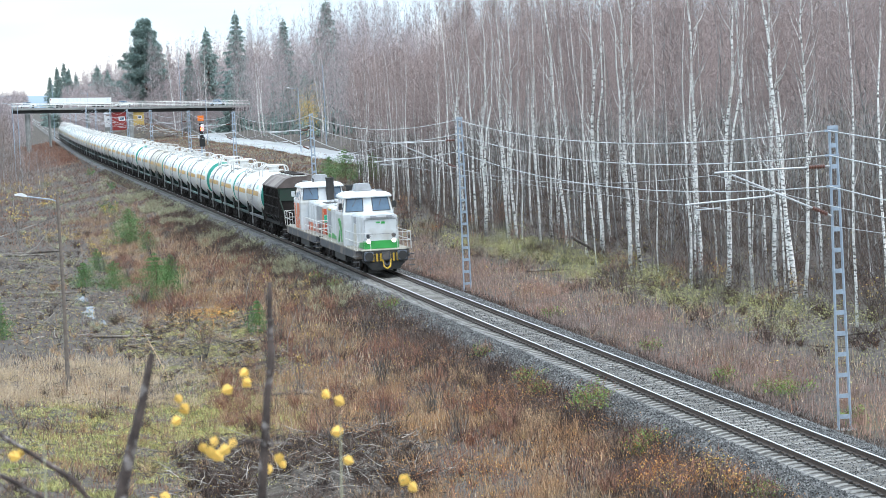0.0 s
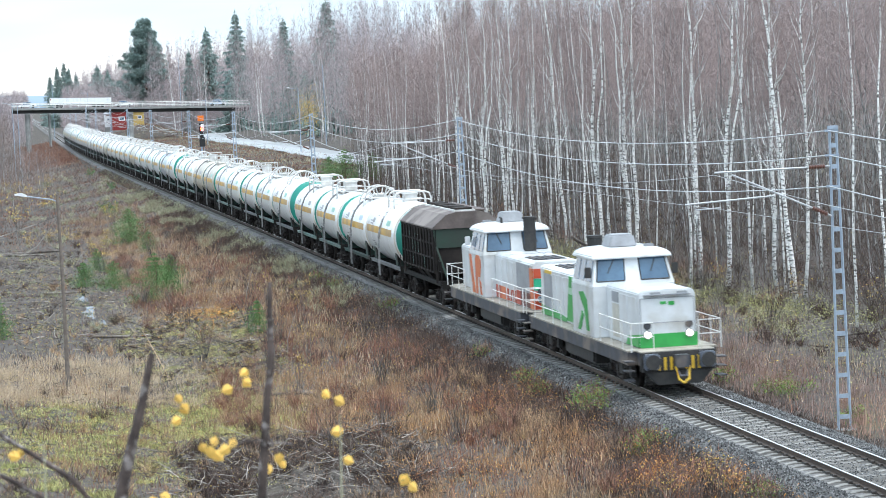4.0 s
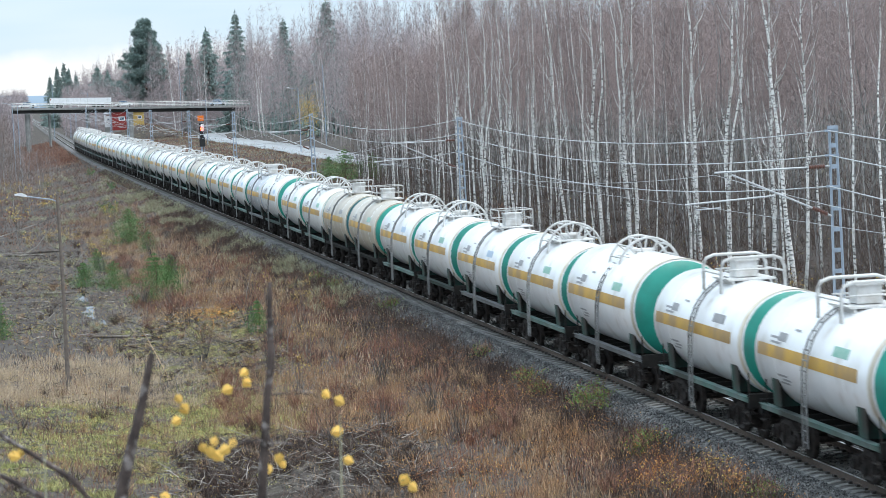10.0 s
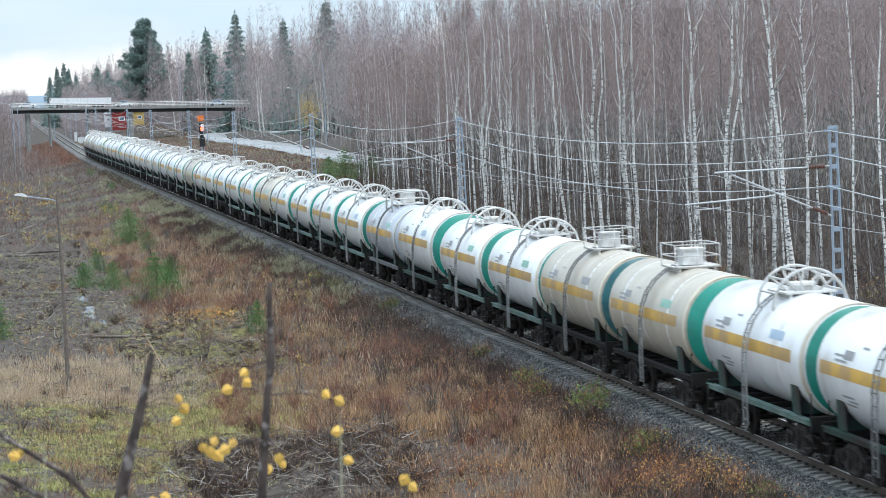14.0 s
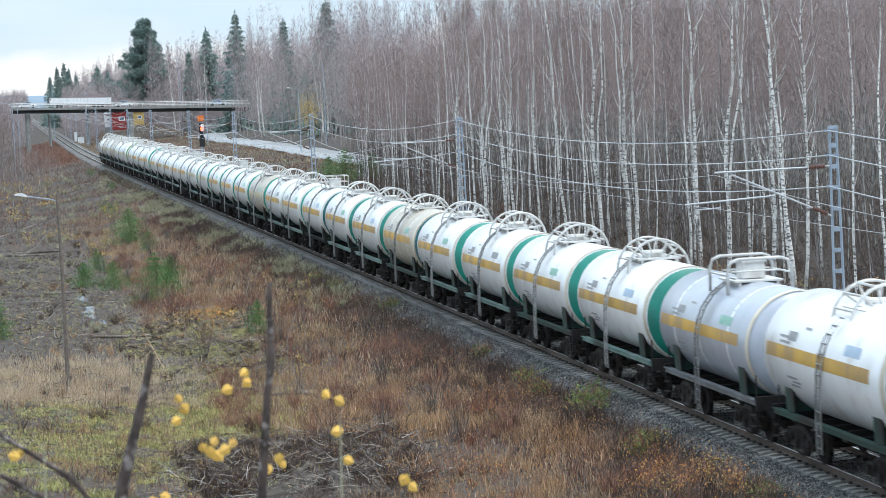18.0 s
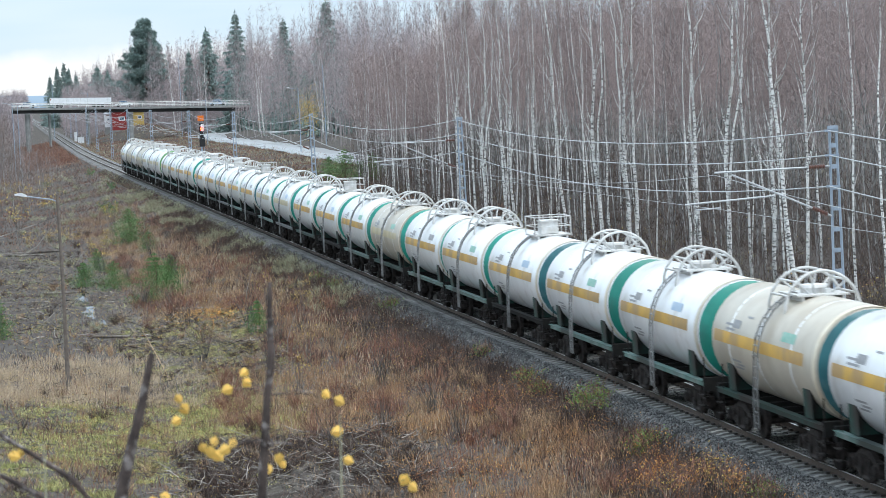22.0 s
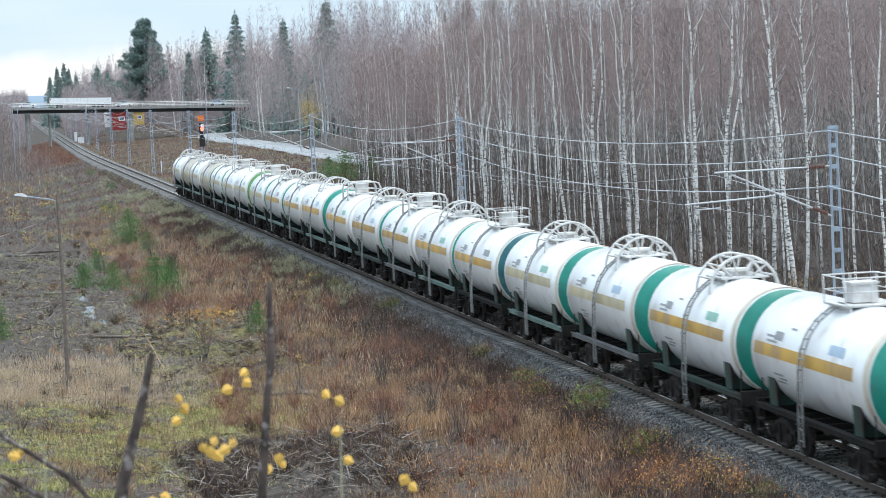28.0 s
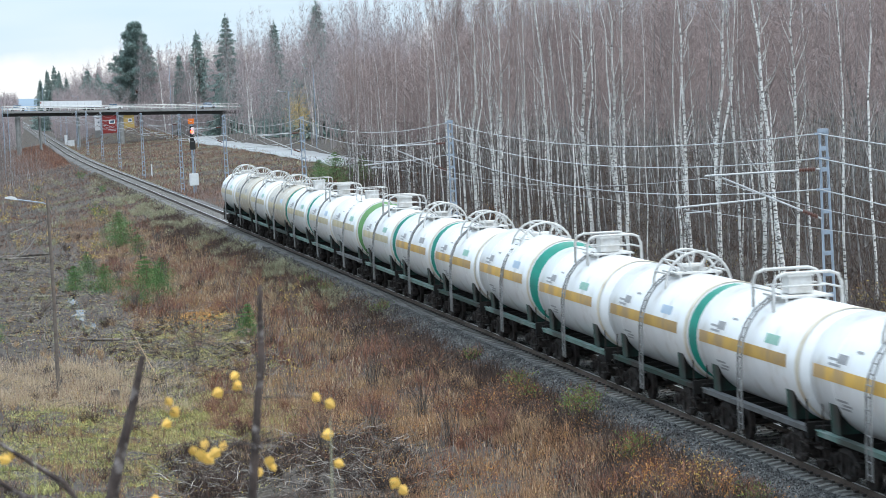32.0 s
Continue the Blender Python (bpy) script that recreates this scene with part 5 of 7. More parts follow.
tan.append(stems(260000, -13, -4.4, 62, 300, lambda u, y: far_less(y) * slope(u) * np.clip((-u - 4.4) / 1.8, 0, 1) * free(u, y) * (0.04 + 0.96 * (1 - patch_of(u, y))) * (0.15 + 0.85 * fine_of(u + 3, y)), 0.3, 1.0, 0.020, 0.3))
pale_grass.append(stems(90000, -25, -12.0, 112, 136, lambda u, y: free(u, y) * np.clip((y - 112) / 5, 0, 1) * np.clip((136 - y) / 6, 0, 1) * np.clip((-u - 11.5) / 2.5, 0, 1) * (0.12 + 0.88 * blot(u, y / 2, 0.7, 0.0, 0.2)), 0.3, 1.0, 0.015, 0.35))
tan.append(stems(60000, -9.5, -3.6, 66, 112, lambda u, y: blot(u + 2, y / 3, 1.3, 0.12, 0.14) * free(u, y), 0.3, 0.9, 0.026, 0.45))
rust.append(stems(40000, -24, -12, 66, 250, lambda u, y: np.maximum(free(u, y), 0.6 * felled(u, y)) * (0.3 * far_less(y) + 0.4 * blot(u, y + 70, 5, 0.2)), 0.3, 1.0, 0.016, 0.35))
moss.append(stems(150000, -23, -9, 90, 118, lambda u, y: np.clip(1.5 * np.exp(-((u + 14.8) / 5.6) ** 4 - ((y - 105) / 11) ** 4), 0, 1) * (0.15 + 0.85 * blot(u + 2, y / 2 + 3, 0.9, -0.15, 0.2)), 0.05, 0.28, 0.036, 0.8))
moss.append(stems(130000, -15, -7, 117, 156, lambda u, y: mud(u, y) * blot(u + 6, y / 2, 0.8, -0.22, 0.2), 0.06, 0.26, 0.042, 0.9))
moss.append(stems(90000, -23, -12.5, 84, 108, lambda u, y: np.clip((-u - 12.5) / 2.5, 0, 1) * (0.04 + 0.96 * blot(u + 8, y / 2, 0.7, 0.08, 0.14)), 0.08, 0.34, 0.032, 0.7))
moss.append(stems(90000, -16, -9.5, 100, 118, lambda u, y: np.exp(-((u + 12.7) / 2.4) ** 4 - ((y - 109) / 7.5) ** 4) * (0.1 + 0.9 * blot(u, y / 2, 0.6, -0.1, 0.15)), 0.08, 0.36, 0.034, 0.7))
tan.append(stems(40000, -23, -9, 88, 118, lambda u, y: mossy(u, y) * blot(u + 1, y / 2, 0.7, 0.05, 0.15), 0.15, 0.75, 0.016, 0.4))
rust.append(stems(30000, -23, -9, 86, 124, lambda u, y: mossy(u, y) * blot(u + 21, y / 2, 0.8, 0.08, 0.15), 0.15, 0.7, 0.016, 0.4))
moss.append(stems(40000, -23, -11, 138, 240, lambda u, y: 0.6 * felled(u, y) * blot(u + 5, y / 2, 1.1, 0.12, 0.15), 0.08, 0.3, 0.04, 0.8))
moss.append(stems(26000, -14, -3, 140, 300, lambda u, y: 0.4 * far_less(y) * blot(u + 5, y / 3, 1.6, 0.2, 0.15), 0.1, 0.4, 0.03, 0.6))
dark.append(stems(90000, -24, -2.2, 62, 300, lambda u, y: far_less(y) * (1 - 0.7 * mossy(u, y)) * (0.2 + 0.8 * blot(u - 17, y / 3, 1.3, 0.05, 0.2)), 0.25, 0.8, 0.018, 0.5))
dark.append(stems(170000, -6.6, -2.1, 62, 260, lambda u, y: edge(u + 0.2) * np.interp(y, (100, 120), (1.0, 0.5)) * np.clip((6.6 + u) / 2.4, 0, 1) * (0.5 + 0.5 * blot(u, y / 3, 0.9, -0.2)), 0.3, 0.95, 0.022, 0.5))
rust.append(stems(20000, -4.6, -2.6, 62, 200, lambda u, y: edge(u) * blot(u + 9, y / 3, 0.9, 0.1), 0.2, 0.7, 0.015, 0.5))
# right verge: pinkish grass beside the ballast, brush and moss towards the wood
verge = lambda u: np.clip((u - 3.0) / 0.5, 0, 1)
thin_out = lambda y: np.clip(1.2 - y / 330, 0.15, 1)
verge_grass.append(stems(170000, 2.9, 9.5, 60, 380, lambda u, y: thin_out(y) * verge(u) * np.clip((8.6 - u) / 2.2, 0.05, 1) * (0.45 + 0.55 * blot(u, y / 3, 1.3, -0.1, 0.2)), 0.35, 1.1, 0.017, 0.2))
tan.append(stems(60000, 3.2, 13, 60, 380, lambda u, y: thin_out(y) * verge(u) * np.clip((12 - u) / 4, 0.1, 1) * blot(u + 40, y / 3, 1.3, 0.1, 0.15), 0.25, 0.9, 0.018, 0.35))
rust.append(stems(60000, 3.0, 12, 60, 380, lambda u, y: thin_out(y) * verge(u) * blot(u + 3, y / 3, 1.5, 0.1, 0.15), 0.3, 1.0, 0.016))
moss.append(stems(70000, 6.5, 22, 80, 380, lambda u, y: thin_out(y) * blot(u + 3, y / 2 + 9, 1.4, 0.12, 0.18) * np.clip(1.3 - u / 26, 0, 1), 0.06, 0.34, 0.034, 0.8))
dark.append(stems(70000, 7.5, 36, 85, 385, lambda u, y: np.clip(1.2 - y / 400, 0.2, 1) * 0.8, 0.3, 1.5, 0.018, 0.35))
dark.append(stems(40000, 2.6, 3.7, 60, 240, lambda u, y: 0.9 + 0 * u, 0.1, 0.4, 0.018, 0.5))
dark.append(stems(40000, -2.9, -1.75, 120, 420, lambda u, y: 0.6 + 0 * u, 0.12, 0.5, 0.022, 0.5))
# far banks along the line and by the road
rust.append(stems(110000, -26, -1.95, 235, 720, lambda u, y: np.clip((y - 235) / 60, 0, 1) * np.clip(1.3 - y / 800, 0.2, 1) * (0.2 + 0.8 * blot(u, y, 7, -0.1)), 0.2, 0.75, 0.032, 0.5))
dark.append(stems(60000, -26, -1.95, 250, 720, lambda u, y: 0.7 + 0 * u, 0.2, 0.9, 0.03, 0.5))
rust.append(stems(26000, -12, -2.2, 500, 760, lambda u, y: 0.8 + 0 * u, 0.3, 1.1, 0.06, 0.5))
verge_grass.append(stems(30000, -12, 24, 470, 760, lambda u, y: np.clip((np.abs(u) - 2.2) / 0.4, 0, 1) * blot(u + 2, y, 8, -0.1), 0.3, 0.9, 0.06, 0.5))
tan.append(stems(26000, -26, -2.4, 250, 720, lambda u, y: blot(u + 9, y, 6, 0.1), 0.3, 0.9, 0.03, 0.45))
rust.append(stems(60000, 2.2, 30, 300, 720, lambda u, y: 0.3 + 0.7 * blot(u, y, 8, -0.1), 0.3, 1.0, 0.05, 0.5))
dark.append(stems(20000, 2.2, 30, 310, 720, lambda u, y: 0.2 + 0.8 * blot(u + 9, y, 7, 0.0), 0.3, 1.2, 0.05, 0.5))
moss.append(stems(9000, 3.0, 60, 380, 720, lambda u, y: blot(u + 3, y, 12, 0.2), 0.1, 0.4, 0.05, 0.6))


def clumps(n, twigs, x0, x1, y0, y1, keep, h0, h1, spread, w):
    """Bushy clumps: fans of kinked twigs round a common foot."""
    u, y = rng.uniform(x0, x1, n), rng.uniform(y0, y1, n)
    k = rng.uniform(size=n) < keep(u, y)
    x, y = u[k] + bend(y[k]), y[k]
    n = len(x)
    foot = np.stack([x, y, height(x, y) - 0.03], 1)
    h = rng.uniform(h0, h1, n)
    a = rng.uniform(0, 6.283, (n, twigs))
    t = rng.uniform(0.05, 1, (n, twigs)) * spread * h[:, None]
    up = h[:, None] * rng.uniform(0.2, 0.75, (n, twigs))
    start = foot[:, None] + np.stack([np.cos(a) * t, np.sin(a) * t, up], -1) * rng.uniform(0.0, 0.9, (n, twigs, 1))
    way = np.stack([np.cos(a) * 0.45, np.sin(a) * 0.45, np.ones_like(a) * 0.9], -1) + rng.normal(0, 0.4, (n, twigs, 3))
    start, way = start.reshape(-1, 3), norm(way.reshape(-1, 3))
    ln = (h[:, None] * rng.uniform(0.2, 0.6, (n, twigs))).ravel()
    return slivers(start, way, ln, rng.uniform(w * 0.6, w * 1.4, len(ln)))


rust.append(clumps(520, 130, -13, -4.0, 64, 210, lambda u, y: free(u, y) * patch_of(u, y), 0.5, 1.5, 0.45, 0.014))
verge_grass.append(clumps(300, 110, 3.6, 9, 70, 320, lambda u, y: 0.2 + 0.8 * blot(u, y + 5, 4, 0.0), 0.4, 1.2, 0.45, 0.015))
tan.append(clumps(420, 90, -22, -4, 64, 200, lambda u, y: 0.1 + 0.9 * blot(u + 12, y, 3.3, 0.1), 0.3, 0.9, 0.5, 0.016))
dark.append(clumps(500, 120, -23, -2.8, 64, 260, lambda u, y: 0.3 + 0.7 * blot(u - 6, y + 15, 3.7, 0.05), 0.3, 1.1, 0.6, 0.015))
dark.append(clumps(420, 110, 7, 24, 90, 330, lambda u, y: 0.6 + 0 * u, 0.5, 1.9, 0.5, 0.015))
dark.append(clumps(190, 150, -14, -7.5, 118, 150, lambda u, y: mud(u, y) * blot(u, y / 2, 0.8, -0.1), 0.12, 0.4, 1.1, 0.022))
dark.append(clumps(480, 160, -15.4, -8.0, 81, 98, lambda u, y: blot(u + 3, y, 2.4, -0.3), 0.25, 0.8, 0.9, 0.018))
dark.append(clumps(220, 150, 8, 14, 98, 180, lambda u, y: blot(u + 3, y, 2.4, -0.1), 0.3, 1.0, 0.8, 0.018))
sage = [clumps(1300, 90, -5.2, -2.0, 140, 330, lambda u, y: blot(u, y / 3, 1.6, 0.0, 0.15), 0.25, 0.75, 0.9, 0.022),
        clumps(500, 80, -18, -4, 220, 440, lambda u, y: blot(u + 8, y, 6.0, 0.1), 0.3, 1.0, 0.9, 0.03),
        stems(60000, 2.0, 30, 320, 720, lambda u, y: 0.2 + 0.8 * blot(u + 4, y, 9, 0.0), 0.2, 0.8, 0.06, 0.6),
        stems(26000, -2.9, -1.75, 130, 420, lambda u, y: 0.4 + 0.6 * blot(u, y, 2.6, 0.0), 0.12, 0.45, 0.022, 0.6),
        clumps(300, 80, -23, -13, 150, 240, lambda u, y: blot(u + 3, y, 3.0, 0.0), 0.2, 0.6, 0.9, 0.024)]
far_tan = [stems(26000, 2.2, 30, 330, 720, lambda u, y: blot(u + 14, y + 30, 11, 0.05), 0.2, 0.6, 0.05, 0.6)]
stuff("bleached_grass", "bleached straw-coloured grass between the line and the road", "grass", far_tan, STRAW)
stuff("sage_tufts", "grey-green withered grass tufts on the bank", "grass", sage, SAGE)
stuff("rust_brown_stems", "dense dead rust-brown willowherb stems on the banks", "dry plants", rust, RUST)
stuff("verge_grass", "dense dry pinkish-brown grass along the ballast", "grass", verge_grass, VERGE)
stuff("pale_grass", "tall bleached beige grass in the clearing", "grass", pale_grass, PLUME)
stuff("tan_grass", "dry tan grass and reeds on the banks", "grass", tan, TAN)
stuff("green_grass", "low yellow-green grass and moss patches", "grass", moss, MOSS)
stuff("dark_brush", "bare dark undergrowth twigs", "undergrowth", dark, UNDER)


def scatter_leaves(n, x0, x1, y0, y1, keep, z0, z1, size):
    u, y = rng.uniform(x0, x1, n), rng.uniform(y0, y1, n)
    k = rng.uniform(size=n) < keep(u, y)
    u, y = u[k], y[k]
    n = len(u)
    x = u + bend(y)
    c = np.stack([x, y, height(x, y) + rng.uniform(z0, z1, n)], 1)
    a, b = norm(rng.normal(size=(n, 3))), norm(rng.normal(size=(n, 3)))
    s = rng.uniform(size * 0.6, size * 1.3, n)[:, None]
    return np.stack([c - a * s, c + b * s * 0.6, c + a * s], 1)


stuff("fallen_leaves", "scattered small yellow leaves on stems and ground", "leaves",
      [scatter_leaves(30000, -23, -3, 64, 220, lambda u, y: 0.12 + 0.88 * blot(u, y, 3.2, 0.25), 0.02, 0.95, 0.035),
       scatter_leaves(9000, -15, -7, 117, 152, lambda u, y: mud(u, y) * (0.2 + 0.8 * blot(u, y / 2, 0.9, 0.0)), 0.02, 0.35, 0.035),
       scatter_leaves(14000, -23, -9, 84, 120, lambda u, y: mossy(u, y) * blot(u + 2, y / 2, 0.9, 0.0), 0.1, 0.6, 0.028),
       scatter_leaves(9000, -23, -11, 136, 240, lambda u, y: felled(u, y) * blot(u, y / 2, 1.2, 0.05), 0.02, 0.5, 0.045),
       scatter_leaves(30000, -24, -4, 84, 170, lambda u, y: 0.15 + 0.85 * blot(u + 1, y, 2.2, 0.1), 0.1, 0.8, 0.026),
       scatter_leaves(20000, 3.5, 26, 80, 300, lambda u, y: 0.12 + 0.88 * blot(u + 7, y, 3.2, 0.2), 0.02, 0.9, 0.045)], YLEAF)
def plumes(n, x0, x1, y0, y1, keep, z0, z1):
    """Pale grass heads that stand on the tips of the stems."""
    u, y = rng.uniform(x0, x1, n), rng.uniform(y0, y1, n)
    k = rng.uniform(size=n) < keep(u, y)
    x, y = u[k] + bend(y[k]), y[k]
    n = len(x)
    c = np.stack([x, y, height(x, y) + rng.uniform(z0, z1, n)], 1)
    way = norm(np.stack([rng.normal(0, 0.22, n), rng.normal(0, 0.22, n), np.ones(n)], 1))
    return slivers(c, way, rng.uniform(0.15, 0.36, n), rng.uniform(0.012, 0.024, n))


stuff("grass_plumes", "pale feathery grass heads above the dry stems", "grass",
      [plumes(10000, -12, -5.2, 64, 215, lambda u, y: free(u, y) * (0.1 + 0.9 * blot(u + 4, y / 3, 1.2, 0.0, 0.2)), 0.35, 0.95),
       plumes(3000, -22, -12, 114, 132, lambda u, y: 0.4 * free(u, y), 0.3, 0.8),
       plumes(6000, 3.3, 8.5, 62, 240, lambda u, y: 0.1 + 0.9 * blot(u + 4, y / 3, 1.2, 0.0, 0.2), 0.3, 0.9)], PLUME)
stuff("seed_heads", "pale dry seed heads and withered leaves on the stems", "dry plants",
      [scatter_leaves(70000, -15, -2.4, 62, 180, lambda u, y: 0.15 + 0.85 * blot(u + 6, y + 2, 2.6, 0.0), 0.2, 0.95, 0.022),
       scatter_leaves(40000, 3.0, 11, 66, 220, lambda u, y: 0.15 + 0.85 * blot(u + 6, y + 2, 2.6, 0.0), 0.2, 0.9, 0.024)], TAN)
stuff("leaf_litter", "yellow-green leaves and moss on brush heaps at the forest edge", "leaf litter",
      [scatter_leaves(70000, 7.5, 15, 88, 210, lambda u, y: blot(u + 4, y + 11, 2.4, 0.05), 0.1, 0.75, 0.032),
       scatter_leaves(60000, 8.0, 12.5, 100, 180, lambda u, y: blot(u + 4, y / 3, 1.3, -0.05, 0.15), 0.35, 1.05, 0.036)], MOSS)
stuff("brown_leaves", "rust-brown withered leaves clinging to the stems", "leaves",
      [scatter_leaves(50000, -9.5, -3.2, 63, 108, lambda u, y: 0.05 + 0.95 * blot(u + 2, y / 2, 1.3, 0.05, 0.15), 0.2, 0.95, 0.022),
       scatter_leaves(60000, -13, -2.6, 66, 150, lambda u, y: 0.05 + 0.95 * blot(u + 9, y, 3.4, 0.1), 0.15, 0.9, 0.024)], BROWN_LEAF)
stuff("orange_leaves", "orange-brown leaves on low saplings", "leaves",
      [scatter_leaves(22000, -10, -2.6, 62, 96, lambda u, y: 0.04 + blot(u + 3, y, 2.2, 0.1), 0.1, 1.0, 0.030),
       scatter_leaves(24000, -13.5, -6.5, 130, 160, lambda u, y: np.exp(-((u + 9.7) / 1.7) ** 2 - ((y - 148.5) / 4.5) ** 2) * (0.25 + 0.75 * blot(u, y / 2, 0.7, -0.1)), 0.0, 0.25, 0.08)], OLEAF)


def stones(n, x0, x1, y0, y1, z_of):
    x, y = rng.uniform(x0, x1, n), rng.uniform(y0, y1, n)
    c = np.stack([x, y, z_of(x, y)], 1)
    t = np.array([[1, 1, 1], [1, -1, -1], [-1, 1, -1], [-1, -1, 1]], float) / 1.7
    s = rng.uniform(0.022, 0.046, n)
    ax = norm(rng.normal(size=(n, 3)))
    an = rng.uniform(0, 6.28, n)
    co, si = np.cos(an)[:, None, None], np.sin(an)[:, None, None]
    p = t[None] * s[:, None, None] * np.array([1.2, 1.0, 0.8])
    k = ax[:, None, :]
    p = p * co + np.cross(np.broadcast_to(k, p.shape), p) * si + k * (p * k).sum(-1, keepdims=True) * (1 - co) + c[:, None]
    return p[:, [[0, 1, 2], [0, 3, 1], [0, 2, 3], [1, 3, 2]]].reshape(-1, 3, 3)


bed = lambda x, y: height(x, y) + 0.015
stuff("ballast_stones", "loose grey crushed-stone ballast", "ballast",
      [stones(24000, -2.3, -1.25, 60, 135, bed), stones(30000, 1.30, 3.0, 60, 150, bed), stones(7000, -0.7, 0.7, 60, 130, lambda x, y: height(x, y) + 0.005),
       stones(6000, -2.3, -1.25, 135, 190, bed), stones(7000, 1.28, 3.0, 150, 220, bed)], STONE)


# ---------- birches ----------
def birch(seed, h, r, bold=1.0):
    """Trunk and crown of one birch, standing at the origin."""
    rd = random.Random(seed)
    n = 9
    bx, by = rd.uniform(-0.7, 0.7), rd.uniform(-0.7, 0.7)
    line = []
    kx = ky = 0.0
    for k in range(n + 1):
        u = k / n
        line.append(Vector((bx * u * u + kx, by * u * u + ky, h * u - 0.3)))
        kx, ky = kx + rd.gauss(0, 0.10), ky + rd.gauss(0, 0.10)
    rad = [r * (1.12 if k == 0 else 1) * (1 - 0.92 * (k / n) ** 1.1) for k in range(n + 1)]
    trunk = M().tube(line, rad, 7)
    limbs = M()
    base, way, ln, wd = [], [], [], []
    if seed % 3 == 0:
        # a second leader that parts from the stem
        f, a = rd.uniform(0.30, 0.5), rd.uniform(0, 6.28)
        k0 = int(f * n)
        fork = [line[k0]]
        for k in range(k0 + 1, n + 1):
            g = (k - k0) / (n - k0)
            fork.append(line[k] + Vector((math.cos(a), math.sin(a), 0)) * (0.25 + 0.9 * g) - Vector((0, 0, 0.8 * g)))
        trunk.tube(fork, [rad[min(k0 + j, n)] * 0.72 for j in range(len(fork))], 6)
    at = lambda u: line[int(u * n)].lerp(line[min(int(u * n) + 1, n)], u * n - int(u * n))
    for k in range(26):
        u = 0.30 + 0.66 * (k + rd.random()) / 26
        a = rd.uniform(0, 6.28)
        le = (0.9 + 2.7 * (1 - u)) * rd.uniform(0.6, 1.1) * (1.0 if u > 0.45 else 0.6)
        up = rd.uniform(1.3, 3.2)
        p0 = at(u)
        d = Vector((math.cos(a), math.sin(a), up)).normalized()
        p1 = p0 + d * le * 0.55
        p2 = p1 + (d + Vector((0, 0, 0.5))).normalized() * le * 0.5
        rr = max(0.014, r * 0.36 * (1.1 - u)) * bold
        limbs.tube([p0, p1, p2], [rr, rr * 0.7, rr * 0.25], 3, cap=False)
        m = 80 if u > 0.45 else 16
        for j in range(m):
            q = p0.lerp(p1, rd.random()) if rd.random() < 0.35 else p1.lerp(p2, rd.random())
            base.append(tuple(q))
            w = Vector((d.x + rd.gauss(0, 0.55), d.y + rd.gauss(0, 0.55), rd.gauss(0.55, 0.55)))
            way.append(tuple(w.normalized()))
            ln.append(rd.uniform(0.35, 1.15))
            wd.append(rd.uniform(0.006, 0.012))
    tri = slivers(np.array(base), np.array(way), np.array(ln), np.array(wd))
    return trunk.mesh("birch_trunk", True), limbs.mesh("birch_limb", True), tri_mesh("birch_crown", tri, 3, TWIG)


BIRCHES = []
for k in range(8):
    tm, lm, cm = birch(k + 3, 16.5 + (k % 4) * 1.1, (0.108, 0.068, 0.09, 0.055, 0.078, 0.042, 0.062, 0.098)[k])
    tm.materials.append(BIRCH)
    lm.materials.append(LIMB)
    BIRCHES.append((tm, lm, cm))


BOLD = []
for k in range(8):
    tm, lm, cm = birch(k + 30, 17.5 + (k % 3) * 1.2, (0.125, 0.085, 0.105, 0.07, 0.09, 0.065, 0.08, 0.115)[k], 1.45)
    tm.materials.append(BIRCH)
    lm.materials.append(BIRCH)
    BOLD.append((tm, lm, cm))


def place_birch(x, y, k, s=1.0, wide=1.0, bank=BIRCHES):
    o = thing("birch_tree", "leafless white-barked birch tree at the forest edge", "tree", "birches of the forest edge")
    part("trunk", bank[k][0], BIRCH, o)
    part("limb", bank[k][1], LIMB, o)
    part("crown", bank[k][2], TWIG, o)
    o.location = (x, y, float(height(x, y)))
    o.rotation_euler = (rng.normal(0, 0.026), rng.normal(-0.006, 0.030), rng.uniform(0, 6.28))
    o.scale = (wide, wide, s)


FRONT = [(13.2, 153.8, 0), (13.2, 147.2, 0), (13.9, 147.6, 2), (13.7, 134.4, 7), (14.1, 130.9, 0), (13.8, 121.5, 2), (13.8, 118.6, 7), (15.2, 122.0, 4), (14.1, 167, 2),
         (12.4, 173.8, 2), (12.9, 179.1, 4), (12.4, 185.2, 0), (12.6, 189.1, 4), (12.7, 197.7, 1), (12.8, 207.1, 3)]
for x, y, k in FRONT:
    place_birch(x, y, k, rng.uniform(0.96, 1.08) * (0.76 if y > 200 else 1.0), bank=BOLD)
spots = []
while len(spots) < 90:
    x, y = 12.3 + abs(rng.normal(0, 5.5)), rng.uniform(92, 382)
    if y > 250 and (x + 21.8) / y < 0.139:
        continue
    if min([math.hypot(x - a, y - b) for a, b, _ in FRONT] + [math.hypot(x - a, y - b) * 1.4 for a, b in spots]) > 1.9:
        spots.append((x, y))
for x, y in spots:
    s = rng.uniform(0.86, 1.08)
    if (x + 21.8) / y < 0.173:
        s = min(s, (10.1 + y * rng.uniform(0.010, 0.017)) / 18.0)
    place_birch(x, y, int(rng.integers(0, 8)), s, 0.72)
# lone birches on the verge of the road and by the bridge
for x, y, k, s in ((41.3, 600, 0, 1.05), (42.8, 606, 7, 1.1), (44.5, 520, 0, 1.1), (44.4, 514, 2, 1.0), (39.2, 722, 0, 1.1), (40.5, 725, 2, 1.15), (32.2, 718, 7, 1.0), (33.8, 728, 0, 0.9)):
    place_birch(x, y, k, s, 1.6, BOLD)


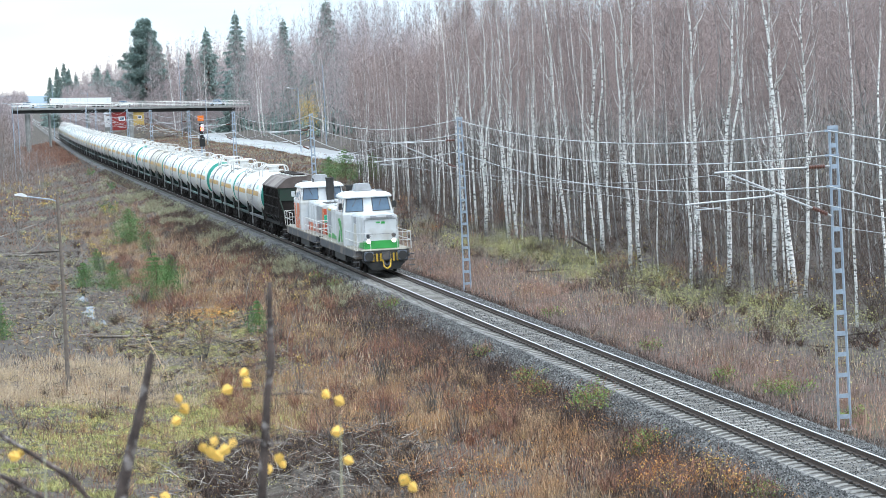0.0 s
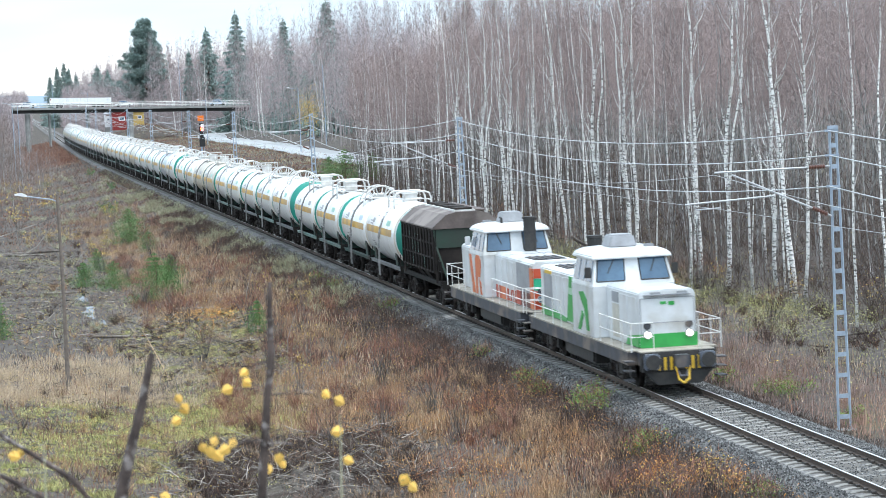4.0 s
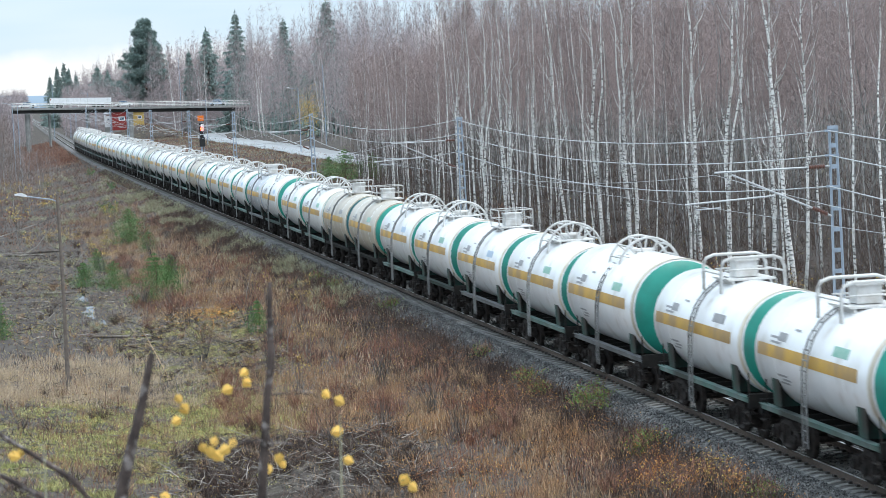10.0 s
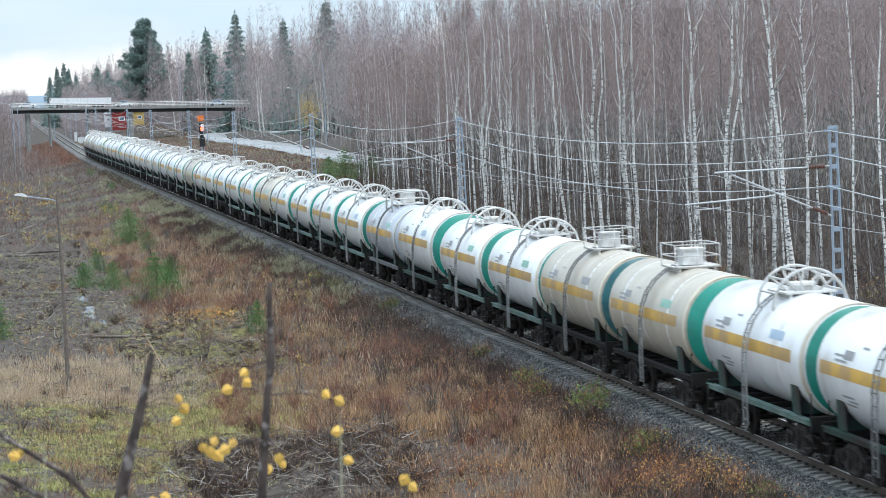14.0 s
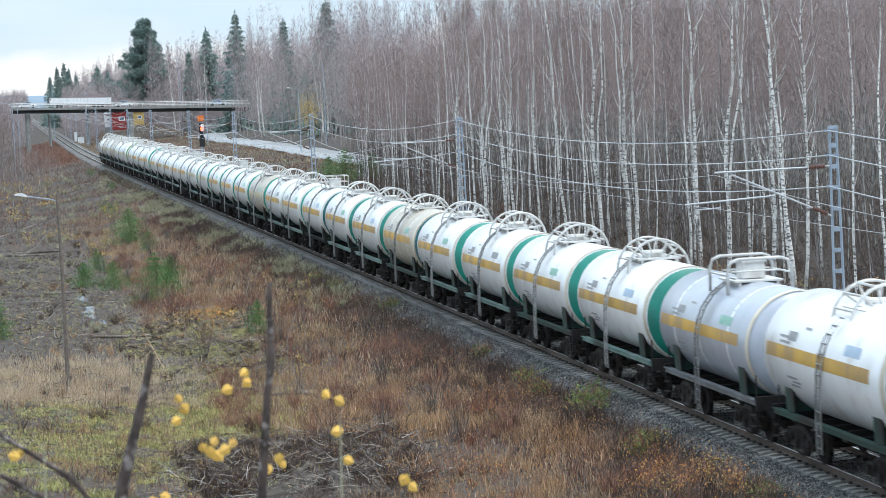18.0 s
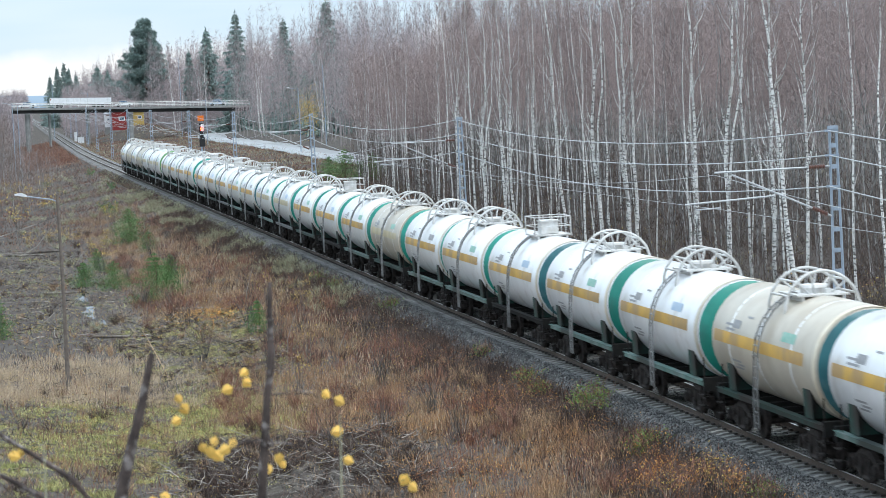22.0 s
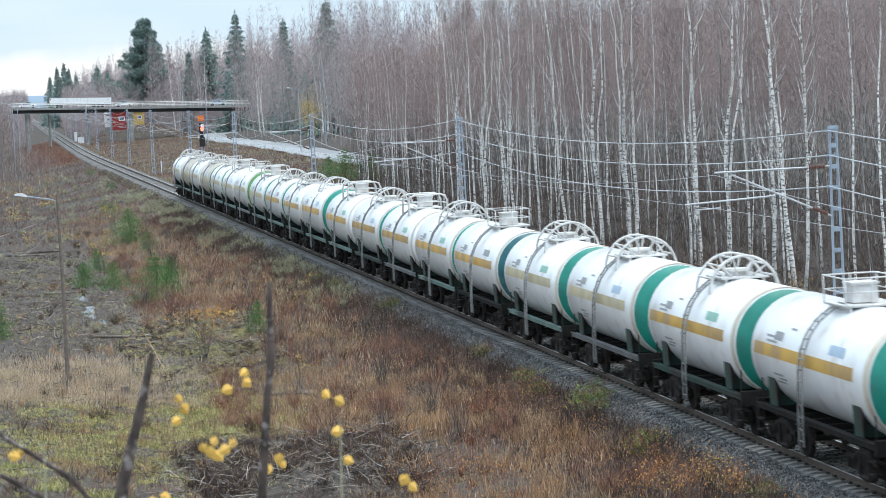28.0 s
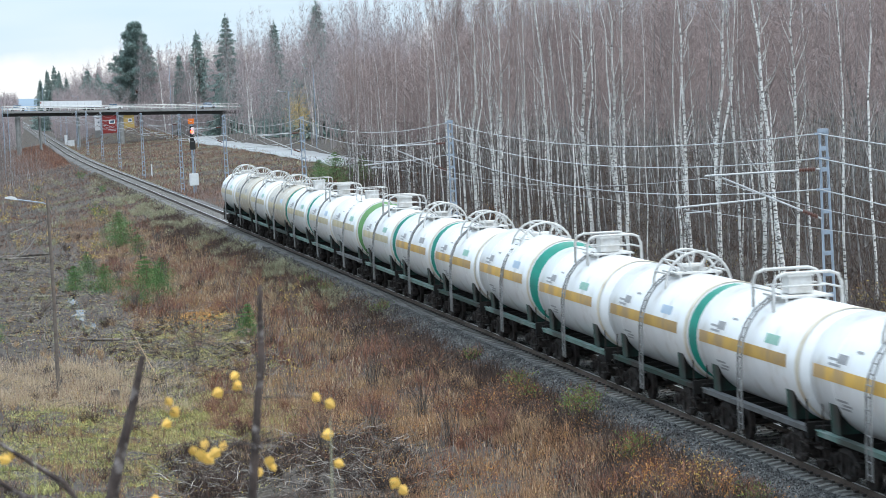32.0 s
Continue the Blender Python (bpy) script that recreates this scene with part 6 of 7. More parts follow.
def woods(name, label, xs, ys, hs, tri_twigs, pale, twig_w, trunk_r, crown=0.38, twig_mat=TWIG_FAR):
    """A joined wood: a trunk of three faces and a haze of twigs for each tree."""
    n = len(xs)
    z = height(xs, ys)
    base = np.stack([xs, ys, z - 0.2], 1)
    lean = np.stack([rng.normal(0, 0.035, n), rng.normal(0, 0.035, n), np.ones(n)], 1)
    top = base + lean * hs[:, None]
    r = trunk_r * rng.uniform(0.5, 1.3, n)
    knots = [base + (top - base) * f + (rng.normal(0, 0.013, (n, 3)) * hs[:, None] * [1, 1, 0] if 0 < f < 1 else 0) for f in (0, 0.2, 0.4, 0.6, 0.8, 1.0)]
    quads = []
    for p, q, ra, rb in zip(knots, knots[1:], (1.0, 0.88, 0.74, 0.55, 0.34), (0.88, 0.74, 0.55, 0.34, 0.08)):
        for j in range(3):
            a0, a1 = 2.094 * j, 2.094 * (j + 1)
            o0, o1 = np.array([math.cos(a0), math.sin(a0), 0]), np.array([math.cos(a1), math.sin(a1), 0])
            quads.append(np.stack([p + o0 * (r * ra)[:, None], p + o1 * (r * ra)[:, None], q + o1 * (r * rb)[:, None], q + o0 * (r * rb)[:, None]], 1))
    quads = np.stack(quads, 1).reshape(-1, 4, 3)
    o = tagged(new(name), label, "woods", kind="stuff")
    part("trunk", tri_mesh("woods_trunk", quads, 4, pale), pale, o)
    k = tri_twigs
    u = crown + (1 - crown) * rng.beta(1.5, 1.4, (n, k))
    p = base[:, None] + (top - base)[:, None] * u[..., None]
    spread = 1.75 * np.clip((1.05 - u) * 1.7, 0.12, 1) * np.clip((u - crown) * 5 + 0.25, 0, 1)
    a = rng.uniform(0, 6.283, (n, k))
    rr = np.sqrt(rng.uniform(0, 1, (n, k))) * spread
    p = p + np.stack([np.cos(a) * rr, np.sin(a) * rr, rng.normal(0, 0.2, (n, k))], -1)
    way = np.stack([np.cos(a) * 0.5, np.sin(a) * 0.5, np.ones((n, k)) * 0.8], -1) + rng.normal(0, 0.45, (n, k, 3))
    p, way = p.reshape(-1, 3), norm(way.reshape(-1, 3))
    tri = slivers(p, way, rng.uniform(0.5, 1.4, len(p)), rng.uniform(twig_w * 0.6, twig_w * 1.3, len(p)))
    part("crown", tri_mesh("woods_crown", tri, 3, twig_mat), twig_mat, o)


n = 1500
wx, wy = 16.5 + 62 * rng.uniform(0, 1, n) ** 1.15, rng.uniform(88, 400, n)
keep = ((wx + 21.8) / wy > 0.139) & (wx < 15 + (wy - 60) * 0.42)
wx, wy = wx[keep], wy[keep]
woods("birch_woods", "deep leafless birch wood with pale thin trunks", wx, wy, np.minimum(rng.uniform(13.5, 18.5, len(wx)) * np.interp(wy, (180, 400), (1.0, 0.78)), np.where((wx + 21.8) / wy < 0.173, 9.6 + wy * rng.uniform(0.009, 0.017, len(wx)), 99)), 420, TRUNK_FAR, 0.023, 0.05, 0.44)
n = 1250
wx, wy = 39 + 90 * rng.uniform(0, 1, n) ** 1.5, 400 + 600 * rng.uniform(0, 1, n)
keep = wx > np.where(wy > 640, 46, 39)
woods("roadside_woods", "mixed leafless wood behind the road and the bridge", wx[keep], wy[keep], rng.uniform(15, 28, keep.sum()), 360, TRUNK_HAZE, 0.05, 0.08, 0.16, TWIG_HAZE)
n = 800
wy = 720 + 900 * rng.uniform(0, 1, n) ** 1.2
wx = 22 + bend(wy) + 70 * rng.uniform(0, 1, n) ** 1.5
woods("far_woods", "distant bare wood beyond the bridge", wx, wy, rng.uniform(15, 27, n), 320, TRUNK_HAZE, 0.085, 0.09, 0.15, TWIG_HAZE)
n = 420
wy = 470 + 900 * rng.uniform(0, 1, n)
wx = bend(wy) - 14 - 22 * rng.uniform(0, 1, n) ** 1.4 - np.clip(wy - 700, 0, 1000) * 0.012
woods("west_woods", "bare young trees along the western side of the line", wx, wy, rng.uniform(5, 12, n), 90, TRUNK_FAR, 0.06, 0.06, 0.15, BANK_TWIG)
n = 420
wy = 716 + 110 * rng.uniform(0, 1, n)
wx = 9 + 52 * rng.uniform(0, 1, n)
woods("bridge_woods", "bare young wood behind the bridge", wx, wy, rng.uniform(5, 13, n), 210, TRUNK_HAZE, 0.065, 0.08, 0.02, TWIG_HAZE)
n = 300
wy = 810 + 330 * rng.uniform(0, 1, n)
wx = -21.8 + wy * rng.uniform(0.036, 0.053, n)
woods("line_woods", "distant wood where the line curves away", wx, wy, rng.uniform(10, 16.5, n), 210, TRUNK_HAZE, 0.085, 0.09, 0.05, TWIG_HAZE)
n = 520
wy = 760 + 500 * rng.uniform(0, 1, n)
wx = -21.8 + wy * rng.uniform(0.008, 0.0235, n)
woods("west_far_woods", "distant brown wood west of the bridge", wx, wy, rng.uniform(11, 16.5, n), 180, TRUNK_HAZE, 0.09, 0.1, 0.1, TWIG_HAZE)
n = 260
wy = 330 + 330 * rng.uniform(0, 1, n)
wx = -6.5 - 16 * rng.uniform(0, 1, n) ** 0.8
woods("bank_saplings", "bare grey saplings on the western bank", wx, wy, rng.uniform(1.5, 7.0, n), 50, TRUNK_FAR, 0.03, 0.04, 0.1, BANK_TWIG)
n = 1300
wx, wy = 12.5 + 26 * rng.uniform(0, 1, n) ** 1.3, rng.uniform(95, 385, n)
keep = (wx < 14 + (wy - 60) * 0.42) & ((wx + 21.8) / wy > 0.139)
woods("understorey", "bare grey-brown saplings under the birches", wx[keep], wy[keep], 1.5 + 8.5 * rng.uniform(0, 1, keep.sum()) ** 1.7, 60, BARK_GREY, 0.020, 0.022, 0.05, UNDER)


for tx, ty, th in ((33.6, 452, 10.5), (36.0, 470, 9.0)):
    o = thing("aspen_tree", "half-bare tree with fading yellow leaves by the road", "tree", "yellow trees")
    part("trunk", M().tube([(0, 0, -0.2), (0.1, 0, th * 0.5), (0, 0, th * 0.95)], [0.12, 0.08, 0.02], 6), BARK_GREY, o)
    c = rng.normal(0, 1, (900, 3)) * [0.95, 0.95, th * 0.17] + [0, 0, th * 0.62]
    aa, bb = norm(rng.normal(size=(900, 3))) * 0.14, norm(rng.normal(size=(900, 3))) * 0.10
    part("crown", tri_mesh("aspen_crown", np.stack([c - aa, c + bb, c + aa], 1), 3, ASPEN_FAR), ASPEN_FAR, o)
    o.location = (tx, ty, float(height(tx, ty)))


# ---------- conifers ----------
def conifer(name, label, x, y, h, spread, material, seed, pine=False, n_whorl=32, per=46, group="conifers", soft=0.0):
    """A spruce of drooping whorls, or a pine of rising limbs that carry needle clumps."""
    r = np.random.default_rng(seed)
    o = thing(name, label, "tree", group)
    part("trunk", M().tube([(0, 0, -0.3), (0.1, 0, h * 0.5), (0, 0, h * 0.995)], [0.013 * h, 0.008 * h, 0.02], 7), PINE_BARK, o)
    pts, ways = [], []
    limbs = M()
    if pine:
        for k in range(110):
            u = 0.16 + 0.82 * (k + r.random()) / 110
            a = r.uniform(0, 6.283)
            le = spread * min(0.9, 1.5 * (1.02 - u)) * (0.6 if u < 0.3 else 1.0) * r.uniform(0.4, 1.2)
            d = np.array([math.cos(a), math.sin(a), 0.15 + 0.5 * u])
            p0 = np.array([0, 0, h * u * 0.95])
            limbs.tube([p0, p0 + d * le * 0.5, p0 + d * le + [0, 0, 0.15 * le]], [0.09, 0.06, 0.02], 4)
            for c in range(6):
                q = p0 + d * le * r.uniform(0.25, 1.0) + r.normal(0, 0.35, 3)
                m = per * 3
                v = norm(r.normal(size=(m, 3))) * np.array([1.15, 1.15, 0.8]) * (r.uniform(0.3, 1, m) ** 0.5)[:, None] * r.uniform(0.6, 1.15)
                pts.append(q + v)
                ways.append(norm(v * [1, 1, 0.6] + [0, 0, 0.5] + r.normal(0, 0.3, (m, 3))))
        size = 0.17
    else:
        for k in range(n_whorl):
            u = (k + r.uniform(0.2, 0.8)) / n_whorl
            z = h * (0.05 + 0.93 * u)
            reach = spread * 2.2 * (1 - u) ** (0.9 - 0.3 * soft) * r.uniform(0.65, 1.15) + 0.03 * spread
            for a in np.arange(0, 6.28, 6.28 / 9) + r.uniform(0, 1):
                le = reach * r.uniform(0.55, 1.15)
                out = np.array([math.cos(a), math.sin(a), 0.0])
                m = max(8, int(per * (0.4 + 1.2 * (1 - u))))
                t = r.uniform(0.05, 1, m)
                drop = (-0.42 + 0.35 * soft) * t + 0.20 * t ** 3
                p = np.array([0, 0, z]) + out * (le * t)[:, None] + np.stack([0 * t, 0 * t, drop * le], 1) + r.normal(0, (0.035 + 0.075 * soft) * spread, (m, 3)) * (1.15 - u)
                pts.append(p)
                ways.append(norm(out * 0.7 + np.array([0, 0, -0.75 + 0.95 * soft]) + r.normal(0, 0.4 + 0.4 * soft, (m, 3))))
        top = np.stack([0 * np.arange(14.0), 0 * np.arange(14.0), h * np.linspace(0.93, 0.995, 14)], 1)
        pts.append(top)
        ways.append(norm(np.array([0, 0, 0.6]) + r.normal(0, 0.5, (14, 3))))
        size = min(0.34, h * 0.0125)
    p, w = np.concatenate(pts), np.concatenate(ways)
    side = norm(np.cross(w, r.normal(size=p.shape))) * size * 0.5
    ln = r.uniform(0.7, 1.5, len(p))[:, None] * size * 2.3
    part("crown", tri_mesh(name + "_crown", np.stack([p - side, p + side, p + w * ln], 1), 3, material), material, o)
    if pine:
        part("limb", limbs, PINE_BARK, o)
    o.location = (x, y, float(height(x, y)))
    return o


for i, (x, y, top, sp) in enumerate(((46.9, 700, 30.2, 3.6), (51.9, 640, 26.2, 3.3), (44.8, 760, 27.7, 4.2), (48.8, 540, 27.4, 3.6), (39.8, 760, 22.1, 2.2), (44.1, 690, 13.1, 1.6), (18.0, 1150, 23.7, 3.0),
                                     (20.8, 1150, 25.2, 3.2), (21.5, 1120, 22.5, 2.6), (22.0, 900, 20.6, 4.2), (25.2, 900, 19.0, 4.2), (16.6, 1200, 20.7, 2.6), (51.6, 600, 14.6, 3.2), (22.6, 1080, 19.5, 3.0), (47.5, 600, 11.5, 2.6))):
    conifer("spruce_tree", "tall dark green spruce rising from the bare wood", x, y, top - float(height(x, y)), sp, NEEDLES_HAZE, 40 + i, per=40)
conifer("pine_tree", "tall broad-crowned dark green pine beyond the bridge", 26.4, 735, 30.8 - float(height(26.4, 735)), 8.6, NEEDLES_HAZE, 90, True)
for i, (x, y, h, sp) in enumerate(((-10.8, 169, 2.9, 1.25), (-9.9, 171, 2.0, 0.95), (-12.6, 182, 1.9, 0.9), (-8.5, 234, 3.0, 1.45), (-14.2, 190, 1.8, 0.8), (-20.6, 146, 2.4, 0.7), (-8.0, 137, 1.7, 0.5), (-8.8, 184, 1.7, 0.8), (-8.2, 215, 1.6, 0.7), (-12.6, 205, 1.8, 0.6), (21, 300, 2.6, 1.5), (20, 310, 3.6, 1.9), (19.5, 320, 2.6, 1.5), (22.5, 306, 3.0, 1.6))):
    conifer("young_spruce", "small bushy green spruce among dry stems", x, y, h, sp, NEEDLES_Y, 60 + i, False, 18, 48, "young spruces", 0.55)


# ---------- shrubs ----------
def shrub(label, x, y, h, leaf, seed, n_leaf=220, n_stem=26, size=0.05, spread=0.5):
    r = np.random.default_rng(seed)
    o = thing("shrub", label, "shrub", "shrubs")
    m = M()
    ends = []
    for k in range(n_stem):
        a, t = r.uniform(0, 6.28), r.uniform(0.1, 1) * spread
        p0 = Vector((r.normal(0, 0.12), r.normal(0, 0.12), -0.1))
        p1 = p0 + Vector((math.cos(a) * t * 0.35, math.sin(a) * t * 0.35, h * 0.4)) + Vector(r.normal(0, 0.06, 3))
        p2 = p0 + Vector((math.cos(a) * t * 0.7, math.sin(a) * t * 0.7, h * 0.7)) + Vector(r.normal(0, 0.08, 3))
        p3 = p0 + Vector((math.cos(a) * t, math.sin(a) * t, h * r.uniform(0.75, 1))) + Vector(r.normal(0, 0.10, 3))
        m.tube([p0, p1, p2, p3], [0.010, 0.008, 0.006, 0.002], 3, cap=False)
        ends += [p1.lerp(p2, 0.5), p2, p2.lerp(p3, 0.5), p3]
    e = np.array([tuple(v) for v in ends])
    q = e[r.integers(0, len(e), n_stem * 9)]
    tw = slivers(q, norm(r.normal(0, 0.6, (len(q), 3)) + [0, 0, 0.8]), r.uniform(0.12, 0.5, len(q)), r.uniform(0.006, 0.014, len(q)))
    tagged(part("twig", tri_mesh("shrub_twig", tw, 3, RUST), RUST, o), kind="stuff")
    part("stem", m, SLASH, o)
    if n_leaf:
        e = np.array([tuple(v) for v in ends])
        c = e[r.integers(0, len(e), n_leaf)] + r.normal(0, 0.09, (n_leaf, 3))
        a, b = norm(r.normal(size=(n_leaf, 3))), norm(r.normal(size=(n_leaf, 3)))
        s = r.uniform(size * 0.6, size * 1.2, n_leaf)[:, None]
        part("foliage", tri_mesh("shrub_foliage", np.stack([c - a * s, c + b * s * 0.7, c + a * s], 1), 3, leaf), leaf, o)
    o.location = (x, y, float(height(x, y)))


for i, (x, y, k) in enumerate(((-2.4, 97.8, 0.8), (-2.7, 94.6, 0.6), (-2.55, 87.5, 1.1), (-2.1, 88.6, 1.0), (-2.6, 79.0, 0.75), (-3.1, 78.4, 0.6), (-2.2, 108.3, 0.6), (-2.0, 133.0, 0.7), (-2.3, 150.0, 0.8), (-2.4, 158.0, 0.7))):
    shrub("low green leafy shrub at the ballast edge", x, y, 0.85 * k, GLEAF, 200 + i, int(520 * k), 30, 0.05, 0.8 * k)
for i, (x, y, k) in enumerate(((3.75, 94.2, 1.0), (4.35, 88.0, 1.2), (4.1, 89.4, 1.0), (4.12, 81.0, 0.9), (4.2, 106.7, 0.8), (4.16, 124.5, 0.8))):
    shrub("bright green low shrub in the trackside verge", x, y, 0.6 * k, GLEAF, 220 + i, int(420 * k), 26, 0.05, 0.6 * k)
for i, (x, y) in enumerate(((-4.9, 143), (-5.6, 139), (-7.6, 120), (-6.2, 150), (-12.5, 200), (-9, 250), (-13, 300), (-11.5, 360), (-15, 330), (-18, 310), (-9.0, 112), (-17, 260), (14.6, 108), (15.0, 112), (13.0, 116), (12.4, 126), (11.5, 140))):
    shrub("thin sapling with sparse yellow leaves", x, y, 1.9 if y < 190 else 3.2, YLEAF, 240 + i, 90 if y < 190 else 170, 16, 0.05 if y < 190 else 0.085, 0.7 if y < 190 else 1.6)
for i, (x, y, k) in enumerate(((-4.5, 72.2, 0.8), (-4.2, 72.3, 0.95), (-3.85, 72.8, 0.9), (-4.3, 70.6, 0.8), (-3.75, 70.4, 1.0), (-3.55, 69.9, 1.15), (-3.45, 69.2, 1.2), (-3.2, 69.3, 1.25), (-3.05, 68.6, 0.9), (-3.3, 68.2, 1.0), (-3.9, 69.4, 0.9), (-4.8, 71.0, 0.8))):
    shrub("low sapling with orange and yellow autumn leaves", x, y, 1.1 * k, YLEAF if i in (3, 6, 7) else OLEAF, 270 + i, 105, 12, 0.040, 0.46)
for i, (x, y, k) in enumerate(((-2.45, 69.0, 0.55), (-2.35, 67.6, 0.6), (-2.7, 70.2, 0.45))):
    shrub("low green leafy shrub at the ballast edge", x, y, 0.85 * k, GLEAF, 300 + i, int(420 * k), 24, 0.042, 0.8 * k)
for i in range(22):
    y = rng.uniform(230, 420)
    x = rng.uniform(-17, -4)
    shrub("bushy olive and yellow shrub on the bank", x, y, rng.uniform(1.0, 2.2), ASPEN_FAR if x < -12.5 else (SAGE, NEEDLES_Y)[i % 2], 400 + i, 110 if x < -12.5 else 260, 12, 0.10, rng.uniform(0.7, 1.3))
for i in range(26):
    x, y = rng.uniform(-12, -4), rng.uniform(85, 230)
    shrub("bare reddish-brown willow shrub", x, y, rng.uniform(1.2, 2.2), OLEAF, 300 + i, 0, 34, 0.04, rng.uniform(0.6, 1.1))
for i in range(34):
    x, y = rng.uniform(9, 15), rng.uniform(98, 300)
    shrub("bare brown shrub at the forest edge", x, y, rng.uniform(1.0, 2.4), OLEAF, 340 + i, 0 if i % 3 else 60, 26, 0.045, rng.uniform(0.6, 1.1))


# ---------- felled wood and litter ----------
def litter(n, x0, x1, y0, y1, keep, l0, l1, w):
    u, y = rng.uniform(x0, x1, n), rng.uniform(y0, y1, n)
    k = rng.uniform(size=n) < keep(u, y)
    x, y = u[k] + bend(y[k]), y[k]
    n = len(x)
    base = np.stack([x, y, height(x, y) + rng.uniform(0.0, 0.30, n)], 1)
    way = norm(np.stack([rng.normal(0, 1, n), rng.normal(0, 1, n), rng.normal(0.15, 0.40, n)], 1))
    return slivers(base, way, rng.uniform(l0, l1, n), rng.uniform(w * 0.5, w * 1.5, n))


stuff("brushwood", "grey felled branches and brushwood on the cleared ground", "brushwood",
      [litter(30000, -24, -7, 80, 130, lambda u, y: 0.08 + 0.3 * blot(u, y, 4, 0.1) + 0.9 * heap(u, y), 0.2, 0.8, 0.024), litter(6000, -15, -7, 117, 152, lambda u, y: mud(u, y) * (0.3 + 0.7 * blot(u, y / 2, 0.9, 0.0)), 0.3, 1.3, 0.034), litter(11000, -24, -10, 136, 260, lambda u, y: felled(u, y) * (0.3 + 0.7 * blot(u, y / 2, 1.4, 0.0)), 0.25, 1.2, 0.038),
       litter(12000, 6, 24, 90, 300, lambda u, y: 0.15 + 0.85 * blot(u, y, 5, 0.1), 0.3, 1.2, 0.030)], SLASH)


def twigs_pale(n, x0, x1, y0, y1):
    """Bent pale branches lying in heaps."""
    m = M()
    for k in range(n):
        u, y, a, le = rng.uniform(x0, x1), rng.uniform(y0, y1), rng.uniform(0, 6.28), rng.uniform(0.3, 1.3)
        x = u + float(bend(y))
        z = float(height(x, y)) + rng.uniform(0.05, 0.45)
        d = Vector((math.cos(a), math.sin(a), rng.normal(0.1, 0.25)))
        p1 = Vector((x, y, z)) + d * le * 0.5 + Vector(rng.normal(0, 0.08, 3))
        m.tube([(x, y, z), p1, p1 + d * le * 0.5 + Vector(rng.normal(0, 0.12, 3))], [0.015, 0.011, 0.004], 4, cap=False)
    return m


for spot in ((420, -16.0, -8.0, 82, 97), (260, -22, -12, 140, 230), (200, -14, -8.0, 120, 150), (260, 8.5, 13.5, 96, 190)):
    tagged(part("branch_heap", twigs_pale(*spot), SLASH_PALE), "heap of pale bent cut branches", "branches", kind="stuff")


def log(x, y, le, r, turn, tilt=0.0, pale=False):
    o = tagged(part("log", M().tube([(-le / 2, 0, 0), (0, 0.05, 0.02), (le / 2, 0, 0)], [r, r * 0.9, r * 0.7], 8), BIRCH if pale else SLASH), "felled grey log lying on the cleared ground", "log", "felled logs")
    o.location, o.rotation_euler = (x, y, float(height(x, y)) + r + abs(math.sin(radians(tilt))) * le / 2), (0, radians(tilt), radians(turn))


for x, y, le, r, turn, tilt in ((-16.5, 231, 4.5, 0.12, 20, 0), (-17.5, 226, 3.5, 0.10, -15, 0), (-16.0, 181, 2.8, 0.08, 35, 3), (-14.6, 148, 2.2, 0.09, -30, 0), (-9.6, 157, 2.6, 0.07, 25, 2), (-10.4, 152, 2.0, 0.07, -10, 0),
                                (-11.5, 92, 2.2, 0.04, 12, 0), (-12.4, 89, 1.8, 0.035, -20, 4), (-10.4, 87, 2.6, 0.03, 35, 0), (13.2, 158, 5.0, 0.10, 60, 14), (9.5, 150, 3.0, 0.06, 10, 2), (10.2, 144, 2.4, 0.06, -30, 3), (12.0, 104, 2.4, 0.06, 15, 0), (12.8, 100, 2.0, 0.07, -25, 0)):
    log(x, y, le, r, turn, tilt)
for x, y in ((-16.2, 141), (-13.8, 143), (-15.5, 120), (-18, 170)):
    o = tagged(part("tree_stump", M().tube([(0, 0, -0.1), (0, 0, 0.2), (0, 0, 0.42)], [0.26, 0.2, 0.19], 9), POLE_WOOD), "weathered sawn tree stump on the cleared ground", "tree stump", "tree stumps")
    o.location = (x, y, float(height(x, y)))
# a thin leaning stake in the clearing
o = tagged(part("stake", M().tube([(0, 0, 0), (-0.95, 3.0, 2.1)], [0.02, 0.014], 5), TAN), "thin pale stake leaning in the clearing", "stake")
o.location = (-13.3, 124, float(height(-13.3, 124)))


for k, (x, y, h) in enumerate(((-7.3, 150, 2.3), (-8.4, 128, 1.6), (-8.1, 124, 1.9), (-13.4, 118, 1.5), (-14.0, 121, 1.3), (-12.2, 122, 1.7), (-6.6, 118, 1.5), (-17.2, 156, 2.6), (-16.1, 150, 1.8))):
    bent = part("dead_stem", M().tube([(0, 0, -0.1), (0.08 * (-1) ** k, 0, h * 0.4), (0.22 * (-1) ** k + 0.1, 0, h * 0.75), (0.5, 0, h)], [0.022, 0.018, 0.013, 0.006], 5), SLASH_PALE)
    tagged(bent, "thin pale dead stem standing in dry grass", "dead stem", "dead stems")
    bent.location = (x, y, float(height(x, y)))


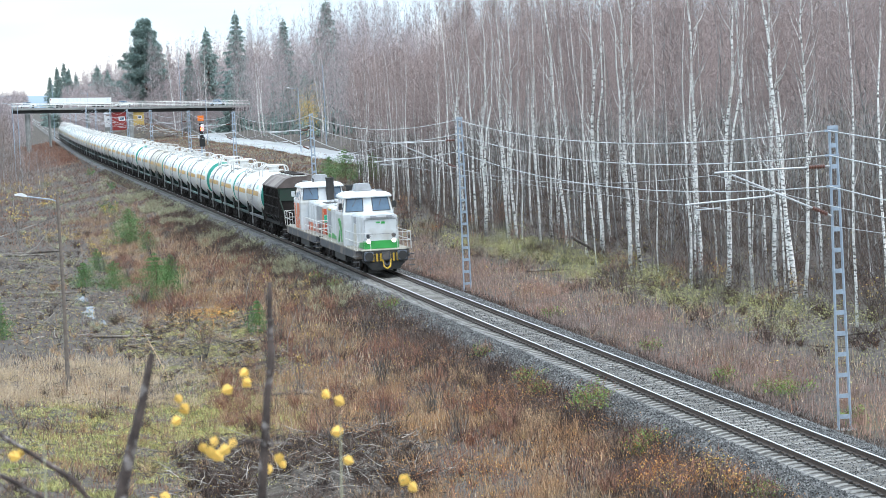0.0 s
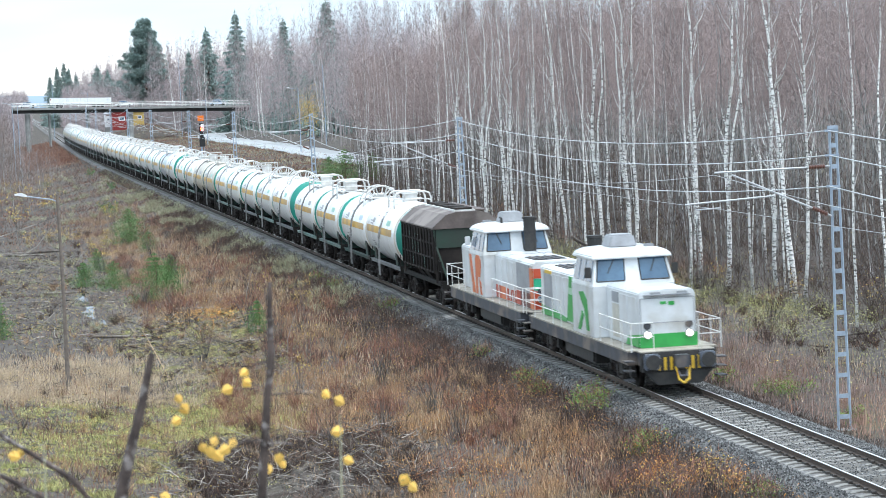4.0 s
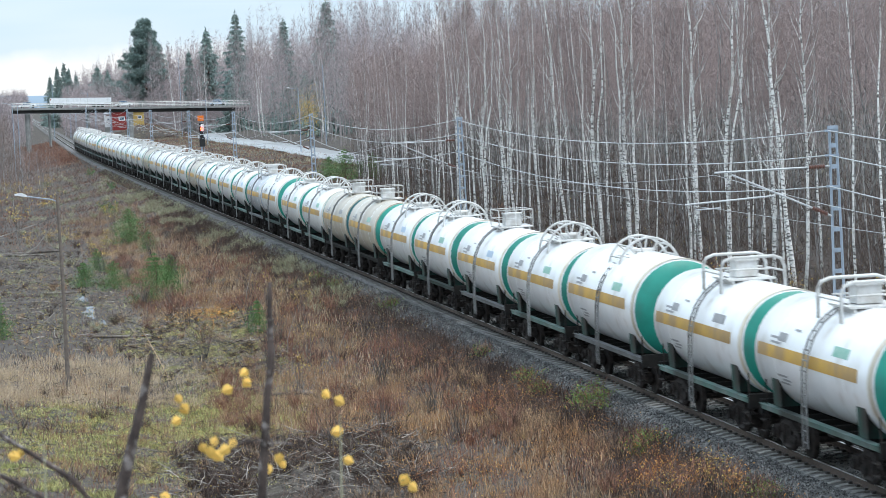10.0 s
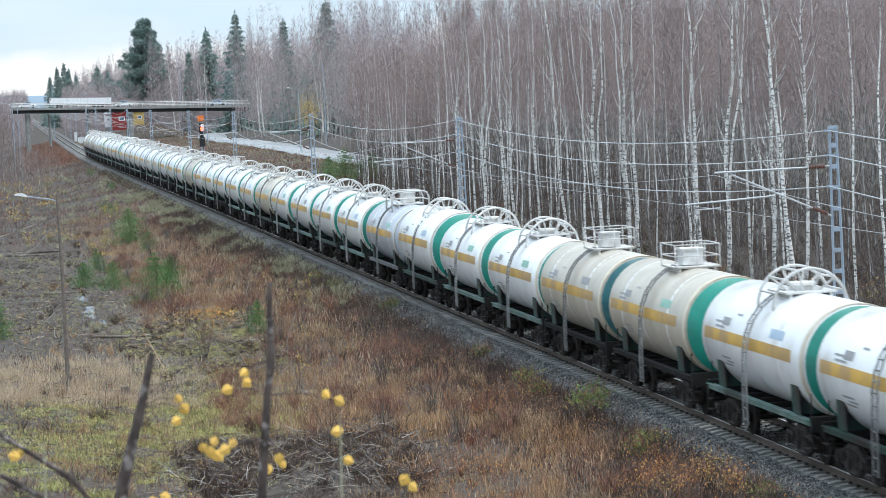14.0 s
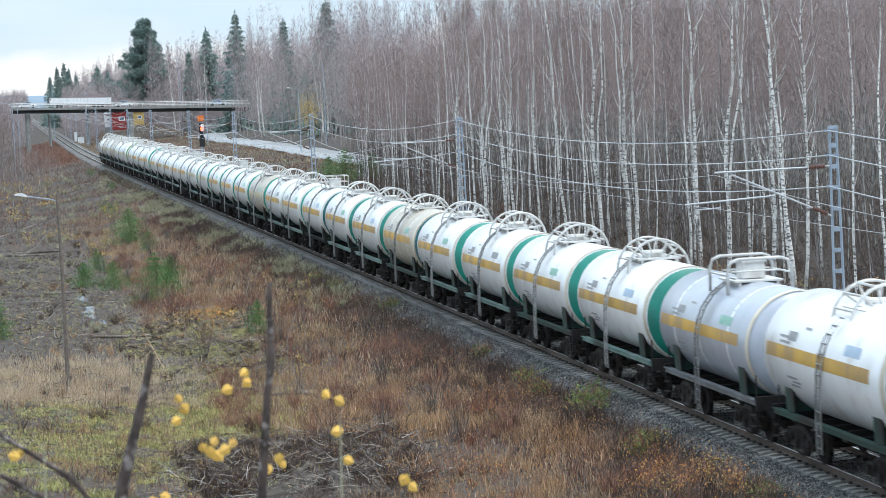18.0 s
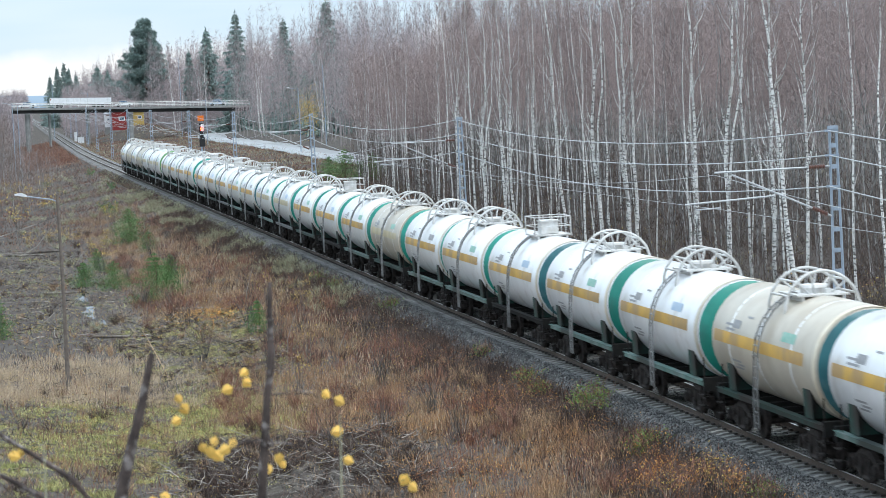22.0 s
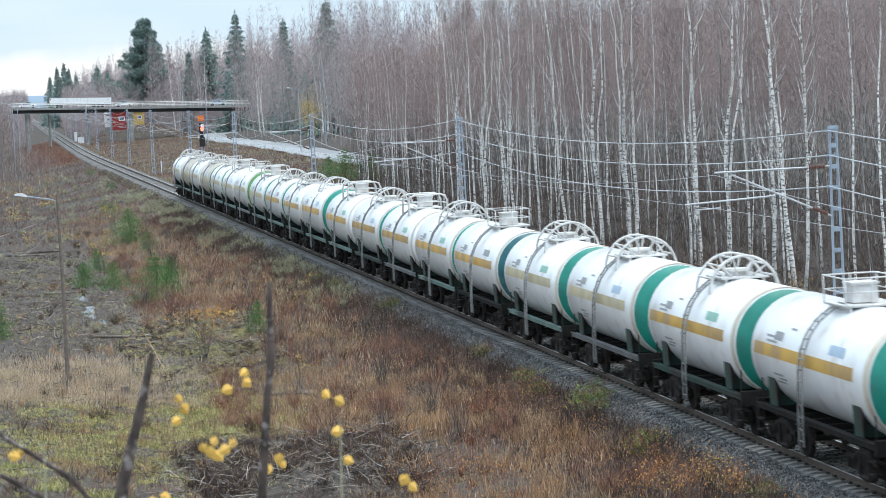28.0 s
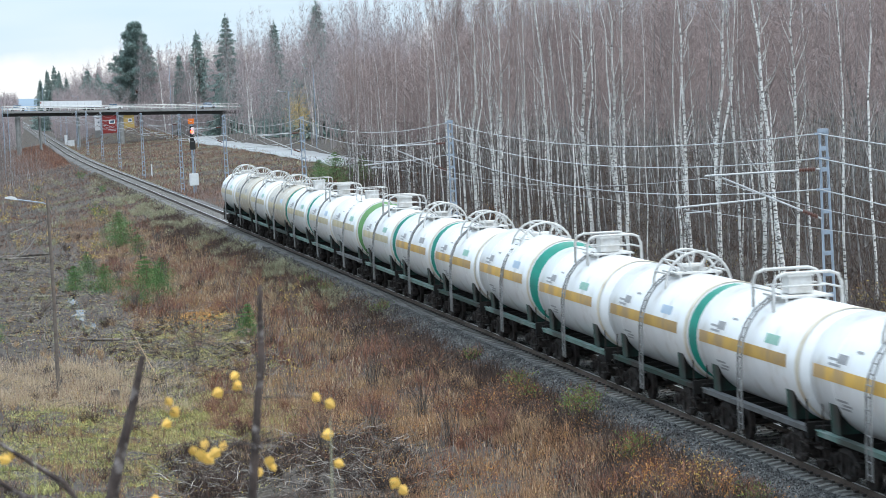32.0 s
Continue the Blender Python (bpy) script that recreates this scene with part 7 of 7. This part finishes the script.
# ---------- twigs close to the camera: x, z, size and tilt of each leaf ----------
LEAVES_A = [(-21.112, 9.420, 0.027, 60), (-21.106, 9.394, 0.034, -50), (-21.157, 9.380, 0.033, 70), (-21.195, 9.252, 0.030, 15), (-21.188, 9.217, 0.040, -40), (-21.208, 9.227, 0.034, 5), (-21.149, 9.245, 0.032, 25), (-21.171, 9.230, 0.034, 60), (-21.224, 9.238, 0.030, -20),
            (-20.909, 9.351, 0.033, -45), (-20.877, 9.333, 0.034, -60), (-20.886, 9.256, 0.036, 80), (-21.036, 9.198, 0.032, 10), (-21.028, 9.183, 0.024, -30), (-21.063, 9.174, 0.028, 0), (-20.861, 9.181, 0.030, -65), (-20.722, 9.121, 0.036, 30), (-20.700, 9.102, 0.033, -40)]
LEAVES_B = [(-21.279, 9.366, 0.026, -30), (-21.265, 9.339, 0.036, -35), (-21.288, 9.311, 0.029, 65), (-21.325, 9.122, 0.032, 5), (-21.357, 9.115, 0.025, 60)]
LEAVES_C = [(-21.690, 9.251, 0.034, -75), (-21.674, 9.258, 0.026, 40)]

def near_stick(pts, rad, label, leaves, bark=NEAR_BARK):
    o = thing("sapling", label, "sapling", "saplings before the camera")
    x0, y0 = pts[-1][0], pts[-1][1]
    g = float(height(x0, y0)) - 0.1
    full = [Vector(p) for p in pts] + [Vector((x0 - 0.02, y0, g))]
    part("stem", M().tube(full, rad + [rad[-1] * 1.1], 8), bark, o)
    for j, (x, z, s, tilt) in enumerate(leaves):
        y = y0 + 0.12 * math.sin(j * 2.4)
        x, z = EYE[0] + (x - EYE[0]) * y / y0, EYE[2] + (z - EYE[2]) * y / y0
        q = min(full[:-1], key=lambda p: (p.x - x) ** 2 + (p.z - z) ** 2)
        tw = part("twig", M().tube([q, q.lerp(Vector((x, y, z)), 0.5) + Vector((0, 0, 0.012)), (x, y, z)], [0.0016, 0.0012, 0.0008], 4), NEAR_BARK, o)
        lf = M()
        lf.v = [(0, 0, 0), (-0.5, 0.08, -0.32), (-0.42, 0.05, -0.68), (0, 0.0, -1.0), (0.42, 0.05, -0.68), (0.5, 0.08, -0.32), (0, -0.06, -0.5)]
        lf.f = [(0, 1, 6), (1, 2, 6), (2, 3, 6), (3, 4, 6), (4, 5, 6), (5, 0, 6)]
        lo = part("leaf", lf, LEAF_BIG, tw)
        turn = Euler((radians(12 * math.sin(j * 1.7)), radians(tilt), radians(25 * math.sin(j * 2.3))))
        lo.location, lo.scale, lo.rotation_euler = Vector((x, y, z)) + turn.to_matrix() @ Vector((0, 0, s * 0.5)), (s * 0.85, s, s), turn


near_stick([(-21.036, 7, 9.642), (-21.041, 7, 9.557), (-21.043, 7, 9.444), (-21.057, 7, 9.359), (-21.069, 7, 9.246), (-21.085, 7, 9.102)], [0.0045, 0.0075, 0.009, 0.0095, 0.011, 0.012], "blurred bare sapling stem with yellow leaves", LEAVES_A)
near_stick([(-21.338, 7, 9.485), (-21.351, 7, 9.435), (-21.372, 7, 9.352), (-21.398, 7, 9.269), (-21.421, 7, 9.186), (-21.437, 7, 9.115)], [0.007, 0.0095, 0.011, 0.013, 0.015, 0.016], "blurred cut sapling stem with few yellow leaves", LEAVES_B)
near_stick([(-21.76, 7, 9.335), (-21.722, 7, 9.306), (-21.623, 7, 9.236), (-21.549, 7, 9.181), (-21.510, 7, 9.125)], [0.004, 0.005, 0.006, 0.008, 0.010], "blurred drooping bare branch with a yellow leaf", LEAVES_C)
near_stick([(-21.76, 7, 9.225), (-21.728, 7, 9.208), (-21.648, 7, 9.157), (-21.60, 7, 9.120)], [0.004, 0.005, 0.007, 0.008], "blurred drooping bare branch low before the camera", [])
for x, z in ((-20.928, 9.345), (-21.625, 9.33)):
    near_stick([(x, 6.6, z), (x - 0.002, 6.6, z - 0.07), (x - 0.006, 6.6, z - 0.2)], [0.0012, 0.0016, 0.002], "blurred thin pale withered stalk close to the camera", [], SAGE)


motions()
